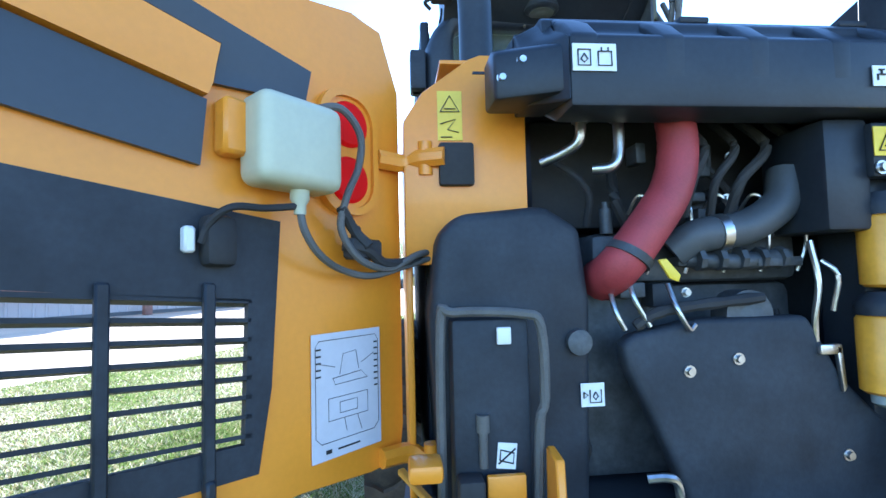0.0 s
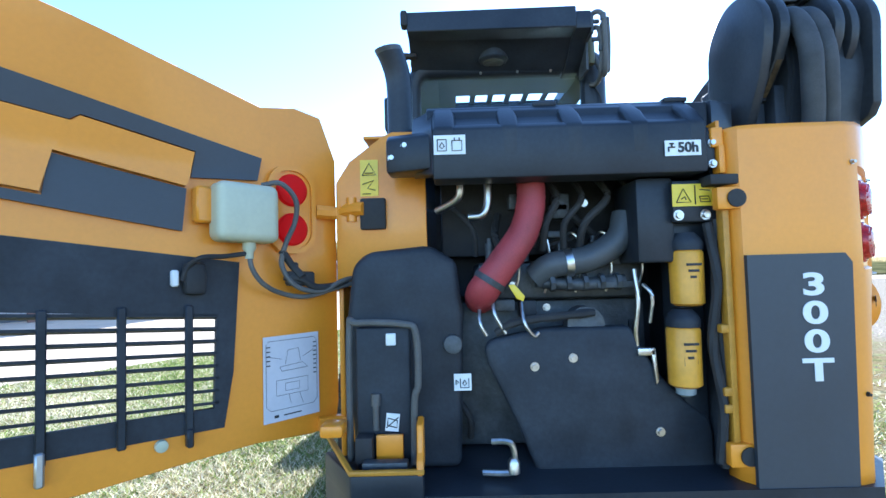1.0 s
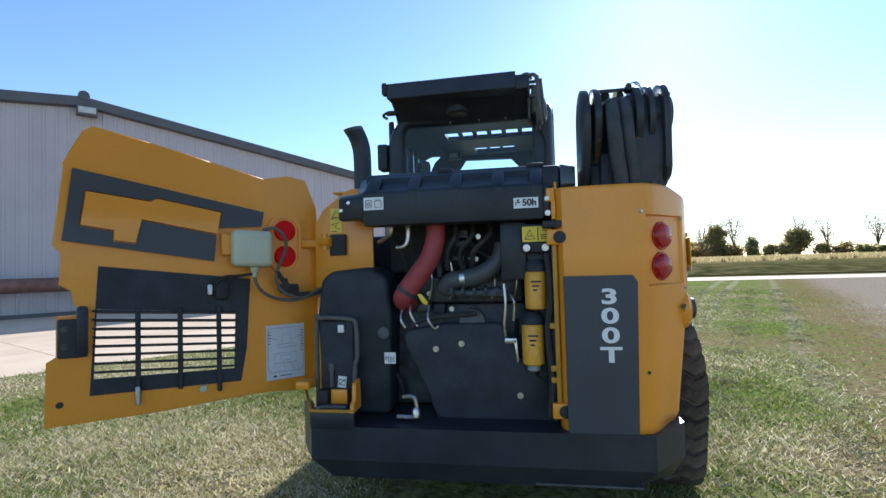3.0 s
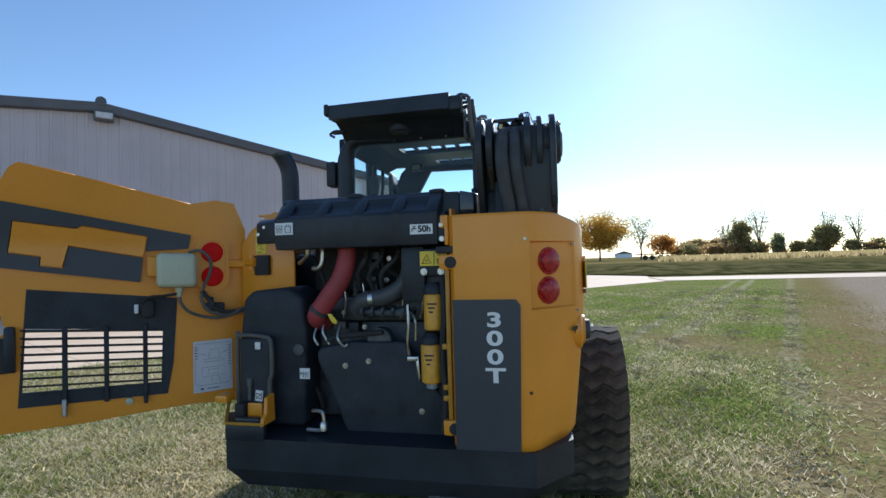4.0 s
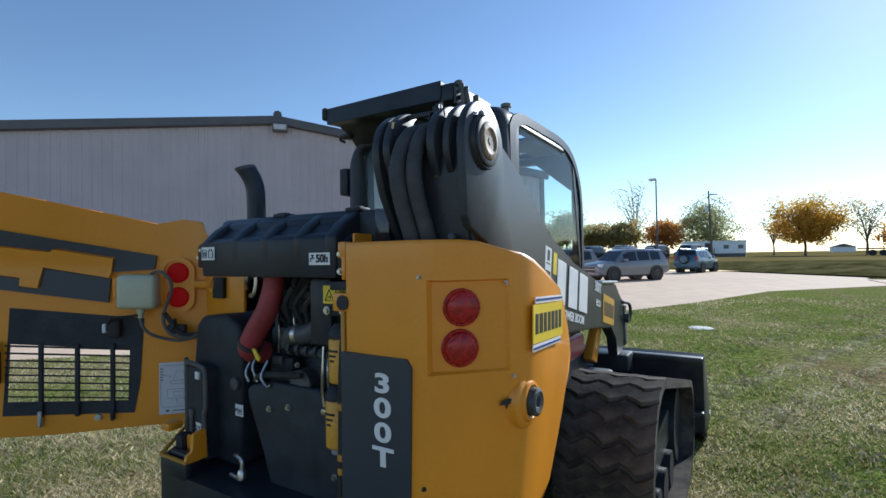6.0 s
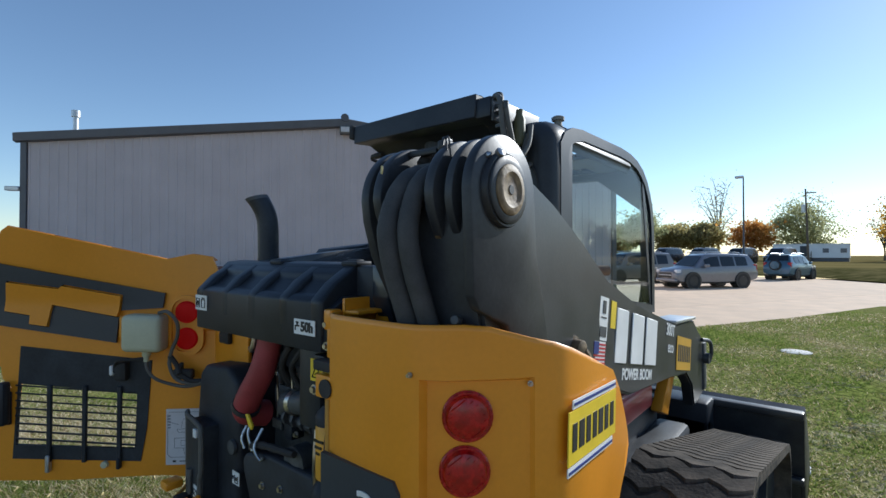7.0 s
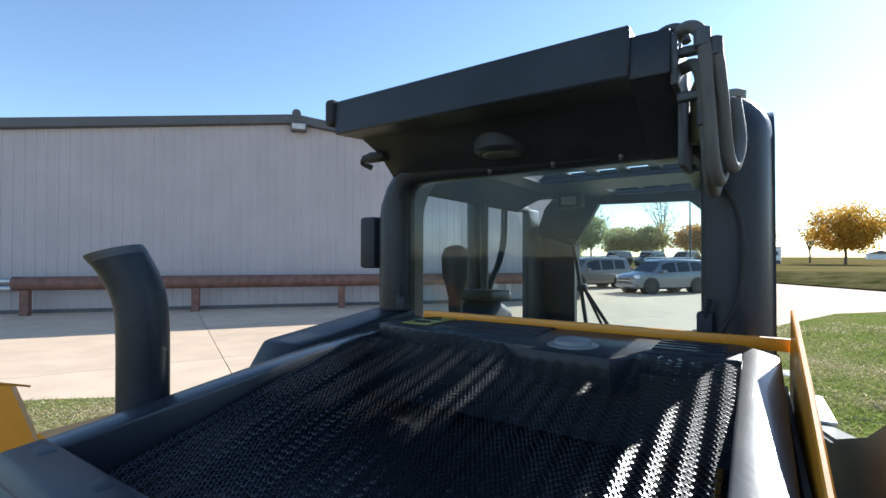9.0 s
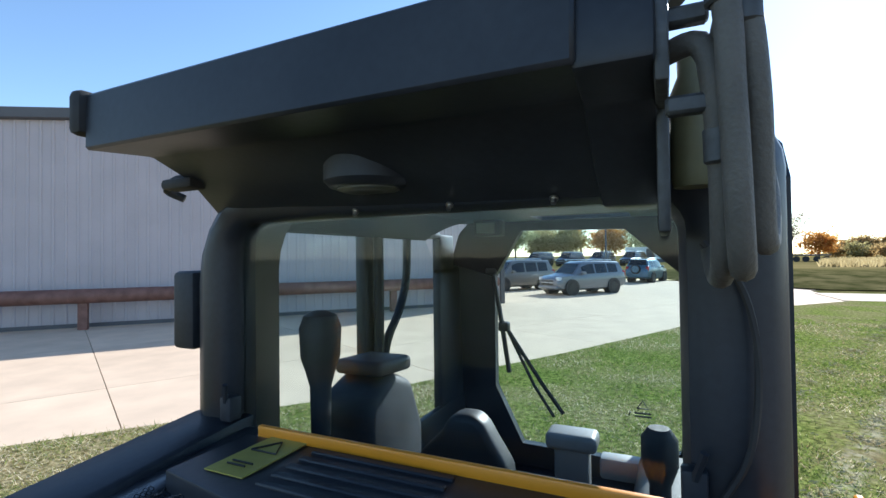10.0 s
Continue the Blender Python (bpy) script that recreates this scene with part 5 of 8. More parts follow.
# deep pocket round the lamps
pocket = rr(0.088, 0.212, 1.205, 1.434, 0.055, 6)
part("lamp_backing", slabbed(pocket, lamp_holes, 0.002, 0.012, DM), YELLOW, door)
part("pocket_rim", slabbed(rr(0.078, 0.222, 1.195, 1.444, 0.062, 6), [rr(0.092, 0.208, 1.209, 1.430, 0.052, 6)], 0.001, 0.020, DM), YELLOW, door)
for z in (1.375, 1.264):
    part("lamp_back", lathe(B(), DM @ Vector((0.150, z, -0.014)), DN, [(0, 0.039), (0.028, 0.045), (0.034, 0.039), (0.036, 0.004)], 28), THIN_LENS, door, "red lamp back lit through by the sun")
# washer tank with bracket and hoses
tank = bmesh.new()
box(tank, (0.220, 1.216, 0.006), (0.378, 1.366, 0.092), 0.022, 4)
bmesh.ops.transform(tank, matrix=DM, verts=tank.verts)
tk = part("washer_tank", tank, TANK, door, "milky white plastic washer tank")
part("tank_neck", lathe(B(), DM @ Vector((0.29, 1.222, 0.055)), (0, 0, -1), [(0, 0.016), (0.02, 0.016), (0.03, 0.010), (0.045, 0.010)], 14), TANK, tk)
part("tank_bracket", box(B(), (0.372, 1.262, 0.0), (0.412, 1.352, 0.040), 0.006, 1, DM), YELLOW, door)
b = B()
tube(b, [DM @ Vector(p) for p in smooth_path([(0.250, 1.372, 0.04), (0.205, 1.380, 0.06), (0.165, 1.34, 0.065), (0.165, 1.28, 0.06), (0.19, 1.22, 0.055), (0.20, 1.16, 0.05), (0.165, 1.105, 0.06), (0.09, 1.09, 0.06), (0.02, 1.12, 0.07), (-0.04, 1.13, 0.06)], 6)], 0.007, 8)
part("washer_hose", b, HOSE_GREY, door, "grey looped hose")
b = B()
tube(b, [DM @ Vector(p) for p in smooth_path([(0.29, 1.19, 0.055), (0.285, 1.15, 0.06), (0.255, 1.11, 0.06), (0.20, 1.085, 0.05), (0.13, 1.075, 0.05), (0.05, 1.095, 0.06), (-0.04, 1.12, 0.07)], 6)], 0.0065, 8)
part("washer_hose", b, HOSE_GREY, door)
b = B()
tube(b, [DM @ Vector(p) for p in smooth_path([(0.29, 1.19, 0.055), (0.35, 1.180, 0.05), (0.405, 1.175, 0.05), (0.43, 1.15, 0.03), (0.438, 1.12, 0.02)], 6)], 0.006, 8)
part("pump_lead", b, RUBBER, door)
part("washer_pump", box(B(), (0.385, 1.085, -0.01), (0.435, 1.165, 0.035), 0.012, 2, DM), RUBBER, door)
part("connector_tag", box(B(), (0.445, 1.105, 0.0), (0.462, 1.145, 0.02), 0.004, 1, DM), WHITE, door)
b = B()
for pts in ([(0.20, 1.20, 0.05), (0.17, 1.16, 0.05), (0.15, 1.13, 0.07)], [(0.19, 1.13, 0.04), (0.15, 1.125, 0.06), (0.10, 1.10, 0.06), (0.0, 1.11, 0.06)]):
    tube(b, [DM @ Vector(p) for p in smooth_path(pts, 5)], 0.010, 8)
box(b, (0.105, 1.105, 0.03), (0.185, 1.145, 0.06), 0.006, 1, DM)
box(b, (0.15, 1.14, 0.03), (0.165, 1.17, 0.05), 0.004, 1, DM)
part("door_wiring", b, RUBBER, door)
# paper diagram
flip = frame_of(DM @ Vector((0.152, 0.852, 0.002)), -DU, (0, 0, 1))
part("lubrication_chart", plate(B(), flip, 0.158, 0.225, 0.002), PAPER, door, "printed service chart with line drawings")
lines(flip, [[(-0.065, 0.10), (0.065, 0.10), (0.072, 0.09), (0.072, -0.07), (0.06, -0.082), (-0.06, -0.082), (-0.072, -0.07), (-0.072, 0.09), (-0.065, 0.10)],
             [(-0.035, 0.03), (0.03, 0.035), (0.045, 0.02), (-0.03, 0.018), (-0.035, 0.03)], [(-0.02, 0.035), (-0.012, 0.072), (0.018, 0.075), (0.024, 0.04)],
             [(-0.045, -0.005), (0.045, -0.005), (0.045, -0.045), (-0.045, -0.045), (-0.045, -0.005)], [(-0.02, -0.015), (0.02, -0.015), (0.02, -0.035), (-0.02, -0.035), (-0.02, -0.015)],
             [(-0.065, 0.06), (-0.03, 0.05)], [(0.03, 0.05), (0.062, 0.065)], [(-0.01, -0.045), (-0.005, -0.07)], [(0.02, -0.045), (0.03, -0.075)]], 0.00055, INK, door)
bars(flip, [(-0.066, 0.085 - 0.012 * k, 0.010, 0.003) for k in range(5)] + [(0.066, 0.085 - 0.012 * k, 0.008, 0.003) for k in range(8)] + [(-0.045, -0.098, 0.012, 0.007), (0.0, -0.098, 0.05, 0.003)], INK, door)
# door latch and lower fittings
b = B()
box(b, (0.855, 0.895, 0.0), (0.94, 1.03, 0.014), 0.004, 1, DM)
box(b, (0.852, 0.90, 0.01), (0.885, 1.075, 0.05), 0.010, 2, DM)
lt = part("door_latch", b, BLACK, door, "black latch block")
for z in (0.935, 0.995):
    bolt(DM @ Vector((0.92, z, 0.014)), DN, 0.008, lt, CAST)
part("stay_pin", box(B(), (0.695, 0.705, 0.0), (0.712, 0.775, 0.022), 0.004, 1, DM), GALV, door)
part("stay_pin", box(B(), (0.414, 0.72, 0.0), (0.43, 0.765, 0.022), 0.004, 1, DM), BLACK, door)
part("door_grommet", lathe(B(), DM @ Vector((0.482, 0.735, 0.002)), DN, [(0, 0.014), (0.012, 0.013), (0.014, 0.006)], 14), TANK, door)
# Flat black disc painted in for the darkness of an open hole.
part("door_hole", lathe(B(), DM @ Vector((0.935, 0.735, 0.0005)), DN, [(0, 0.011), (0.001, 0.010)], 12), INK, door)
# hinges
for z in (1.322, 0.705):
    b = B()
    tube(b, smooth_path([DM @ Vector((0.075, z, 0.01)), DM @ Vector((0.01, z, 0.025)), Vector((-0.665, 0.19, z)), Vector((-0.615, 0.168, z))], 4), 0.020, 8)
    lathe(b, Vector((-0.655, 0.19, z - 0.035)), (0, 0, 1), [(0, 0.016), (0.07, 0.016)], 12)
    part("door_hinge", b, YELLOW, door)

# ---- cab ----
CX0, CX1, CY0 = -0.655, 0.336, 1.05


XZ = Matrix(((1, 0, 0, 0), (0, 0, -1, 0), (0, 1, 0, 0), (0, 0, 0, 1)))   # (x, z, out of -y)
YZ = Matrix(((0, 0, 1, 0), (1, 0, 0, 0), (0, 1, 0, 0), (0, 0, 0, 1)))    # (y, z, out of +x)
rear_in = rr(-0.535, 0.212, 1.60, 2.025, 0.045, 6)


def corners(x0, x1, z0, z1, radii, n=6):
    """Rounded rectangle with its own radius at each corner: top right, top left, bottom left, bottom right."""
    out = []
    for (cx, cz, a0), r in zip(((x1, z1, 0), (x0, z1, 90), (x0, z0, 180), (x1, z0, 270)), radii):
        mx = cx - r if a0 in (0, 270) else cx + r
        mz = cz - r if a0 in (0, 90) else cz + r
        out += [(mx + r * math.cos(radians(a0 + 90 * k / n)), mz + r * math.sin(radians(a0 + 90 * k / n))) for k in range(n + 1)]
    return out


def rear_frame():
    """Moulded frame round the rear window, its pillars rounded outwards."""
    bm = bmesh.new()
    outer = corners(CX0, CX1, 1.45, 2.15, (0.085, 0.26, 0.02, 0.02))
    loops = []
    for f_, y in ((0.0, 1.075), (0.0, 1.045), (0.06, 1.022), (0.18, 1.012), (0.50, 1.008), (0.74, 1.020), (0.90, 1.048), (0.98, 1.090), (1.0, 1.13), (1.0, 1.20), (0.5, 1.20), (0.0, 1.075)):
        loops.append([bm.verts.new((a[0] + (c[0] - a[0]) * f_, y, a[1] + (c[1] - a[1]) * f_)) for a, c in zip(rear_in, outer)])
    n = len(outer)
    for a, c in zip(loops, loops[1:]):
        for k in range(n):
            bm.faces.new((a[k], a[(k + 1) % n], c[(k + 1) % n], c[k]))
    bmesh.ops.recalc_face_normals(bm, faces=bm.faces)
    return bm


cab = part("cab", rear_frame(), BLACK, loader, "black enclosed operator cab")


def quad_pane(pts, material, name, parent, label="", th=0.005):
    t = bmesh.new()
    vs = [t.verts.new(p) for p in pts]
    t.faces.new(vs)
    ob = part(name, t, material, parent, label)
    ob.data.polygons.foreach_set("use_smooth", [False] * len(ob.data.polygons))
    mo = ob.modifiers.new("sheet", "SOLIDIFY")
    mo.thickness, mo.offset = th, 0
    ob.visible_shadow = False
    return ob


quad_pane([(x, CY0 - 0.002, z) for x, z in rear_in], CLEAR, "rear_window", cab, "clear rear cab window")
# roof with barred openings
ROOF_HOLES = [[(-0.36, 1.45), (0.25, 1.45), (0.25, 1.64), (-0.36, 1.64)], [(-0.20, 1.90), (0.10, 1.90), (0.10, 2.08), (-0.20, 2.08)]]
roof_out = [(-0.58, 1.06), (0.30, 1.06), (0.30, 2.11), (-0.58, 2.11)]
cr = part("cab_roof", slabbed(roof_out, ROOF_HOLES, 2.100, 2.118, Matrix.Identity(4)), BLACK, cab)
for x in (-0.265, -0.165, -0.065, 0.035, 0.145):
    part("roof_bar", box(B(), (x - 0.016, 1.44, 2.104), (x + 0.016, 1.65, 2.114), 0.002, 1), BLACK, cr)
for x in (-0.10, 0.0):
    part("roof_bar", box(B(), (x - 0.012, 1.89, 2.104), (x + 0.012, 2.09, 2.114), 0.002, 1), BLACK, cr)
arc_l = [(CX0 + 0.26 + 0.26 * math.cos(radians(180 - 15 * k)), 1.89 + 0.26 * math.sin(radians(180 - 15 * k))) for k in range(7)]
arc_r = [(CX1 - 0.075 + 0.075 * math.cos(radians(90 - 18 * k)), 2.075 + 0.075 * math.sin(radians(90 - 18 * k))) for k in range(6)]
part("roof_rail", prism(B(), arc_l[2:] + [(-0.44, 2.15), (-0.44, 2.09), (-0.53, 2.065), (-0.60, 2.035)], "y", 1.198, 1.98), BLACK, cab)
part("roof_rail", prism(B(), [(0.24, 2.15)] + arc_r + [(0.315, 2.04), (0.24, 2.09)], "y", 1.198, 1.95), BLACK, cab)
# right side: frame and big pane
side_out = [(1.09, 1.40), (2.38, 1.25), (2.38, 1.66), (2.37, 1.78), (2.345, 1.88), (2.30, 1.96), (2.24, 2.03), (2.16, 2.085), (2.06, 2.122), (1.94, 2.143), (1.80, 2.15), (1.30, 2.142), (1.20, 2.13), (1.13, 2.10), (1.09, 2.05)]
side_in = [(1.16, 1.46), (2.33, 1.30), (2.33, 1.66), (2.322, 1.77), (2.30, 1.86), (2.258, 1.935), (2.20, 2.0), (2.13, 2.045), (2.04, 2.08), (1.93, 2.098), (1.80, 2.104), (1.32, 2.096), (1.24, 2.08), (1.18, 2.05), (1.16, 2.0)]
b = slabbed(side_out, [side_in], -0.02, 0.02, Matrix.Translation((0.318, 0, 0)) @ YZ)
part("side_frame", b, BLACK, cab)
quad_pane([(0.327, y, z) for y, z in side_in], CLEAR, "side_window", cab, "clear side cab window")
# left side: door frame with two panes
l_in1 = [(1.16, 1.36), (1.58, 1.34), (1.58, 2.03), (1.20, 2.04), (1.16, 2.0)]
l_in2 = [(1.64, 1.34), (2.12, 1.32), (2.10, 1.95), (2.03, 2.02), (1.64, 2.03)]
b = B()
for lo, hi in (((1.12, 1.22), (1.16, 2.10)), ((1.58, 1.30), (1.64, 2.06)), ((2.11, 1.22), (2.35, 1.92)), ((2.11, 1.88), (2.25, 2.05)), ((1.13, 2.03), (2.12, 2.06)), ((1.10, 1.22), (2.30, 1.35))):
    box(b, (-0.660, lo[0], lo[1]), (-0.620, hi[0], hi[1]), 0.012, 2)
part("side_frame", b, BLACK, cab)
for ring in (l_in1, l_in2):
    quad_pane([(-0.65, y, z) for y, z in ring], CLEAR, "side_window", cab)
b = B()
tube(b, smooth_path([(-0.60, 1.62, 2.02), (-0.60, 1.62, 1.7), (-0.60, 1.60, 1.38)], 4), 0.016, 8)
tube(b, smooth_path([(-0.60, 1.80, 2.02), (-0.60, 1.79, 1.88), (-0.60, 1.74, 1.78), (-0.60, 1.67, 1.70), (-0.60, 1.63, 1.58)], 5), 0.014, 8)
part("grab_rail", b, BLACK, cab)
# front: lap-bar door opening with cut corners
fr_out = [(-0.655, 1.05), (0.332, 1.05), (0.332, 2.06), (0.26, 2.125), (-0.45, 2.125), (-0.56, 2.05), (-0.655, 1.93)]
fr_in = [(-0.44, 1.33), (-0.36, 1.17), (0.16, 1.16), (0.24, 1.22), (0.265, 1.40), (0.265, 1.87), (0.07, 2.05), (-0.30, 2.056), (-0.475, 1.87), (-0.475, 1.40)]
b = slabbed(fr_out, [fr_in], -0.04, 0.0, Matrix.Translation((0, 2.35, 0)) @ XZ)


def raked(y, z):
    """The upper front of the cab leans back to meet the roof."""
    return y - 1.05 * max(0.0, z - 1.87)


for v in b.verts:
    v.co.y = raked(v.co.y, v.co.z)
part("front_frame", b, BLACK, cab)
quad_pane([(x, raked(2.375, z), z) for x, z in fr_in], CLEAR, "front_window", cab)
b = B()
tube(b, [(-0.53, 2.33, 1.88), (-0.50, 2.32, 1.72), (-0.46, 2.32, 1.45)], 0.010, 6)
tube(b, [(-0.49, 2.33, 1.66), (-0.33, 2.33, 1.42), (-0.24, 2.33, 1.30)], 0.009, 6)
tube(b, [(-0.47, 2.34, 1.62), (-0.36, 2.34, 1.40), (-0.28, 2.34, 1.28)], 0.007, 6)
box(b, (-0.56, 2.31, 1.86), (-0.51, 2.35, 1.92), 0.008)
box(b, (-0.505, 2.31, 1.62), (-0.46, 2.35, 1.66), 0.008)
part("wiper", b, INK, cab, "black windscreen wiper").matrix_basis = Matrix.Translation((0.055, 0.0, 0.02))
# cab floor, sill and lower body
b = B()
box(b, (-0.64, 1.05, 0.98), (0.33, 2.36, 1.08), 0.01)
box(b, (-0.645, 1.05, 1.06), (-0.615, 2.36, 1.36), 0.01)
box(b, (0.30, 1.05, 1.06), (0.325, 2.36, 1.32), 0.01)
box(b, (-0.65, 1.03, 1.25), (0.335, 1.09, 1.60), 0.01)
part("cab_floor", b, BLACK, cab)
# headliner, radio and vents
part("headliner", slabbed([(x * 0.98, y) for x, y in roof_out], ROOF_HOLES, 2.086, 2.098, Matrix.Identity(4)), PANEL, cab)
rd = part("radio", box(B(), (-0.42, 1.96, 2.03), (-0.32, 2.02, 2.09), 0.006), PANEL, cab)
part("radio_screen", box(B(), (-0.405, 1.955, 2.04), (-0.34, 1.962, 2.075), 0), mat("lcd", (0.35, 0.38, 0.34), 0.3), rd)
# seat, armrest pods and grips
b = B()
box(b, (-0.34, 1.42, 1.07), (0.0, 1.85, 1.24), 0.04, 4)
prism(b, [(-0.34, 1.34), (-0.10, 1.34), (-0.115, 1.50), (-0.155, 1.56), (-0.170, 1.585), (-0.19, 1.605), (-0.24, 1.605), (-0.262, 1.585), (-0.275, 1.56), (-0.335, 1.50)], "y", 1.36, 1.43, 0.018, 3)
part("operator_seat", b, SEATM, cab, "black vinyl operator seat")
b = B()
lathe(b, (-0.450, 1.165, 1.595), (0, 0.0, 1), [(0, 0.020), (0.10, 0.022), (0.13, 0.030), (0.16, 0.040), (0.22, 0.043), (0.245, 0.034), (0.255, 0.012)], 16)
part("control_grip", b, PLASTIC, cab, "dark control lever grip")
b = B()
prism(b, [(1.27, 1.07), (1.58, 1.07), (1.58, 1.50), (1.52, 1.63), (1.42, 1.672), (1.31, 1.63)], "x", -0.575, -0.425, 0.03, 3)
part("armrest_pod", b, PLASTIC, cab)
b = B()
prism(b, [(1.36, 1.665), (1.52, 1.655), (1.52, 1.695), (1.36, 1.703)], "x", -0.57, -0.43, 0.014, 3)
part("arm_pad", b, SEATM, cab)
b = B()
prism(b, [(1.30, 1.07), (1.90, 1.07), (1.86, 1.40), (1.45, 1.45), (1.32, 1.42)], "x", 0.12, 0.27, 0.03, 3)
lathe(b, (0.18, 1.40, 1.43), (0.0, 0.0, 1), [(0, 0.02), (0.08, 0.02), (0.12, 0.034), (0.17, 0.034), (0.19, 0.02)], 14)
part("control_pod", b, PLASTIC, cab)
b = box(B(), (-0.21, 2.10, 1.26), (-0.03, 2.22, 1.32), 0.02, 3)
box(b, (-0.18, 2.12, 1.07), (-0.06, 2.20, 1.28), 0.01)
part("front_console", b, mat("grey_console", (0.22, 0.22, 0.22), 0.5), cab, "dark grey console cover")
part("display", box(B(), (0.02, 1.78, 1.33), (0.145, 1.84, 1.39), 0.01, 2), mat("grey_bezel", (0.35, 0.36, 0.36), 0.5), cab)
# washer lead and latches of the rear window
part("washer_lead", tube(B(), smooth_path([(0.235, 1.004, 1.97), (0.272, 1.000, 1.92), (0.286, 0.998, 1.84), (0.278, 1.0, 1.74), (0.245, 1.0, 1.67)], 6), 0.004, 6), RUBBER, cab)
for x in (-0.525, 0.222):
    b = box(B(), (x - 0.014, 0.992, 1.665), (x + 0.014, 1.02, 1.71), 0.005)
    tube(b, [(x, 0.995, 1.70), (x + 0.01, 0.985, 1.735)], 0.005, 6)
    part("window_latch", b, PLASTIC, cab)
m = frame_of((0.11, 2.372, 1.335), (1, 0, 0), (0, 0, 1))
lines(m, [[(-0.02, 0.03), (0.02, 0.03), (0.0, 0.06), (-0.02, 0.03)], [(-0.03, 0.012), (0.03, 0.012)], [(-0.03, 0.0), (0.03, 0.0)], [(-0.05, 0.0), (-0.045, 0.015)]], 0.003, INK, cab)
# small lamp box on the left pillar
b = box(B(), (-0.745, 1.055, 1.80), (-0.685, 1.15, 1.955), 0.010, 2)
box(b, (-0.74, 1.085, 1.80), (-0.64, 1.12, 1.83), 0.004)
box(b, (-0.74, 1.085, 1.93), (-0.64, 1.12, 1.955), 0.004)
part("side_lamp", b, PLASTIC, cab, "black lamp box on the pillar").matrix_basis = Matrix.Translation((0.04, -0.035, -0.02))
# fitting on the roof corner
part("roof_fitting", lathe(B(), (0.262, 1.22, 2.13), (0, 0, 1), [(0, 0.022), (0.022, 0.022), (0.024, 0.017), (0.046, 0.017), (0.046, 0.027), (0.060, 0.028), (0.065, 0.021)], 20), mat("beige_cap", (0.20, 0.19, 0.165), 0.5), cab, "beige capped roof fitting")
# condenser housing over the rear window
b = B()
shell_l = [(0.802, 2.206), (0.800, 2.122), (0.90, 2.130), (0.97, 2.10), (1.03, 2.045), (1.10, 2.035), (1.16, 2.10), (1.20, 2.215)]
shell_r = [(0.805, 2.214), (0.800, 2.122), (0.88, 2.115), (0.95, 2.065), (1.03, 2.035), (1.10, 2.030), (1.16, 2.10), (1.20, 2.222)]
prism(b, shell_l, "x", -0.538, 0.165, 0.004, 1, b_pts=shell_r)
shell_e = [(0.812, 2.196), (0.806, 2.118), (0.88, 2.105), (0.95, 2.055), (1.03, 2.020), (1.10, 2.020), (1.16, 2.09), (1.20, 2.200)]
prism(b, shell_e, "x", 0.160, 0.228, 0.006, 2)
cond = part("condenser_housing", b, BLACK, loader, "black condenser housing over the rear window")
fh = part("fan_motor", lathe(B(), (-0.165, 0.985, 2.085), (0, 0.0, -1), [(-0.03, 0.066), (0.014, 0.066), (0.022, 0.058), (0.024, 0.050)], 32), BLACK, cond, "black fan motor under the housing")
part("motor_cap", lathe(B(), (-0.165, 0.985, 2.063), (0, 0.0, -1), [(-0.004, 0.046), (0.004, 0.046), (0.006, 0.040), (0.006, 0.022), (0.004, 0.018), (0.004, 0.003)], 28), mat("grey_motor", (0.11, 0.11, 0.09), 0.5), fh, "flat grey motor cap")
part("corner_guard", box(B(), (-0.564, 0.79, 2.145), (-0.534, 0.84, 2.212), 0.010, 2), RUBBER, cond)
for x, y in ((-0.052, 1.036), (-0.22, 1.04), (0.10, 1.036)):
    bolt((x, y - 0.01, 2.036), (0, -0.6, -1), 0.004, cond)
b = B()
box(b, (-0.59, 0.95, 2.085), (-0.51, 0.99, 2.105), 0.008)
tube(b, smooth_path([(-0.52, 0.98, 2.10), (-0.57, 0.97, 2.105), (-0.61, 0.98, 2.09), (-0.59, 1.0, 2.075)], 4), 0.008, 6)
part("work_lamp", b, RUBBER, cond)
b = B()
box(b, (0.226, 0.815, 2.10), (0.238, 0.99, 2.185), 0.004)
box(b, (0.226, 0.90, 1.98), (0.238, 1.02, 2.11), 0.004)
part("end_bracket", b, CAST, cond)
for z in (2.075, 2.15):
    part("hose_strap", box(B(), (0.234, 0.83, z), (0.268, 0.845, z + 0.016), 0.003, 1), CAST, cond)
part("receiver_drier", lathe(B(), (0.262, 0.965, 2.03), (0, 0, 1), [(0, 0.020), (0.01, 0.023), (0.10, 0.023), (0.12, 0.015), (0.14, 0.015)], 16), mat("drier_olive", (0.12, 0.115, 0.055), 0.5), cond)
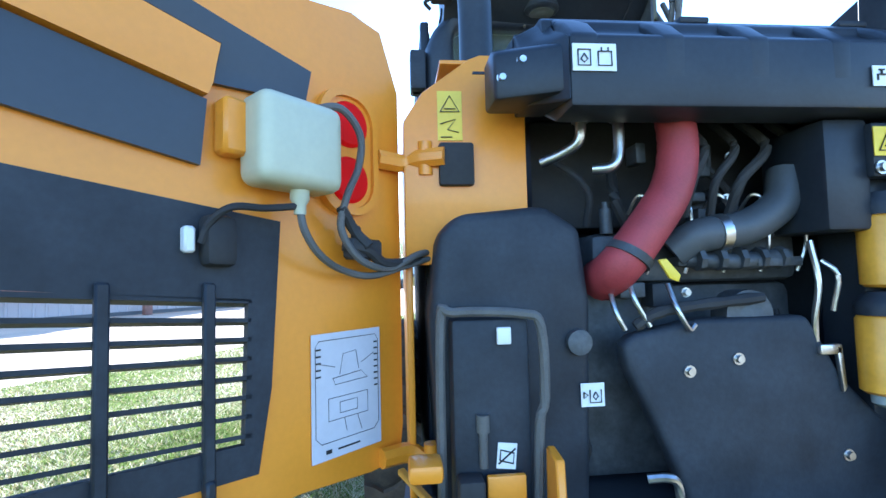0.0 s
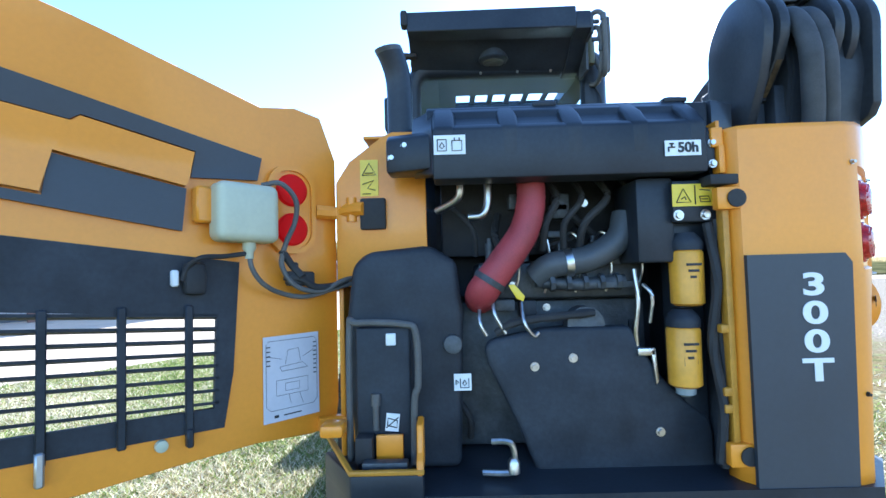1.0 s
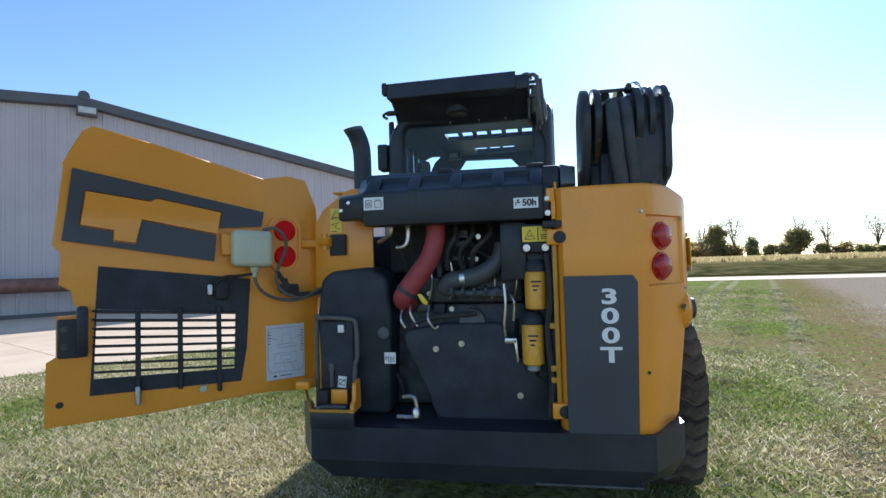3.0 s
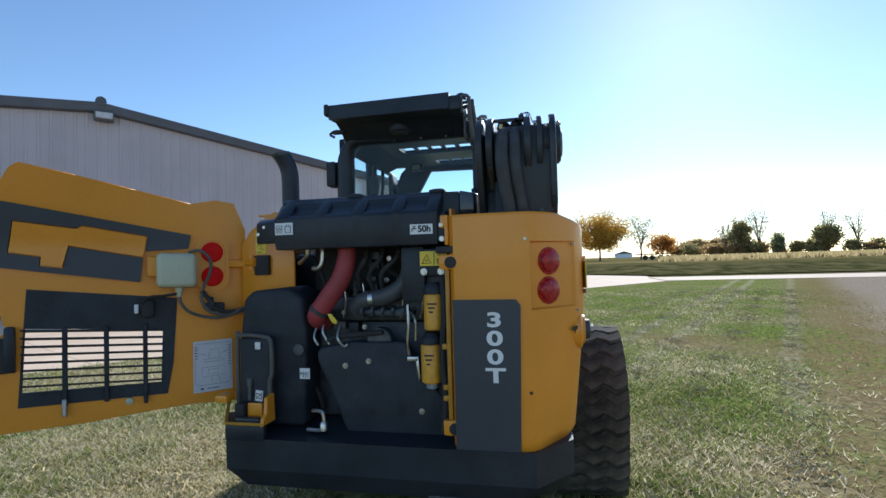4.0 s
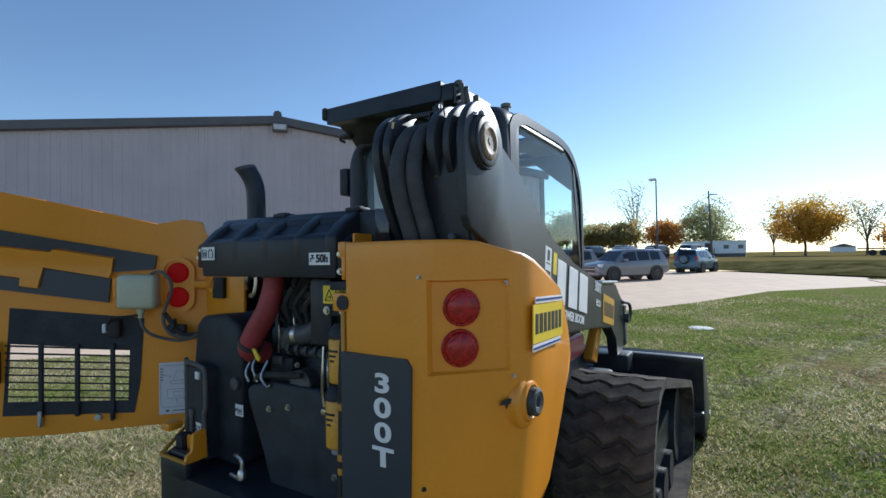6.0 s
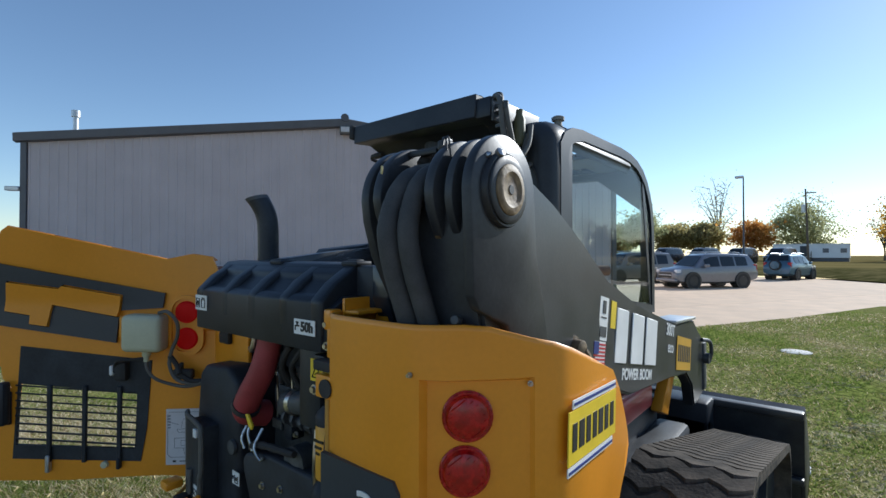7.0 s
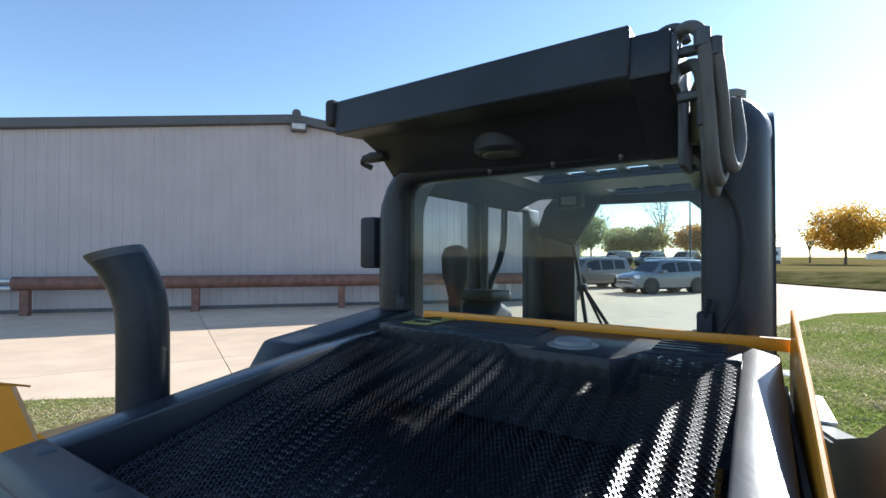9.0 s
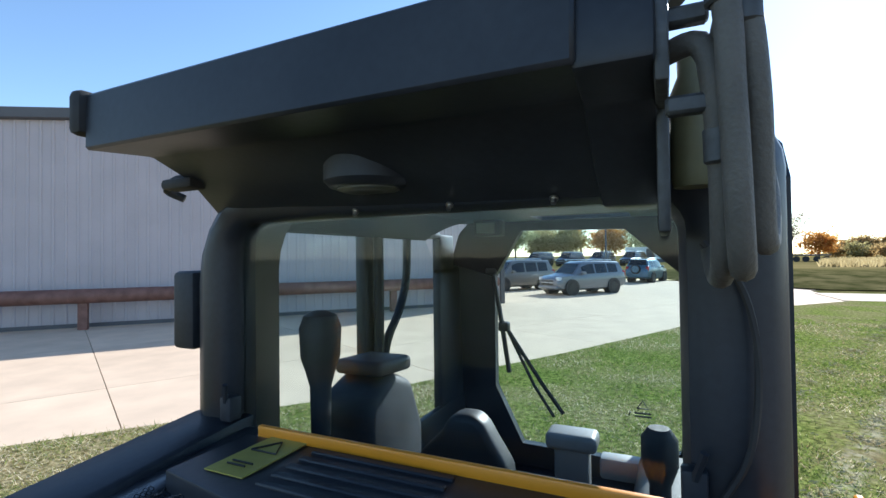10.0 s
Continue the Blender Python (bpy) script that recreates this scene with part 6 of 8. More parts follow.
for pts in ([(0.180, 0.86, 2.175), (0.208, 0.82, 2.190), (0.234, 0.805, 2.165), (0.240, 0.81, 2.08), (0.246, 0.83, 1.975), (0.252, 0.87, 1.945), (0.256, 0.93, 1.99), (0.25, 0.98, 2.07)],
            [(0.235, 0.87, 2.10), (0.240, 0.83, 2.145), (0.250, 0.815, 2.150), (0.258, 0.825, 2.08), (0.264, 0.855, 1.99), (0.272, 0.885, 1.968), (0.280, 0.93, 2.02), (0.272, 0.965, 2.10)],
            [(0.190, 0.87, 2.14), (0.224, 0.84, 2.13), (0.234, 0.84, 2.05), (0.238, 0.87, 1.955), (0.240, 0.94, 1.935), (0.24, 1.02, 1.96)]):
    pts = [(x + 0.040, y, z) for x, y, z in pts]
    b = tube(B(), smooth_path(pts, 7), 0.0105, 10)
    hz = part("refrigerant_hose", b, HOSE_GREY, cond, "grey looping refrigerant hose")
    part("hose_ferrule", lathe(B(), pts[2], (0.02, 0.02, -1), [(-0.012, 0.010), (-0.010, 0.0125), (0.016, 0.0125), (0.018, 0.010)], 10), CAST, hz)

cab.matrix_basis = Matrix.Translation((0.048, -0.040, 0.008))
cond.matrix_basis = Matrix.Translation((0.012, -0.050, 0.006))

for k, (x, y, z, r_) in enumerate(((0.150, 0.815, 2.212, 0.016), (0.185, 0.82, 2.200, 0.011), (0.215, 0.825, 2.196, 0.013))):
    part("line_fitting", lathe(B(), (x, y, z), (0.25, 0, 1), [(-0.02, r_), (0.006, r_), (0.008, r_ * 0.75), (0.018, r_ * 0.75), (0.020, r_ * 0.5)], 12), CAST, cond)
part("line_elbow", tube(B(), smooth_path([(0.200, 0.825, 2.205), (0.222, 0.822, 2.222), (0.248, 0.818, 2.218), (0.258, 0.812, 2.190)], 6), 0.008, 8), CAST, cond)
# ---- boom ----
def head_profile(rear, top, r, foot, width):
    """Side outline of a tower plate: round head, straight back, foot down in the fender."""
    cy, cz = rear + r, top - r
    arc = [(cy + r * math.cos(a), cz + r * math.sin(a)) for a in (math.pi - k * math.pi / 28 for k in range(0, 29))]
    return [(rear + 0.075, foot), (rear + 0.012, cz - 0.20)] + arc + [(cy + r + 0.01, cz - 0.12), (rear + width, foot)]


def lug_profile(rear, top, r, curl):
    """Side outline of a boom lug: round head whose rear edge sweeps forward below."""
    cy, cz = rear + r, top - r
    arc = [(cy + r * math.cos(a), cz + r * math.sin(a)) for a in (math.pi - k * math.pi / 28 for k in range(0, 29))]
    low = [(rear + 0.30, cz - 0.30 * curl), (rear + 0.17, cz - 0.215 * curl), (rear + 0.085, cz - 0.145 * curl), (rear + 0.030, cz - 0.080 * curl), (rear + 0.006, cz - 0.030 * curl)]
    return low + arc + [(cy + r + 0.01, cz - 0.12 * curl)]


def worn_rim(outline, x0, x1, first, last):
    """Strip of bare rusted steel on a stretch of a lug's rim."""
    bm = bmesh.new()
    rows = []
    for y, z in outline[first:last]:
        rows.append([bm.verts.new((x, y - 0.0012, z - 0.0008)) for x in (x0, x1)])
    for a, c in zip(rows, rows[1:]):
        bm.faces.new((a[0], a[1], c[1], c[0]))
    bmesh.ops.solidify(bm, geom=bm.faces[:], thickness=0.0015)
    return bm


TOWER_PLATES = ((0.412, 0.438, -0.018, 1.850, 0.128, 1.5), (0.452, 0.478, -0.020, 1.851, 0.128, 0.95), (0.592, 0.618, -0.012, 1.850, 0.125, 1.0), (0.638, 0.660, -0.004, 1.850, 0.125, 0), (0.684, 0.708, -0.010, 1.850, 0.122, -1))
tower = None
for x0, x1, rear, top, r, curl in TOWER_PLATES:
    if curl > 0:
        outline_ = lug_profile(rear, top, r, curl)
    elif curl < 0:
        outline_ = [(rear + 0.165, 1.38), (rear + 0.130, 1.46), (rear + 0.030, 1.50)] + head_profile(rear, top, r, 1.15, 0.32)[1:-1] + [(rear + 0.32, 1.38)]
    if curl:
        b = prism(B(), outline_, "x", x0, x1, 0.005, 2)
    else:
        b = lathe(B(), (x0, rear + r, top - r), (1, 0, 0), [(0, r - 0.006), (0.002, r - 0.001), (0.005, r), (x1 - x0 - 0.005, r), (x1 - x0 - 0.002, r - 0.001), (x1 - x0, r - 0.006)], 48)
    ob = part("boom_tower" if tower is None else "tower_plate", b, BOOMP, loader if tower is None else tower, "black boom tower with draped hoses" if tower is None else "")
    tower = tower or ob
    if 0 < curl <= 1:
        part("worn_rim", worn_rim(outline_, x0 + 0.006, x1 - 0.006, 1, 4), RUST, tower, "rusty worn plate rim")
b = B()
box(b, (0.440, 0.09, 1.18), (0.684, 0.26, 1.60), 0.01)
box(b, (0.436, 0.075, 1.56), (0.505, 0.20, 1.800), 0.02)
box(b, (0.474, 0.05, 1.15), (0.592, 0.12, 1.60), 0.01)
box(b, (0.420, 0.13, 1.15), (0.460, 0.30, 1.66), 0.01)
part("tower_core", b, PLASTIC, tower)
# draped hoses
for k, (x, rr_, back) in enumerate(((0.516, 0.025, -0.026), (0.562, 0.022, -0.018))):
    b = B()
    tube(b, smooth_path([(x + 0.002, 0.30, 1.74), (x, 0.20, 1.776), (x, 0.10, 1.786 + 0.004 * k), (x - 0.002, 0.02, 1.757), (x - 0.004, back, 1.67), (x + 0.004, back + 0.005, 1.58), (x + 0.022, back + 0.04, 1.45), (x + 0.035, 0.10, 1.20)], 7), rr_, 12)
    part("hydraulic_hose", b, HOSE, tower, "thick black sleeved hydraulic hose")
b = B()
for k in range(2):
    tube(b, smooth_path([(0.505 + 0.05 * k, 0.085, 1.806), (0.508 + 0.05 * k, 0.105, 1.826), (0.515 + 0.05 * k, 0.15, 1.836), (0.530 + 0.05 * k, 0.22, 1.830), (0.55 + 0.05 * k, 0.28, 1.80)], 14), 0.015, 18, ribs=0.14)
part("ribbed_sleeve", b, RUBBER, tower)
part("cross_barrel", lathe(B(), (0.472, 0.125, 1.735), (1, 0, 0), [(0, 0.052), (0.030, 0.052), (0.033, 0.048), (0.034, 0.020)], 32), BOOMP, tower)


def weld_lump(p, r, seed):
    rk = random.Random(seed)
    bm = bmesh.new()
    bmesh.ops.create_icosphere(bm, subdivisions=2, radius=r)
    for v in bm.verts:
        v.co *= rk.uniform(0.75, 1.2)
        v.co.x *= 1.3
        v.co += Vector(p)
    return bm


for k, (p, r) in enumerate((((0.486, 0.085, 1.790), 0.0075), ((0.638, 0.055, 1.812), 0.010), ((0.672, 0.045, 1.793), 0.008), ((0.708, 0.045, 1.800), 0.007), ((0.478, 0.095, 1.778), 0.006))):
    part("weld_lump", weld_lump(p, r, k), STEEL, tower)
b = box(B(), (0.462, 0.072, 1.834), (0.592, 0.096, 1.842), 0.002)
box(b, (0.470, 0.066, 1.826), (0.560, 0.074, 1.838), 0.002)
part("hose_bracket", b, INK, tower, "black flat bracket across the hoses")
b = box(B(), (0.574, 0.052, 1.826), (0.594, 0.098, 1.848), 0.004)
box(b, (0.580, 0.060, 1.846), (0.588, 0.090, 1.856), 0.003)
for k in range(3):
    tube(b, smooth_path([(0.588, 0.060, 1.850), (0.600 + 0.006 * k, 0.045, 1.848), (0.606 + 0.010 * k, 0.034, 1.830 - 0.012 * k)], 4), 0.002, 5)
part("cable_tie", b, INK, tower)
part("tape_tag", box(B(), (-0.007, -0.0008, -0.0085), (0.007, 0.0008, 0.0085), 0.001, 1, Matrix.Translation((0.514, -0.050, 1.778)) @ Matrix.Rotation(radians(-28), 4, "Z") @ Matrix.Rotation(radians(18), 4, "Y")), TAPE, tower, "tan masking tape tag")
# pin boss
part("pin_boss", lathe(B(), (0.665, 0.098, 1.735), (1, 0, 0), [(0, 0.076), (0.052, 0.076), (0.056, 0.073)], 36), BOOMP, tower)
pin = part("pivot_pin", lathe(B(), (0.720, 0.098, 1.735), (1, 0, 0), [(0.004, 0.052), (0.009, 0.051), (0.012, 0.047), (0.013, 0.036), (0.009, 0.030), (0.009, 0.012)], 36), RUST, tower, "weathered steel pivot pin with rusty face")
part("pin_washer", lathe(B(), (0.720, 0.098, 1.735), (1, 0, 0), [(0, 0.069), (0.005, 0.0685), (0.0065, 0.066), (0.0065, 0.050)], 36), BOOMP, tower)
# bore is not cut; a black disc paints its dark inside
part("pin_bore", lathe(B(), (0.7295, 0.098, 1.735), (1, 0, 0), [(0, 0.010), (0.001, 0.009)], 12), INK, pin)
part("lock_bolt", lathe(B(), (0.716, 0.07, 1.802), (0.8, -0.2, 0.5), [(0, 0.010), (0.010, 0.010), (0.012, 0.006)], 6), STEEL, tower)
part("hose_clip", lathe(B(), (0.645, 0.035, 1.475), (0.2, -1, 0.2), [(0, 0.010), (0.018, 0.009), (0.02, 0.004)], 10), CAST, tower)
# arm: a deep box beam running forward and down beside the cab
arm_side = [(0.02, 1.62), (0.04, 1.80), (0.17, 1.83), (0.30, 1.785), (0.44, 1.745), (0.68, 1.655), (1.00, 1.515), (1.40, 1.385), (2.05, 1.235), (2.50, 1.215), (2.64, 1.13), (2.80, 1.06), (2.84, 0.98),
            (2.78, 0.70), (2.52, 0.68), (2.46, 0.82), (2.30, 0.92), (1.95, 0.97), (1.25, 1.04), (0.90, 1.15), (0.60, 1.22), (0.30, 1.20), (0.10, 1.20)]


def arm_mesh():
    bm = bmesh.new()
    def outer_x(y):
        return 0.700 - 0.105 * min(1, max(0, y) / 1.0) - 0.035 * min(1, max(0, (y - 1.0) / 1.8))
    outv = [bm.verts.new((outer_x(y), y, z)) for y, z in arm_side]
    inv = [bm.verts.new((min(outer_x(y) - 0.06, 0.50), y, z)) for y, z in arm_side]
    bm.faces.new(outv)
    bm.faces.new(inv[::-1])
    n = len(arm_side)
    for i in range(n):
        bm.faces.new((outv[i], outv[(i + 1) % n], inv[(i + 1) % n], inv[i]))
    bmesh.ops.recalc_face_normals(bm, faces=bm.faces)
    es = [e for e in bm.edges if e.calc_face_angle(0) > 0.9]
    bmesh.ops.bevel(bm, geom=es, offset=0.010, segments=2, affect="EDGES")
    bmesh.ops.triangulate(bm, faces=[f for f in bm.faces if len(f.verts) > 4])
    return bm


arm = part("boom_arm", arm_mesh(), BOOMP, loader, "dark grey boom arm with white lettering shapes")
b = B()
prism(b, [(2.03, 1.238), (2.50, 1.216), (2.50, 1.232), (2.03, 1.256)], "x", 0.43, 0.580, 0.004)
for yy in (2.12, 2.38):
    lathe(b, (0.55, yy, 1.238 - 0.05 * (yy - 2.03) + 0.012), (0, 0, 1), [(0, 0.012), (0.006, 0.012), (0.007, 0.006)], 8)
part("arm_cap", b, GALV, arm, "pale worn steel cap plate")
b = B()
box(b, (0.54, 2.78, 0.72), (0.572, 2.86, 1.03), 0.01)
tube(b, smooth_path([(0.57, 2.72, 1.06), (0.60, 2.80, 1.04), (0.605, 2.83, 0.97), (0.59, 2.82, 0.90)], 5), 0.012, 8)
lathe(b, (0.57, 2.80, 0.93), (1, 0, 0), [(0, 0.035), (0.03, 0.035), (0.032, 0.02)], 12)
part("coupler_bracket", b, CAST, arm)


def on_arm(y, z):
    x = 0.700 - 0.105 * min(1, max(0, y) / 1.0) - 0.035 * min(1, max(0, (y - 1.0) / 1.8))
    return frame_of((x + 0.001, y, z), (-0.02, 1, -0.20), (0, 0.20, 1))


m = on_arm(0.915, 1.385)
part("info_label", plate(B(), m, 0.085, 0.15, 0.0025), WHITE, arm, "white information label")
bars(m, [(0, 0.040, 0.030, 0.045), (0, 0.004, 0.05, 0.004), (0, -0.045, 0.062, 0.035)], CAST, arm)
m = on_arm(1.04, 1.385)
part("logo_tab", plate(B(), m, 0.055, 0.10, 0.0025), SIGNY, arm)
# maker's mark as plain blocks
m = on_arm(1.33, 1.255)
for k, cx in enumerate((-0.205, 0.005, 0.215)):
    b = B()
    plate(b, m, (0.14, 0.165, 0.18)[k], 0.205, 0.005, cx, 0, 0.0045)
    part("logo_block", b, WHITE, arm)
m = on_arm(1.34, 1.105)
words("POWER BOOM", 0.062, m @ Matrix.Translation((0, 0, 0.002)), WHITE, arm, "lettering", bold=0.0015, wide=1.02)
m = on_arm(1.90, 1.17)
words("300T", 0.085, m @ Matrix.Translation((0.0, 0.05, 0.002)), WHITE, arm, "lettering", bold=0.001)
words("eco", 0.085, m @ Matrix.Translation((0.02, -0.035, 0.002)), WHITE, arm, "lettering", bold=0.0005)
m = on_arm(2.22, 1.05)
part("dealer_sign", plate(B(), m, 0.36, 0.18, 0.003), mat("sign_amber", (0.62, 0.34, 0.025), 0.45, vary=0.08, scale=10), arm, "yellow dealer sign with dark bars")
bars(m, [(-0.14 + 0.047 * k, 0.0, 0.030, 0.09) for k in range(7)], INK, arm, "sign_bar")
m = on_arm(0.855, 1.275)
part("flag_decal", plate(B(), m, 0.115, 0.080, 0.0022), WHITE, arm, "small striped flag decal")
bars(m, [(0.0, -0.032 + 0.0125 * k, 0.115, 0.006) for k in range(6)], SIGNR, arm, "flag_stripe", 0.0024)
bars(m, [(-0.034, 0.018, 0.046, 0.042)], SIGNB, arm, "flag_corner", 0.0038)
# hose clip on the arm
b = B()
lathe(b, (0.632, 0.60, 1.338), (1, -0.15, 0), [(-0.02, 0.034), (0.006, 0.034), (0.008, 0.024), (0.034, 0.023), (0.037, 0.016)], 18)
tube(b, smooth_path([(0.662, 0.61, 1.33), (0.668, 0.625, 1.31), (0.664, 0.63, 1.28), (0.650, 0.62, 1.25)], 4), 0.012, 8)
part("hose_hook", b, RUST, arm)

# ---- tracks ----
def hull(circles, n=40):
    pts = [(cy + r * math.cos(2 * math.pi * k / n), cz + r * math.sin(2 * math.pi * k / n)) for cy, cz, r in circles for k in range(n)]
    pts = sorted(set((round(a, 4), round(b_, 4)) for a, b_ in pts))
    def half(p):
        out = []
        for q in p:
            while len(out) > 1 and (out[-1][0] - out[-2][0]) * (q[1] - out[-2][1]) - (out[-1][1] - out[-2][1]) * (q[0] - out[-2][0]) <= 0:
                out.pop()
            out.append(q)
        return out[:-1]
    return half(pts) + half(pts[::-1])


def along(path, step):
    path = path + [path[0]]
    out, left = [], 0.0
    for (y0, z0), (y1, z1) in zip(path, path[1:]):
        d = math.hypot(y1 - y0, z1 - z0)
        s = left
        while s < d:
            f_ = s / d
            out.append((y0 + (y1 - y0) * f_, z0 + (z1 - z0) * f_, math.atan2(z1 - z0, y1 - y0)))
            s += step
        left = s - d
    return out


CIRC = [(1.06, 0.56, 0.335), (1.03, 0.27, 0.245), (2.42, 0.30, 0.275)]
belt = hull(CIRC)
inner = hull([(y, z, r - 0.03) for y, z, r in CIRC])
lug_mesh = bpy.data.meshes.new("lug")
lb_ = bmesh.new()
W = 0.36
zig = [(-W / 2 + W * k / 12, 0.017 * (1, 0.3, -1, -0.3)[k % 4]) for k in range(13)]
top_ = [[lb_.verts.new((x, d + s * 0.031, 0.013)) for x, d in zig] for s in (-1, 1)]
bot_ = [[lb_.verts.new((x, d + s * 0.036, -0.002)) for x, d in zig] for s in (-1, 1)]
for k in range(12):
    lb_.faces.new((top_[0][k], top_[0][k + 1], top_[1][k + 1], top_[1][k]))
    for s in (0, 1):
        lb_.faces.new((bot_[s][k], bot_[s][k + 1], top_[s][k + 1], top_[s][k]))
for k in (0, 12):
    lb_.faces.new((bot_[0][k], bot_[1][k], top_[1][k], top_[0][k]))
bmesh.ops.recalc_face_normals(lb_, faces=lb_.faces)
lb_.to_mesh(lug_mesh)
lb_.free()
lug_mesh.materials.append(TRACKM)
for cx in (0.855, -0.655):
    b = bmesh.new()
    rings = []
    for pts in (belt, inner):
        for x in (cx - W / 2, cx + W / 2):
            rings.append([b.verts.new((x, y, z)) for y, z in pts])
    n = len(belt)
    for i in range(n):
        j = (i + 1) % n
        b.faces.new((rings[0][i], rings[1][i], rings[1][j], rings[0][j]))
    ni = len(inner)
    for i in range(ni):
        j = (i + 1) % ni
        b.faces.new((rings[2][i], rings[3][i], rings[3][j], rings[2][j]))
    for o_, i_ in ((0, 2), (1, 3)):
        m_ = min(n, ni)
        for i in range(n):
            j = (i + 1) % n
            a_, c_ = round(i * ni / n) % ni, round(j * ni / n) % ni
            vs = [rings[o_][i], rings[o_][j], rings[i_][c_]] + ([rings[i_][a_]] if a_ != c_ else [])
            b.faces.new(vs)
    bmesh.ops.recalc_face_normals(b, faces=b.faces)
    tr = part("track", b, TRACKM, loader, "dusty rubber crawler track")
    for y, z, a in along(belt, 0.086):
        ob = new("track_lug", lug_mesh)
        ob.parent = tr
        ob.matrix_basis = Matrix.Translation((cx, y, z)) @ Matrix.Rotation(a, 4, "X") @ Matrix.Rotation(math.pi, 4, "X")
    b = B()
    for y, z, r in CIRC:
        lathe(b, (cx - 0.10, y, z), (1, 0, 0), [(0, r - 0.05), (0.20, r - 0.05), (0.20, r - 0.12), (0.17, 0.04)], 24)
    for k in range(4):
        lathe(b, (cx - 0.10, 1.22 + 0.27 * k, 0.16), (1, 0, 0), [(0, 0.10), (0.20, 0.10), (0.20, 0.03)], 16)
    box(b, (cx - 0.07, 1.0, 0.25), (cx + 0.07, 2.4, 0.45), 0.02)
    part("track_frame", b, BLACK, loader)
# red cover and yellow guard inside the arm's arch
b = box(B(), (0.42, 1.10, 0.80), (0.485, 1.95, 0.935), 0.03, 3)
part("tool_cover", b, mat("red_cover", (0.36, 0.03, 0.04), 0.4), loader, "red cover behind the arm")
b = prism(B(), [(2.05, 0.75), (2.25, 0.95), (2.35, 0.93), (2.18, 0.70)], "x", 0.44, 0.50, 0.006)
part("track_guard", b, YELLOW, loader)

# ---- bucket ----
def bucket():
    bm = B()
    x0, x1 = -1.09, 1.09
    shellp = [(2.84, 0.63), (2.86, 0.30), (2.92, 0.10), (3.05, 0.02), (3.75, 0.005), (3.75, 0.025), (3.06, 0.045), (2.95, 0.12), (2.90, 0.30), (2.88, 0.60), (2.98, 0.655), (2.98, 0.67)]
    prism(bm, shellp, "x", x0, x1, 0.0)
    for x in (x0, x1 - 0.02):
        prism(bm, [(2.86, 0.66), (2.86, 0.30), (2.92, 0.08), (3.05, 0.01), (3.72, 0.0), (3.60, 0.20), (3.05, 0.64)], "x", x, x + 0.02, 0.003)
    box(bm, (x0, 2.82, 0.62), (x1, 2.90, 0.665), 0.01)
    box(bm, (x0, 2.80, 0.24), (x1, 2.86, 0.28), 0.01)
    return bm


bk = part("bucket", bucket(), BOOMP, loader, "wide black steel bucket resting on the grass")
part("cutting_edge", box(B(), (-1.095, 3.66, 0.004), (1.095, 3.80, 0.024), 0.004, 1), STEEL, bk)
b = B()
box(b, (0.36, 2.62, 0.30), (0.62, 2.83, 0.68), 0.02)
box(b, (-0.62, 2.62, 0.30), (-0.36, 2.83, 0.66), 0.02)
box(b, (-0.62, 2.62, 0.42), (0.62, 2.72, 0.58), 0.02)
part("quick_hitch", b, BLACK, bk)

# ---- yard vehicles ----
ALLOY = mat("alloy_rim", (0.62, 0.62, 0.62), 0.35, 0.25, vary=0.08, bump=0)

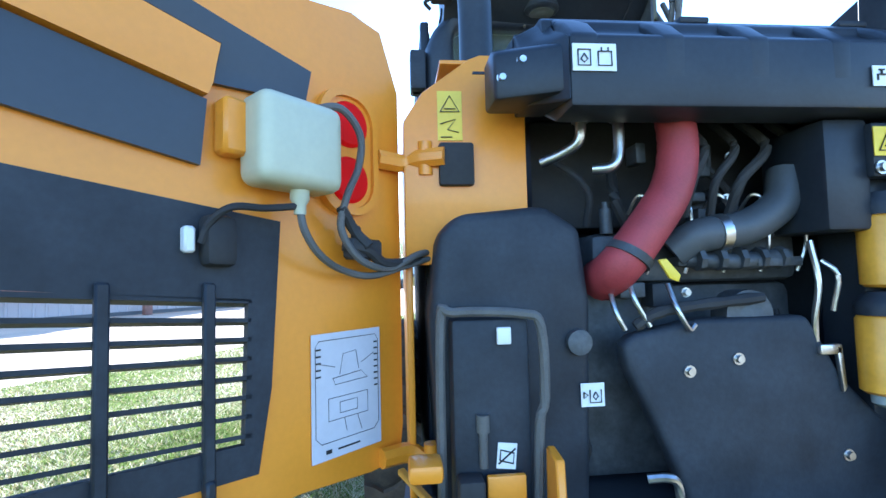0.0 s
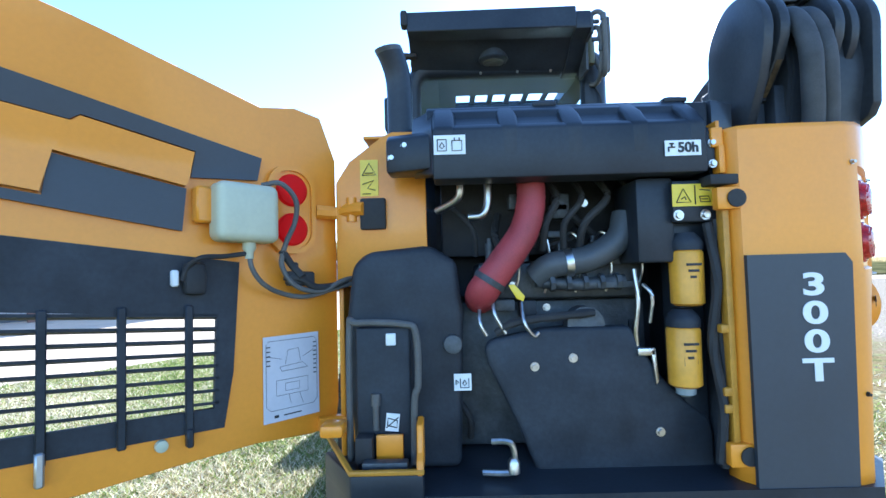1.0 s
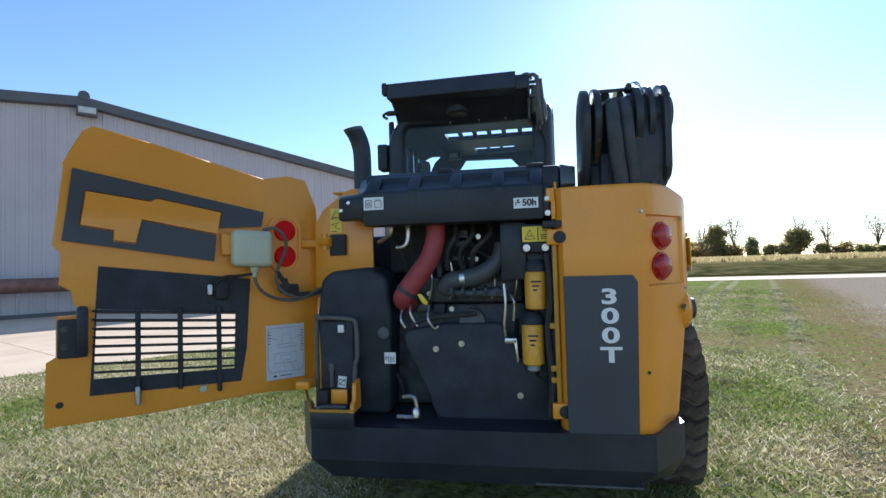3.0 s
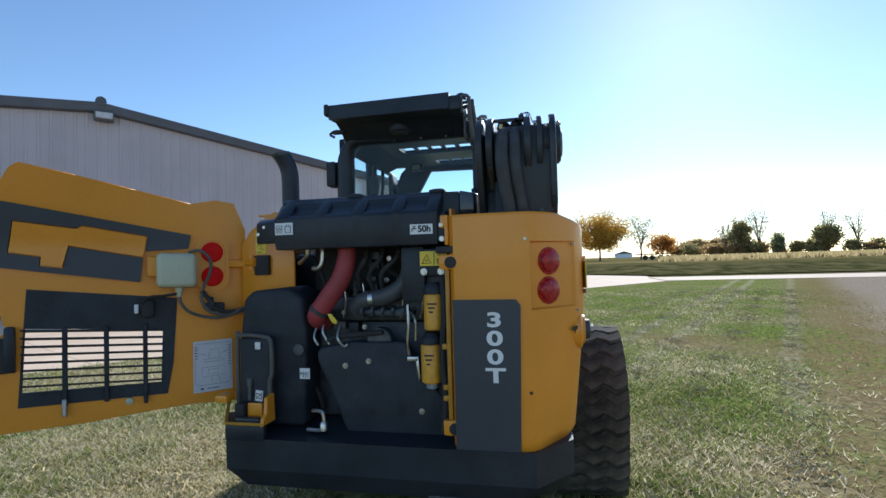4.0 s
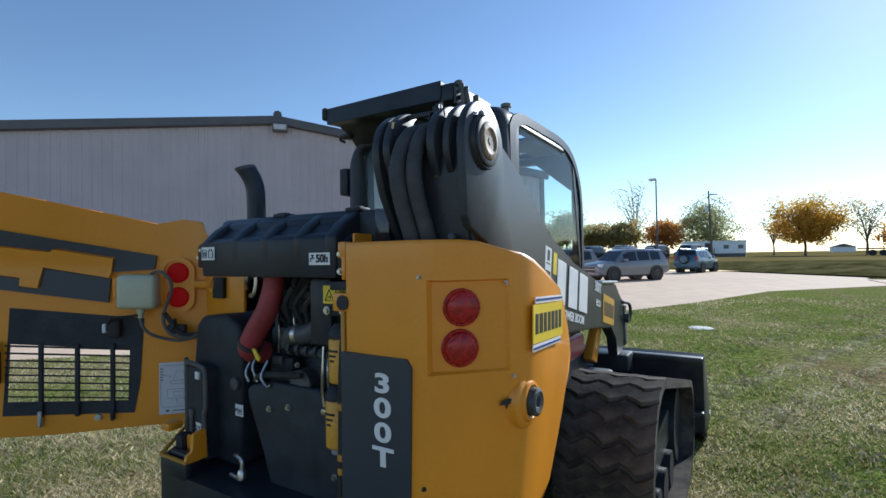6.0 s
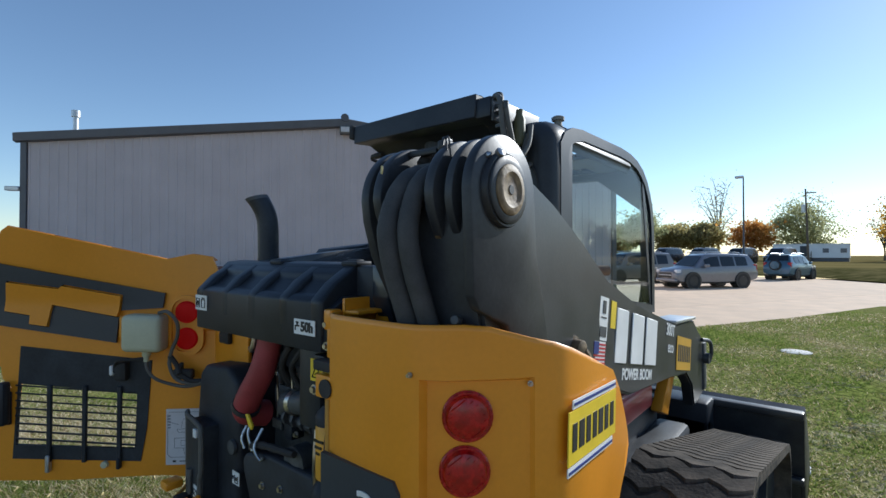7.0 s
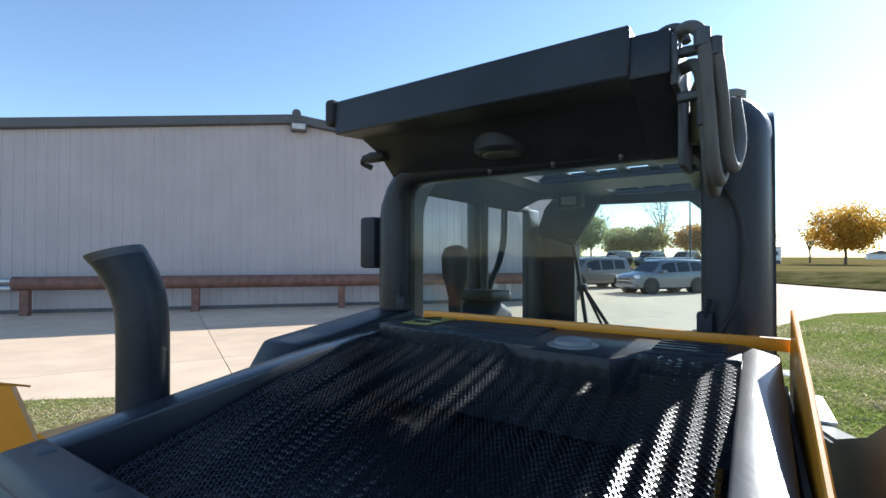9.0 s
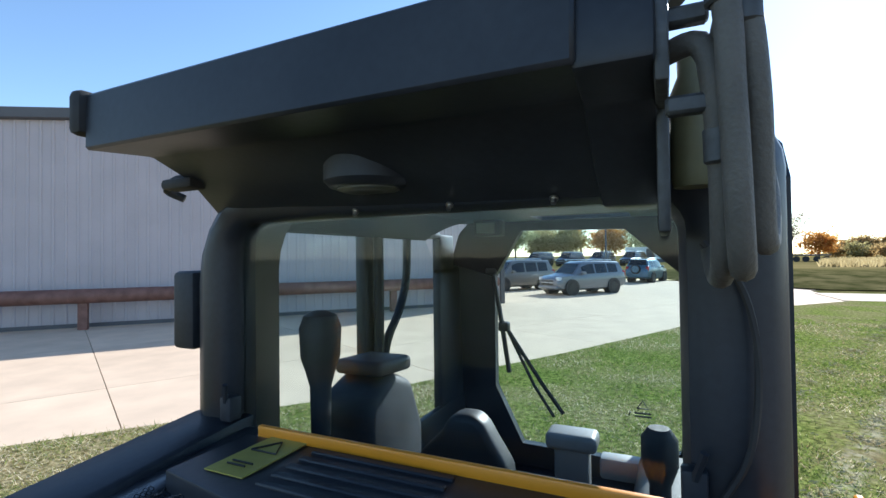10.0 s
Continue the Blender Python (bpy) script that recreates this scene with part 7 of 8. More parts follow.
def car(name, label, paint, L=4.75, W=1.84, H=1.72, wb=2.86, wr=0.36, hood=1.05, tail="suv", spare=False):
    """Built at the origin with the nose to +x; wheels on z = 0."""
    ob = thing(name, (0, 0, 0), label, "car", "parked cars")
    hw = W / 2
    f, r = L / 2, -L / 2
    belt_z = 1.02 if H > 1.6 else 0.90
    hood_z = 1.00 if H > 1.6 else 0.82
    if tail == "suv":
        st = [(f, 0.38, 0.72, 0.80, 0.66), (f - 0.10, 0.28, 0.80, 0.86, 0.80), (f - 0.35, 0.24, hood_z - 0.06, hood_z - 0.02, 0.88), (f - hood + 0.0, 0.22, hood_z, hood_z + 0.05, 0.92),
              (f - hood - 0.65, 0.22, belt_z, H - 0.10, 0.94), (f - hood - 1.0, 0.22, belt_z, H - 0.02, 0.95), (0.0 - 0.35, 0.22, belt_z + 0.02, H, 0.95), (r + 1.0, 0.24, belt_z + 0.05, H - 0.02, 0.94), (r + 0.42, 0.28, belt_z + 0.07, H - 0.06, 0.92), (r + 0.16, 0.34, belt_z + 0.06, belt_z + 0.18, 0.90), (r, 0.40, 0.86, 0.92, 0.84)]
    else:
        st = [(f, 0.36, 0.60, 0.66, 0.66), (f - 0.15, 0.26, 0.70, 0.74, 0.82), (f - 0.5, 0.22, hood_z - 0.04, hood_z, 0.88), (f - hood - 0.1, 0.22, hood_z + 0.03, hood_z + 0.07, 0.92),
              (f - hood - 0.85, 0.22, belt_z, H - 0.06, 0.94), (f - hood - 1.25, 0.22, belt_z, H, 0.95), (-0.45, 0.22, belt_z + 0.01, H - 0.01, 0.95), (r + 1.15, 0.24, belt_z + 0.02, H - 0.10, 0.94), (r + 0.65, 0.26, belt_z + 0.02, belt_z + 0.06, 0.92), (r + 0.12, 0.34, belt_z - 0.04, belt_z, 0.86), (r, 0.40, 0.70, 0.76, 0.80)]
    bm = bmesh.new()
    rings = []
    for x, zb, zm, zt, ws in st:
        w = hw * ws
        tw = w * (0.76 if zt > zm + 0.25 else 0.93)
        half_ = [(w * 0.80, zb), (w, zb + 0.10), (w * 1.03, (zb + zm) / 2 + 0.06), (w, zm), (tw, zt - 0.05), (tw * 0.86, zt)]
        rings.append([bm.verts.new((x, -y, z)) for y, z in half_] + [bm.verts.new((x, y, z)) for y, z in half_[::-1]])
    for a, c in zip(rings, rings[1:]):
        for k in range(len(a)):
            bm.faces.new((a[k], a[(k + 1) % len(a)], c[(k + 1) % len(a)], c[k]))
    bm.faces.new(rings[0])
    bm.faces.new(rings[-1][::-1])
    bmesh.ops.recalc_face_normals(bm, faces=bm.faces)
    part("body", bm, paint, ob)

    def ring_at(x):
        for p, q in zip(st, st[1:]):
            if p[0] >= x >= q[0]:
                t = (p[0] - x) / (p[0] - q[0])
                v = [a + (c - a) * t for a, c in zip(p, q)]
                w = hw * v[4]
                tw = w * ((0.76 if p[3] > p[2] + 0.25 else 0.93) * (1 - t) + (0.76 if q[3] > q[2] + 0.25 else 0.93) * t)
                return w, tw, v[2], v[3]
        return hw, hw * 0.8, belt_z, H

    x_a, x_b = f - hood - 0.50, r + (0.62 if tail == "suv" else 1.2)
    cuts = [x_a, x_a - (x_a - x_b) * 0.36, x_a - (x_a - x_b) * 0.70, x_b]
    for s in (-1, 1):
        for i in range(3):
            q = bmesh.new()
            top, bot = [], []
            for x in (cuts[i] - 0.05, (cuts[i] + cuts[i + 1]) / 2, cuts[i + 1] + 0.05):
                w, tw, zm, zt = ring_at(x)
                f0, f1 = 0.06, 0.84
                for fr_, lst in ((f0, bot), (f1, top)):
                    lst.append(q.verts.new((x, s * (w + (tw - w) * fr_ + 0.012), zm + (zt - 0.05 - zm) * fr_)))
            for k in range(2):
                q.faces.new((bot[k], bot[k + 1], top[k + 1], top[k]))
            part("side_glass", q, CARGLASS, ob)
        q = box(B(), (x_a - 0.15, s * (hw * 0.97), belt_z + 0.02), (x_a + 0.10, s * (hw * 0.97 + 0.16), belt_z + 0.17), 0.04, 2)
        part("door_mirror", q, paint, ob)
        part("headlight", box(B(), (f - 0.42, s * hw * 0.56, hood_z - 0.26), (f - 0.06, s * hw * 0.86, hood_z - 0.08), 0.05, 2), mat("headlight_lens", (0.7, 0.72, 0.74), 0.12), ob)
        part("rear_light", box(B(), (r + 0.06, s * hw * 0.66, 0.82), (r + 0.34, s * hw * 0.90, 1.18 if tail == "suv" else 0.98), 0.04, 2), LENS, ob)
        if tail == "suv":
            part("roof_rail", tube(B(), smooth_path([(0.55, s * hw * 0.66, H - 0.03), (0.45, s * hw * 0.66, H + 0.05), (-1.3, s * hw * 0.66, H + 0.05), (-1.45, s * hw * 0.66, H - 0.04)], 4), 0.018, 6), GALV, ob)
    # windscreen and rear glass
    for xs, nm in (((f - hood - 0.04, f - hood - 0.60), "windscreen"), ((r + (0.20 if tail == "suv" else 0.72), r + (0.44 if tail == "suv" else 1.12)), "rear_glass")):
        q = bmesh.new()
        vs = []
        for i, x in enumerate(xs):
            w, tw, zm, zt = ring_at(x)
            for y in (-tw * 0.86, tw * 0.86) if i == 0 else (tw * 0.84, -tw * 0.84):
                vs.append(q.verts.new((x + (0.02 if nm == "windscreen" else -0.02), y, zt + 0.012)))
        q.faces.new(vs)
        part(nm, q, CARGLASS, ob)
    gr = mat("grille_black", (0.03, 0.03, 0.03), 0.4)
    part("front_grille", box(B(), (f - 0.10, -hw * 0.50, 0.50), (f + 0.012, hw * 0.50, 0.78), 0.03, 2), gr, ob)
    part("front_bumper", box(B(), (f - 0.20, -hw * 0.80, 0.30), (f + 0.03, hw * 0.80, 0.47), 0.06, 3), paint, ob)
    part("grille_bar", box(B(), (f + 0.008, -hw * 0.50, 0.62), (f + 0.024, hw * 0.50, 0.66), 0.005, 1), GALV, ob)
    part("number_plate", box(B(), (r - 0.006, -0.16, 0.80), (r + 0.02, 0.16, 0.92), 0.004, 1), WHITE, ob)
    for x in (wb / 2 + 0.06, -wb / 2 + 0.06):
        for s in (-1, 1):
            y = s * (hw - 0.02)
            arch = lathe(B(), (x, s * (hw * 0.55), wr + 0.02), (0, s, 0), [(0, wr + 0.07), (hw * 0.45 + 0.012, wr + 0.07)], 24)
            part("wheel_arch", arch, gr, ob)
            tyre = part("wheel", lathe(B(), (x, y - s * 0.16, wr), (0, s, 0), [(0, wr * 0.92), (0.03, wr), (0.17, wr), (0.20, wr * 0.93), (0.20, wr * 0.68), (0.06, wr * 0.66)], 28), RUBBER, ob)
            rim = B()
            lathe(rim, (x, y - s * 0.10, wr), (0, s, 0), [(0, wr * 0.64), (0.115, wr * 0.65), (0.118, wr * 0.58), (0.09, wr * 0.55)], 24)
            for k in range(5):
                a = 2 * math.pi * k / 5 + 0.3
                d = Vector((math.cos(a), 0, math.sin(a)))
                tube(rim, [Vector((x, y, wr)) + d * 0.04, Vector((x, y + s * 0.006, wr)) + d * wr * 0.60], 0.028, 6)
            part("rim", rim, ALLOY, tyre)
    if spare:
        sp = part("spare_wheel", lathe(B(), (r - 0.0, 0.05, 0.98), (-1, 0, 0), [(-0.05, 0.30), (0.0, 0.34), (0.12, 0.34), (0.16, 0.28), (0.17, 0.05)], 28), RUBBER, ob)
        part("wheel_cover", lathe(B(), (r - 0.165, 0.05, 0.98), (-1, 0, 0), [(0, 0.26), (0.02, 0.24), (0.03, 0.02)], 24), paint, sp)
    return ob


def park(ob, x, y, head, z=-0.02):
    ob.matrix_basis = Matrix.Translation((x, y, z)) @ Matrix.Rotation(head, 4, "Z")
    return ob


GREYP = mat("grey_car_paint", (0.20, 0.205, 0.225), 0.3, 0.5, vary=0.05, bump=0, coat=0.6)
BLUEP = mat("blue_car_paint", (0.075, 0.15, 0.21), 0.3, 0.4, vary=0.05, bump=0, coat=0.6)
SILVP = mat("silver_car_paint", (0.36, 0.36, 0.35), 0.3, 0.6, vary=0.05, bump=0, coat=0.6)
DARKP = mat("dark_car_paint", (0.03, 0.035, 0.05), 0.25, 0.3, vary=0.05, bump=0, coat=0.6)
h1 = math.atan2(-0.79, -0.62)
park(car("suv", "grey mid-size SUV parked on the concrete yard", GREYP), -3.75, 26.6, h1)
park(car("suv", "taupe SUV parked beside the grey SUV", mat("taupe_car_paint", (0.22, 0.20, 0.18), 0.3, 0.5, vary=0.05, bump=0, coat=0.6), L=4.9, H=1.80), -7.9, 28.2, h1 + 0.03)
park(car("suv", "small blue SUV with a spare wheel on its tailgate", BLUEP, L=4.4, W=1.80, H=1.70, wb=2.6, spare=True), -0.95, 39.3, math.atan2(0.96, 0.28))
park(car("sedan", "silver saloon car parked at the yard's far side", SILVP, L=4.8, W=1.80, H=1.43, wb=2.8, wr=0.33, tail="sedan"), -4.9, 36.6, math.atan2(-0.6, 0.8))
for k in range(4):
    park(car("pickup", "dark van parked in the far row", DARKP, L=5.4, W=1.95, H=1.9, wb=3.4), -15.5 + 4.0 * k, 66 + 1.2 * k, math.atan2(-0.9, -0.3), 0.61)

# ---- far setting ----
def far_z(y):
    return bank_height(y)


office = thing("site_trailer", (-1.4, 98.5, far_z(98)), "long white site trailer with small windows and steps", "trailer")
WHITEW = mat("white_cladding", (0.82, 0.83, 0.84), 0.5, vary=0.06, scale=1.0, bump=0.03)
rot = Matrix.Translation((-1.4, 98.5, far_z(98))) @ Matrix.Rotation(radians(-3), 4, "Z") @ Matrix.Diagonal((0.92, 0.92, 0.84, 1))
part("wall", box(B(), (-5.4, -1.7, 0.7), (5.4, 1.7, 3.3), 0.05, 1, rot), WHITEW, office)
part("roof", box(B(), (-5.5, -1.8, 3.3), (5.5, 1.8, 3.42), 0.05, 1, rot), WHITEW, office)
part("skirt", box(B(), (-5.3, -1.55, 0.0), (5.3, 1.55, 0.7), 0.02, 1, rot), ROOFM, office)
for x in (-4.4, 2.2, 4.6):
    part("window", box(B(), (x - 0.42, -1.74, 1.7), (x + 0.42, -1.68, 2.5), 0.02, 1, rot), mat("grey_pane", (0.12, 0.13, 0.15), 0.2), office)
part("door", box(B(), (-1.4, -1.75, 0.9), (-0.3, -1.68, 3.0), 0.02, 1, rot), PANEL, office)
b = B()
for k in range(4):
    box(b, (-1.9, -3.0 + 0.3 * k, 0.2 * k), (0.2, -2.7 + 0.3 * k, 0.2 * k + 0.2), 0.01, 1, rot)
for x in (-1.9, 0.2):
    tube(b, [rot @ Vector((x, -3.0, 1.0)), rot @ Vector((x, -1.8, 1.9)), rot @ Vector((x, -1.8, 0.1))], 0.05, 6)
part("steps", b, BARK, office)

lamp_post = thing("street_lamp", (-5.3, 53, 0.6), "tall grey lamp post with one head", "lamp post")
part("pole", tube(B(), [(-5.3, 53, 0.4), (-5.3, 53, 9.2)], 0.10, 10, r_end=0.06), ROOFM, lamp_post)
part("lamp_head", box(B(), (-6.0, 52.8, 9.05), (-5.25, 53.2, 9.28), 0.06, 2), GALV, lamp_post)

upole = thing("utility_pole", (-1.4, 88, far_z(88)), "weathered wooden utility pole with a transformer", "pole")
part("pole", tube(B(), [(-1.4, 88, 0.5), (-1.7, 88, 11.5)], 0.17, 10, r_end=0.11), BARK, upole)
part("transformer", lathe(B(), (-1.95, 87.9, 8.0), (0, 0, 1), [(0, 0.26), (1.1, 0.26), (1.2, 0.1)], 14), GALV, upole)
part("crossarm", box(B(), (-1.7, 87.9, 10.8), (-0.4, 88.1, 10.95), 0.02, 1), BARK, upole)


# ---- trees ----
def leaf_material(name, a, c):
    # Colours lifted by 1.65 to put the pale distance haze into the foliage.
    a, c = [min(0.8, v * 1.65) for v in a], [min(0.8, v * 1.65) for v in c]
    m = bpy.data.materials.new(name)
    m.use_nodes = True
    nt = m.node_tree
    b = nt.nodes["Principled BSDF"]
    b.inputs["Roughness"].default_value = 0.7
    b.inputs["Specular IOR Level"].default_value = 0.15
    g = nt.nodes.new("ShaderNodeNewGeometry")
    mx = nt.nodes.new("ShaderNodeMix")
    mx.data_type = "RGBA"
    mx.inputs[6].default_value, mx.inputs[7].default_value = (*a, 1), (*c, 1)
    nt.links.new(g.outputs["Random Per Island"], mx.inputs[0])
    nt.links.new(mx.outputs[2], b.inputs["Base Color"])
    tr = nt.nodes.new("ShaderNodeBsdfTranslucent")
    nt.links.new(mx.outputs[2], tr.inputs[0])
    ms = nt.nodes.new("ShaderNodeMixShader")
    ms.inputs[0].default_value = 0.68
    nt.links.new(b.outputs[0], ms.inputs[1])
    nt.links.new(tr.outputs[0], ms.inputs[2])
    nt.links.new(ms.outputs[0], nt.nodes["Material Output"].inputs[0])
    return m


# green and olive are paled further in their colour, in place of haze
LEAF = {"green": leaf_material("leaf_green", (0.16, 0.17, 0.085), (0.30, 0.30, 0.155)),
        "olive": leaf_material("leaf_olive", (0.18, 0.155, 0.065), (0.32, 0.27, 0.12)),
        "yellow": leaf_material("leaf_yellow", (0.27, 0.155, 0.022), (0.44, 0.275, 0.050)),
        "orange": leaf_material("leaf_orange", (0.28, 0.13, 0.03), (0.42, 0.22, 0.06)),
        "tan": leaf_material("leaf_tan", (0.22, 0.15, 0.06), (0.36, 0.25, 0.11)),
        "bare": leaf_material("leaf_bare", (0.15, 0.13, 0.09), (0.28, 0.25, 0.17))}


def tree(x, y, h, w, kind, leaves, seed, label, trunk=0.22, size=0.30, low=0.2, name="tree"):
    leaves, size = int(leaves * (1.45 if kind == "yellow" else 1.0)), size * 0.72
    rng = np.random.default_rng(seed)
    z0 = far_z(y) - 0.05
    ob = thing(name, (x, y, z0), label, "tree" if name == "tree" else "shrub")
    wood = bmesh.new()
    tips = []
    base = Vector((x, y, z0))
    fork = h * (0.28 if low > 0.1 else 0.1)
    tube(wood, [base, base + Vector((0.05, 0, fork * 0.6)), base + Vector((0.0, 0.05, fork))], trunk * h / 10, 7, r_end=trunk * 0.75 * h / 10)
    nl = 9
    for k in range(nl):
        a = 2 * math.pi * (k / nl + rng.uniform(-0.05, 0.05))
        up = rng.uniform(0.55, 1.0)
        rad = (w / 2) * (1.15 - up) * 1.25 + 0.1 * w
        end = base + Vector((math.cos(a) * rad, math.sin(a) * rad, h * (0.45 + 0.52 * up) if up > 0.6 else h * 0.62))
        midp = base + Vector((math.cos(a) * rad * 0.35, math.sin(a) * rad * 0.35, fork + (end.z - z0 - fork) * 0.5))
        s0 = base + Vector((0, 0, fork * rng.uniform(0.75, 1.0)))
        pts = smooth_path([s0, midp, end], 3)
        tube(wood, pts, trunk * 0.45 * h / 10, 5, r_end=0.03, caps=False)
        for p in pts[2:]:
            tips.append(p)
        for j in range(5):
            s1 = pts[2 + j % max(1, len(pts) - 2)]
            e1 = s1 + Vector((rng.normal() * w * 0.14, rng.normal() * w * 0.14, abs(rng.normal()) * h * 0.10))
            tube(wood, [s1, (s1 + e1) / 2 + Vector((0, 0, 0.15)), e1], 0.05 * h / 10, 4, r_end=0.015, caps=False)
            tips += [e1, (s1 + e1) / 2]
    part("trunk", wood, BARK, ob)
    tp = np.array([tuple(t) for t in tips])
    c = tp[rng.integers(0, len(tp), leaves)] + rng.normal(0, 1, (leaves, 3)) * np.array([w * 0.07, w * 0.07, h * 0.05])
    if kind != "bare":
        # leaf clumps fill the crown down to its skirt
        nc = 46
        d = rng.normal(0, 1, (nc, 3))
        d /= np.linalg.norm(d, axis=1, keepdims=True)
        d *= rng.uniform(0.45, 0.95, (nc, 1))
        zc = h * (0.5 + 0.5 * low)
        cc = np.array([x, y, z0 + zc]) + d * np.array([w * 0.46, w * 0.46, h * (0.48 - 0.45 * low)])
        wide = 1 - 0.35 * np.maximum(0, d[:, 2:3])
        cc[:, :2] = np.array([x, y]) + (cc[:, :2] - np.array([x, y])) * wide
        k = leaves * 2
        c2 = cc[rng.integers(0, nc, k)] + rng.normal(0, 1, (k, 3)) * np.array([w * 0.075, w * 0.075, h * 0.055])
        c = np.concatenate([c[: leaves // 2], c2])
        leaves = len(c)
    c[:, 2] = np.maximum(c[:, 2], z0 + h * low * rng.uniform(0.7, 1.2, leaves))
    n1 = rng.normal(0, 1, (leaves, 3))
    n1 /= np.linalg.norm(n1, axis=1, keepdims=True)
    n2 = np.cross(n1, rng.normal(0, 1, (leaves, 3)))
    n2 /= np.linalg.norm(n2, axis=1, keepdims=True)
    s = rng.uniform(0.5, 1.3, (leaves, 1)) * size
    v = np.stack([c - n1 * s, c - n2 * s * 0.7, c + n1 * s, c + n2 * s * 0.7], 1)
    me = bpy.data.meshes.new("crown")
    me.vertices.add(4 * leaves)
    me.vertices.foreach_set("co", v.ravel())
    me.loops.add(4 * leaves)
    me.loops.foreach_set("vertex_index", np.arange(4 * leaves, dtype=np.int32))
    me.polygons.add(leaves)
    me.polygons.foreach_set("loop_start", np.arange(0, 4 * leaves, 4, dtype=np.int32))
    me.update()
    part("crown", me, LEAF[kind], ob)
    return ob


tree(11.8, 97.5, 9.8, 12.0, "yellow", 4200, 1, "broad golden-yellow autumn tree with a dark trunk", size=0.24, low=0.12)
tree(24.2, 100.8, 5.2, 6.2, "orange", 900, 2, "small orange autumn tree by the field road")
tree(22.2, 111.4, 10.2, 8.0, "bare", 900, 3, "half-bare grey-green tree behind the golden tree", size=0.26)
tree(8.8, 118, 8.2, 7.0, "bare", 600, 4, "thin half-bare tree beside the trailer", size=0.26)
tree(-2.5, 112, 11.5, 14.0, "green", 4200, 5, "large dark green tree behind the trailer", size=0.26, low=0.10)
tree(-9.95, 103.5, 7.4, 8.5, "orange", 1800, 6, "rounded orange-brown tree beyond the car park", size=0.34)
tree(-16.4, 108, 15.5, 8.5, "bare", 700, 7, "tall bare tree with fine grey branches", size=0.22)
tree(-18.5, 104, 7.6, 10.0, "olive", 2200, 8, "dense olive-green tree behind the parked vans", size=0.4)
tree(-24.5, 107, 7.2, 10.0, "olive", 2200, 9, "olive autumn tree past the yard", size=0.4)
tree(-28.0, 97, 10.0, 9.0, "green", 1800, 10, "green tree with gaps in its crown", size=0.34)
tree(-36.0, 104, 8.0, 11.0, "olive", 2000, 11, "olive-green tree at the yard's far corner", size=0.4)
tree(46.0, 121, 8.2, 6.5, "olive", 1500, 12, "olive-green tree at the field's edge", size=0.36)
tree(49.0, 119, 10.6, 7.0, "bare", 800, 13, "bare upright tree in the hedgerow", size=0.24)
tree(43.5, 123, 8.6, 5.5, "bare", 500, 14, "bare tree over the hedgerow", size=0.24)
tree(52.4, 118, 5.0, 3.0, "green", 700, 15, "small dark conifer-like tree in the hedge", size=0.3)
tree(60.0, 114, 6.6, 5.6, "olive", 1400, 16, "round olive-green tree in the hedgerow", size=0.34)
tree(61.0, 116, 10.5, 5.0, "bare", 450, 17, "bare pale tree above the hedge", size=0.22)
tree(64.5, 112, 9.6, 5.0, "bare", 420, 18, "thin bare tree above the hedge", size=0.22)
tree(71.5, 108, 9.8, 6.5, "bare", 600, 19, "bare spreading tree at the hedge's end", size=0.24)
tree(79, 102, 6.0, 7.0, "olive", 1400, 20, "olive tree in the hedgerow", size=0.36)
for k in range(7):
    tree(52.5 + 2.3 * k, 190 - 0.5 * k, 5.6 + 0.7 * (k % 3), 6.5, "tan", 900, 40 + k, "tan autumn tree in a far windbreak", size=0.42, low=0.08)
for k in range(26):
    rk = random.Random(100 + k)
    x = 33 + 2.1 * k + rk.uniform(-0.6, 0.6)
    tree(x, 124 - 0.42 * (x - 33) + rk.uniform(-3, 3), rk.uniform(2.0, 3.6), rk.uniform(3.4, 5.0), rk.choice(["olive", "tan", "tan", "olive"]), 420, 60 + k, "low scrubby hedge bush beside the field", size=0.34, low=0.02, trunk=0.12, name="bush")
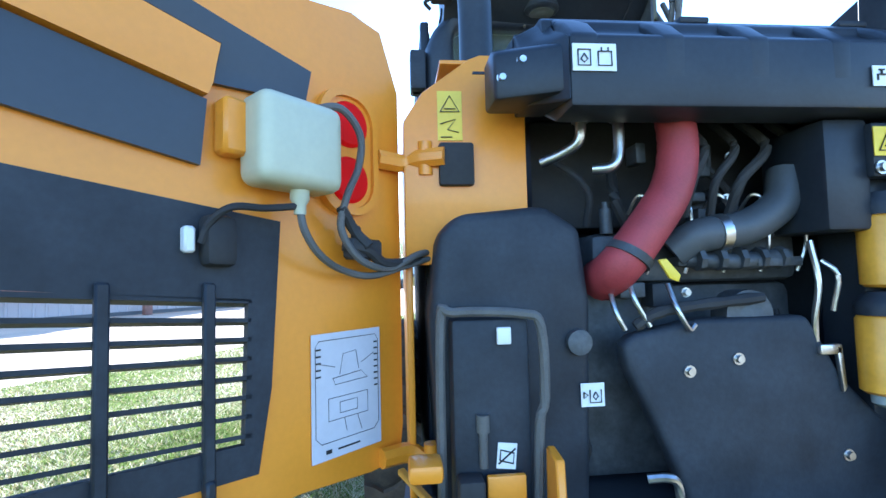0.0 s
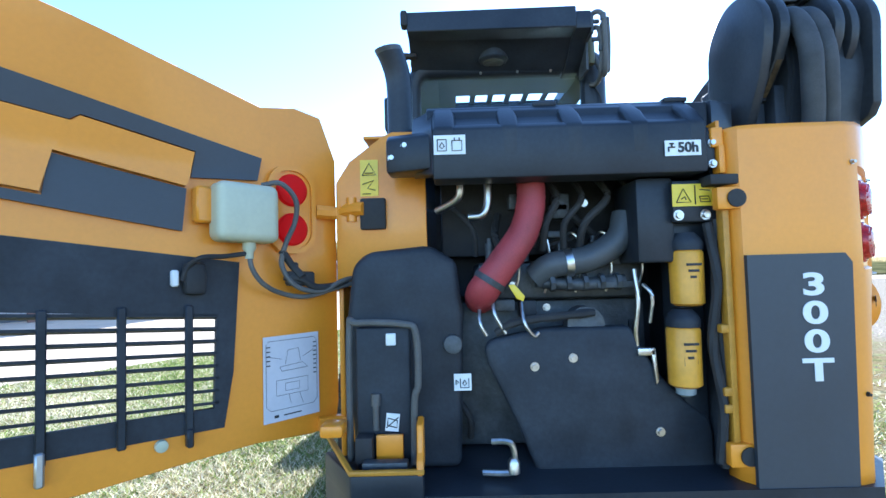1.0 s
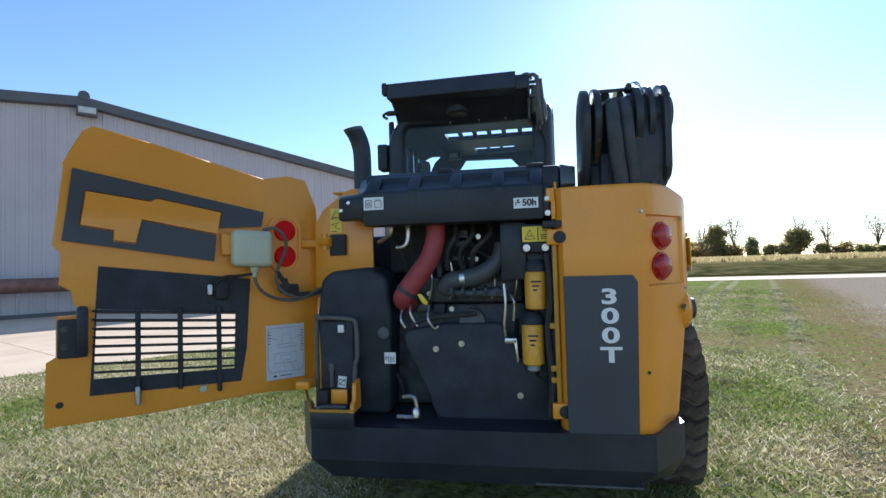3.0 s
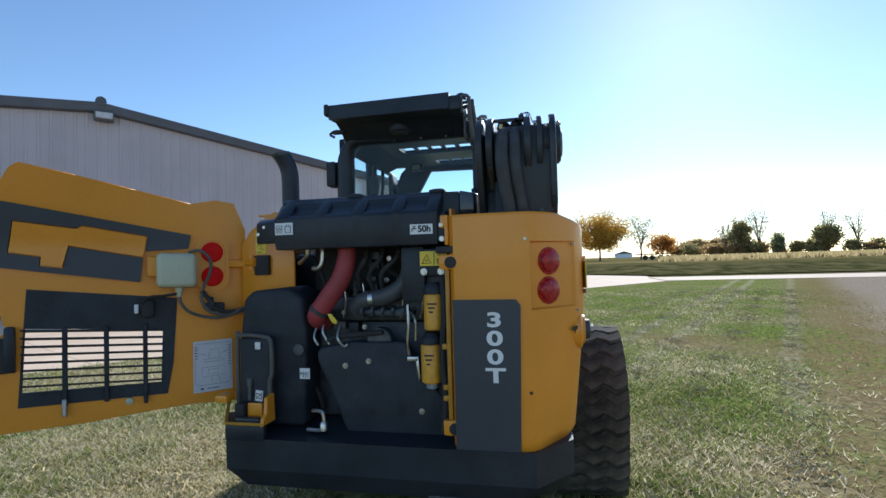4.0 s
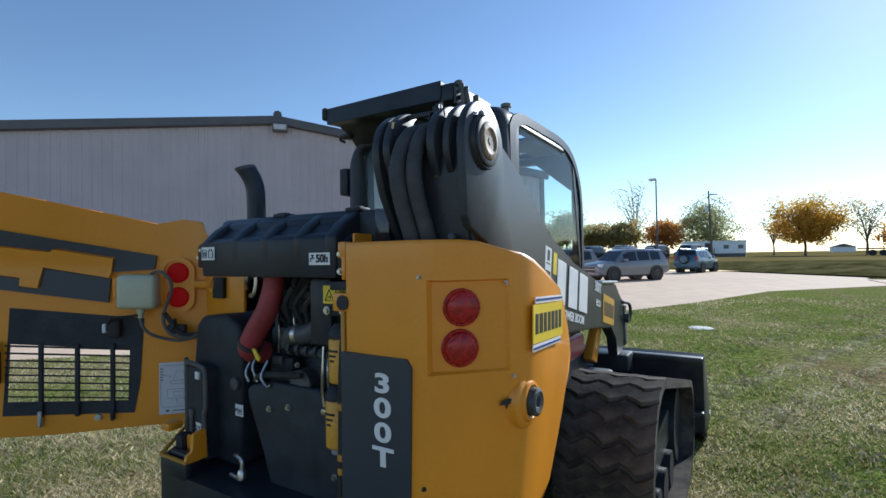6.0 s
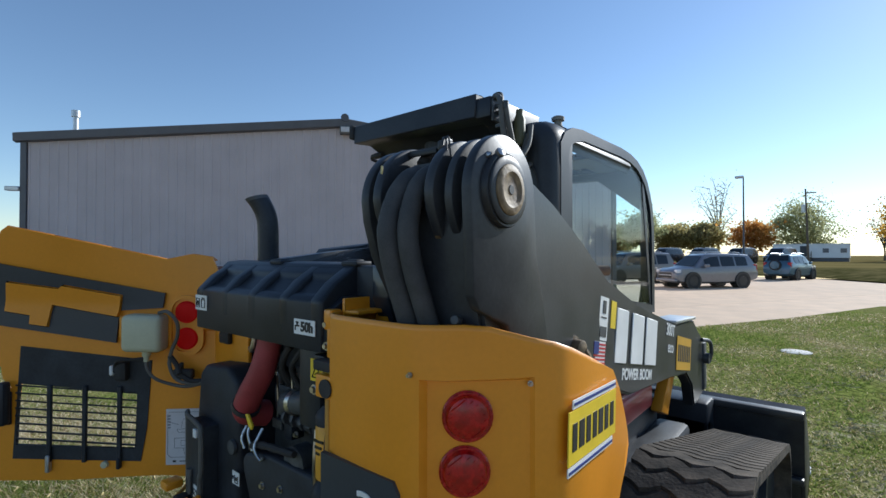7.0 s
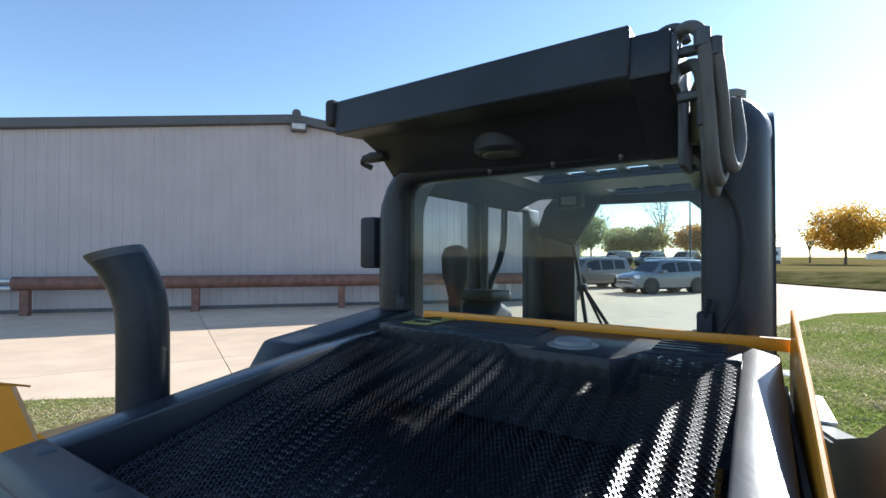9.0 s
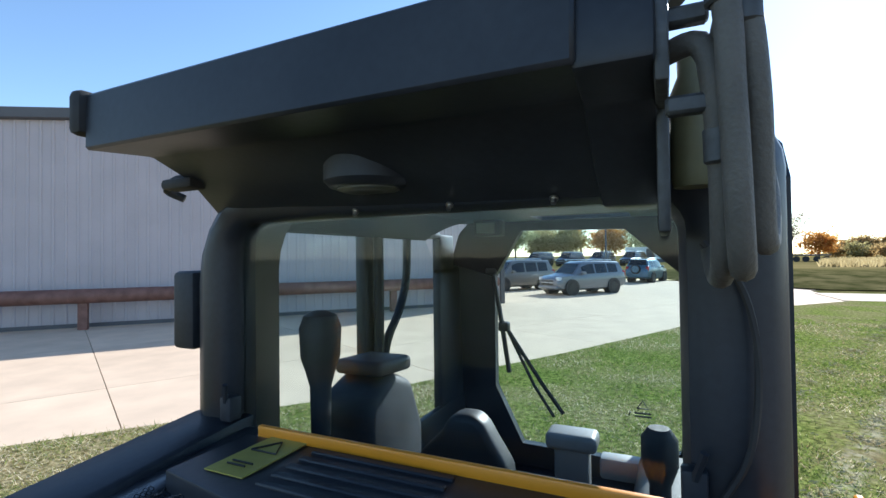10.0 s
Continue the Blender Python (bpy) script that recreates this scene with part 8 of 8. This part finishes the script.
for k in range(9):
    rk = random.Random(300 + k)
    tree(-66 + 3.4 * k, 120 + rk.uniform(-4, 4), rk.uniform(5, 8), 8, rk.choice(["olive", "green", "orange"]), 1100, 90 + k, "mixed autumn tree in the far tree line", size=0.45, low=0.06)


# dry reeds along the bank
def reeds():
    rng = np.random.default_rng(9)
    n = 26000
    x = rng.uniform(-12, 70, n)
    y = rng.uniform(58, 100, n)
    h = rng.uniform(0.3, 0.8, n)
    z = 0.6
    w = rng.uniform(0.05, 0.14, n)
    v = np.zeros((n, 3, 3))
    v[:, 0] = np.c_[x - w, y, np.full(n, z - 0.05)]
    v[:, 1] = np.c_[x + w, y, np.full(n, z - 0.05)]
    v[:, 2] = np.c_[x + rng.normal(0, 0.2, n), y + rng.normal(0, 0.2, n), z + h]
    v = v[(x > 14 + 0.25 * (y - 58))]
    n = len(v)
    me = bpy.data.meshes.new("reeds")
    me.vertices.add(3 * n)
    me.vertices.foreach_set("co", v.ravel())
    me.loops.add(3 * n)
    me.loops.foreach_set("vertex_index", np.arange(3 * n, dtype=np.int32))
    me.polygons.add(n)
    me.polygons.foreach_set("loop_start", np.arange(0, 3 * n, 3, dtype=np.int32))
    me.update()
    return me


tagged(part("dry_reeds", reeds(), leaf_material("reed", (0.15, 0.115, 0.055), (0.28, 0.22, 0.11))), "tall dry tan grass in the field", "reeds", kind="stuff")
flat = thing("flatbed_trailer", (20.5, 92, far_z(92)), "low dark flatbed trailer standing in the field", "trailer")
part("deck", box(B(), (17.6, 91, 1.55), (23.4, 93, 1.75), 0.03, 1), PANEL, flat)
for x in (19.0, 20.2, 21.6, 22.8):
    part("wheel", lathe(B(), (x, 90.9, 1.05), (0, 1, 0), [(0, 0.45), (0.3, 0.45), (0.3, 0.2)], 18), RUBBER, flat)
far_house = thing("far_shed", (60, 330, 0.6), "low pale shed on the far horizon", "building")
part("wall", box(B(), (48, 328, 0.5), (58, 336, 3.4), 0.05, 1), WHITEW, far_house)
part("roof", prism(B(), [(47.5, 3.4), (58.5, 3.4), (53, 5.2)], "y", 327.5, 336.5), ROOFM, far_house)
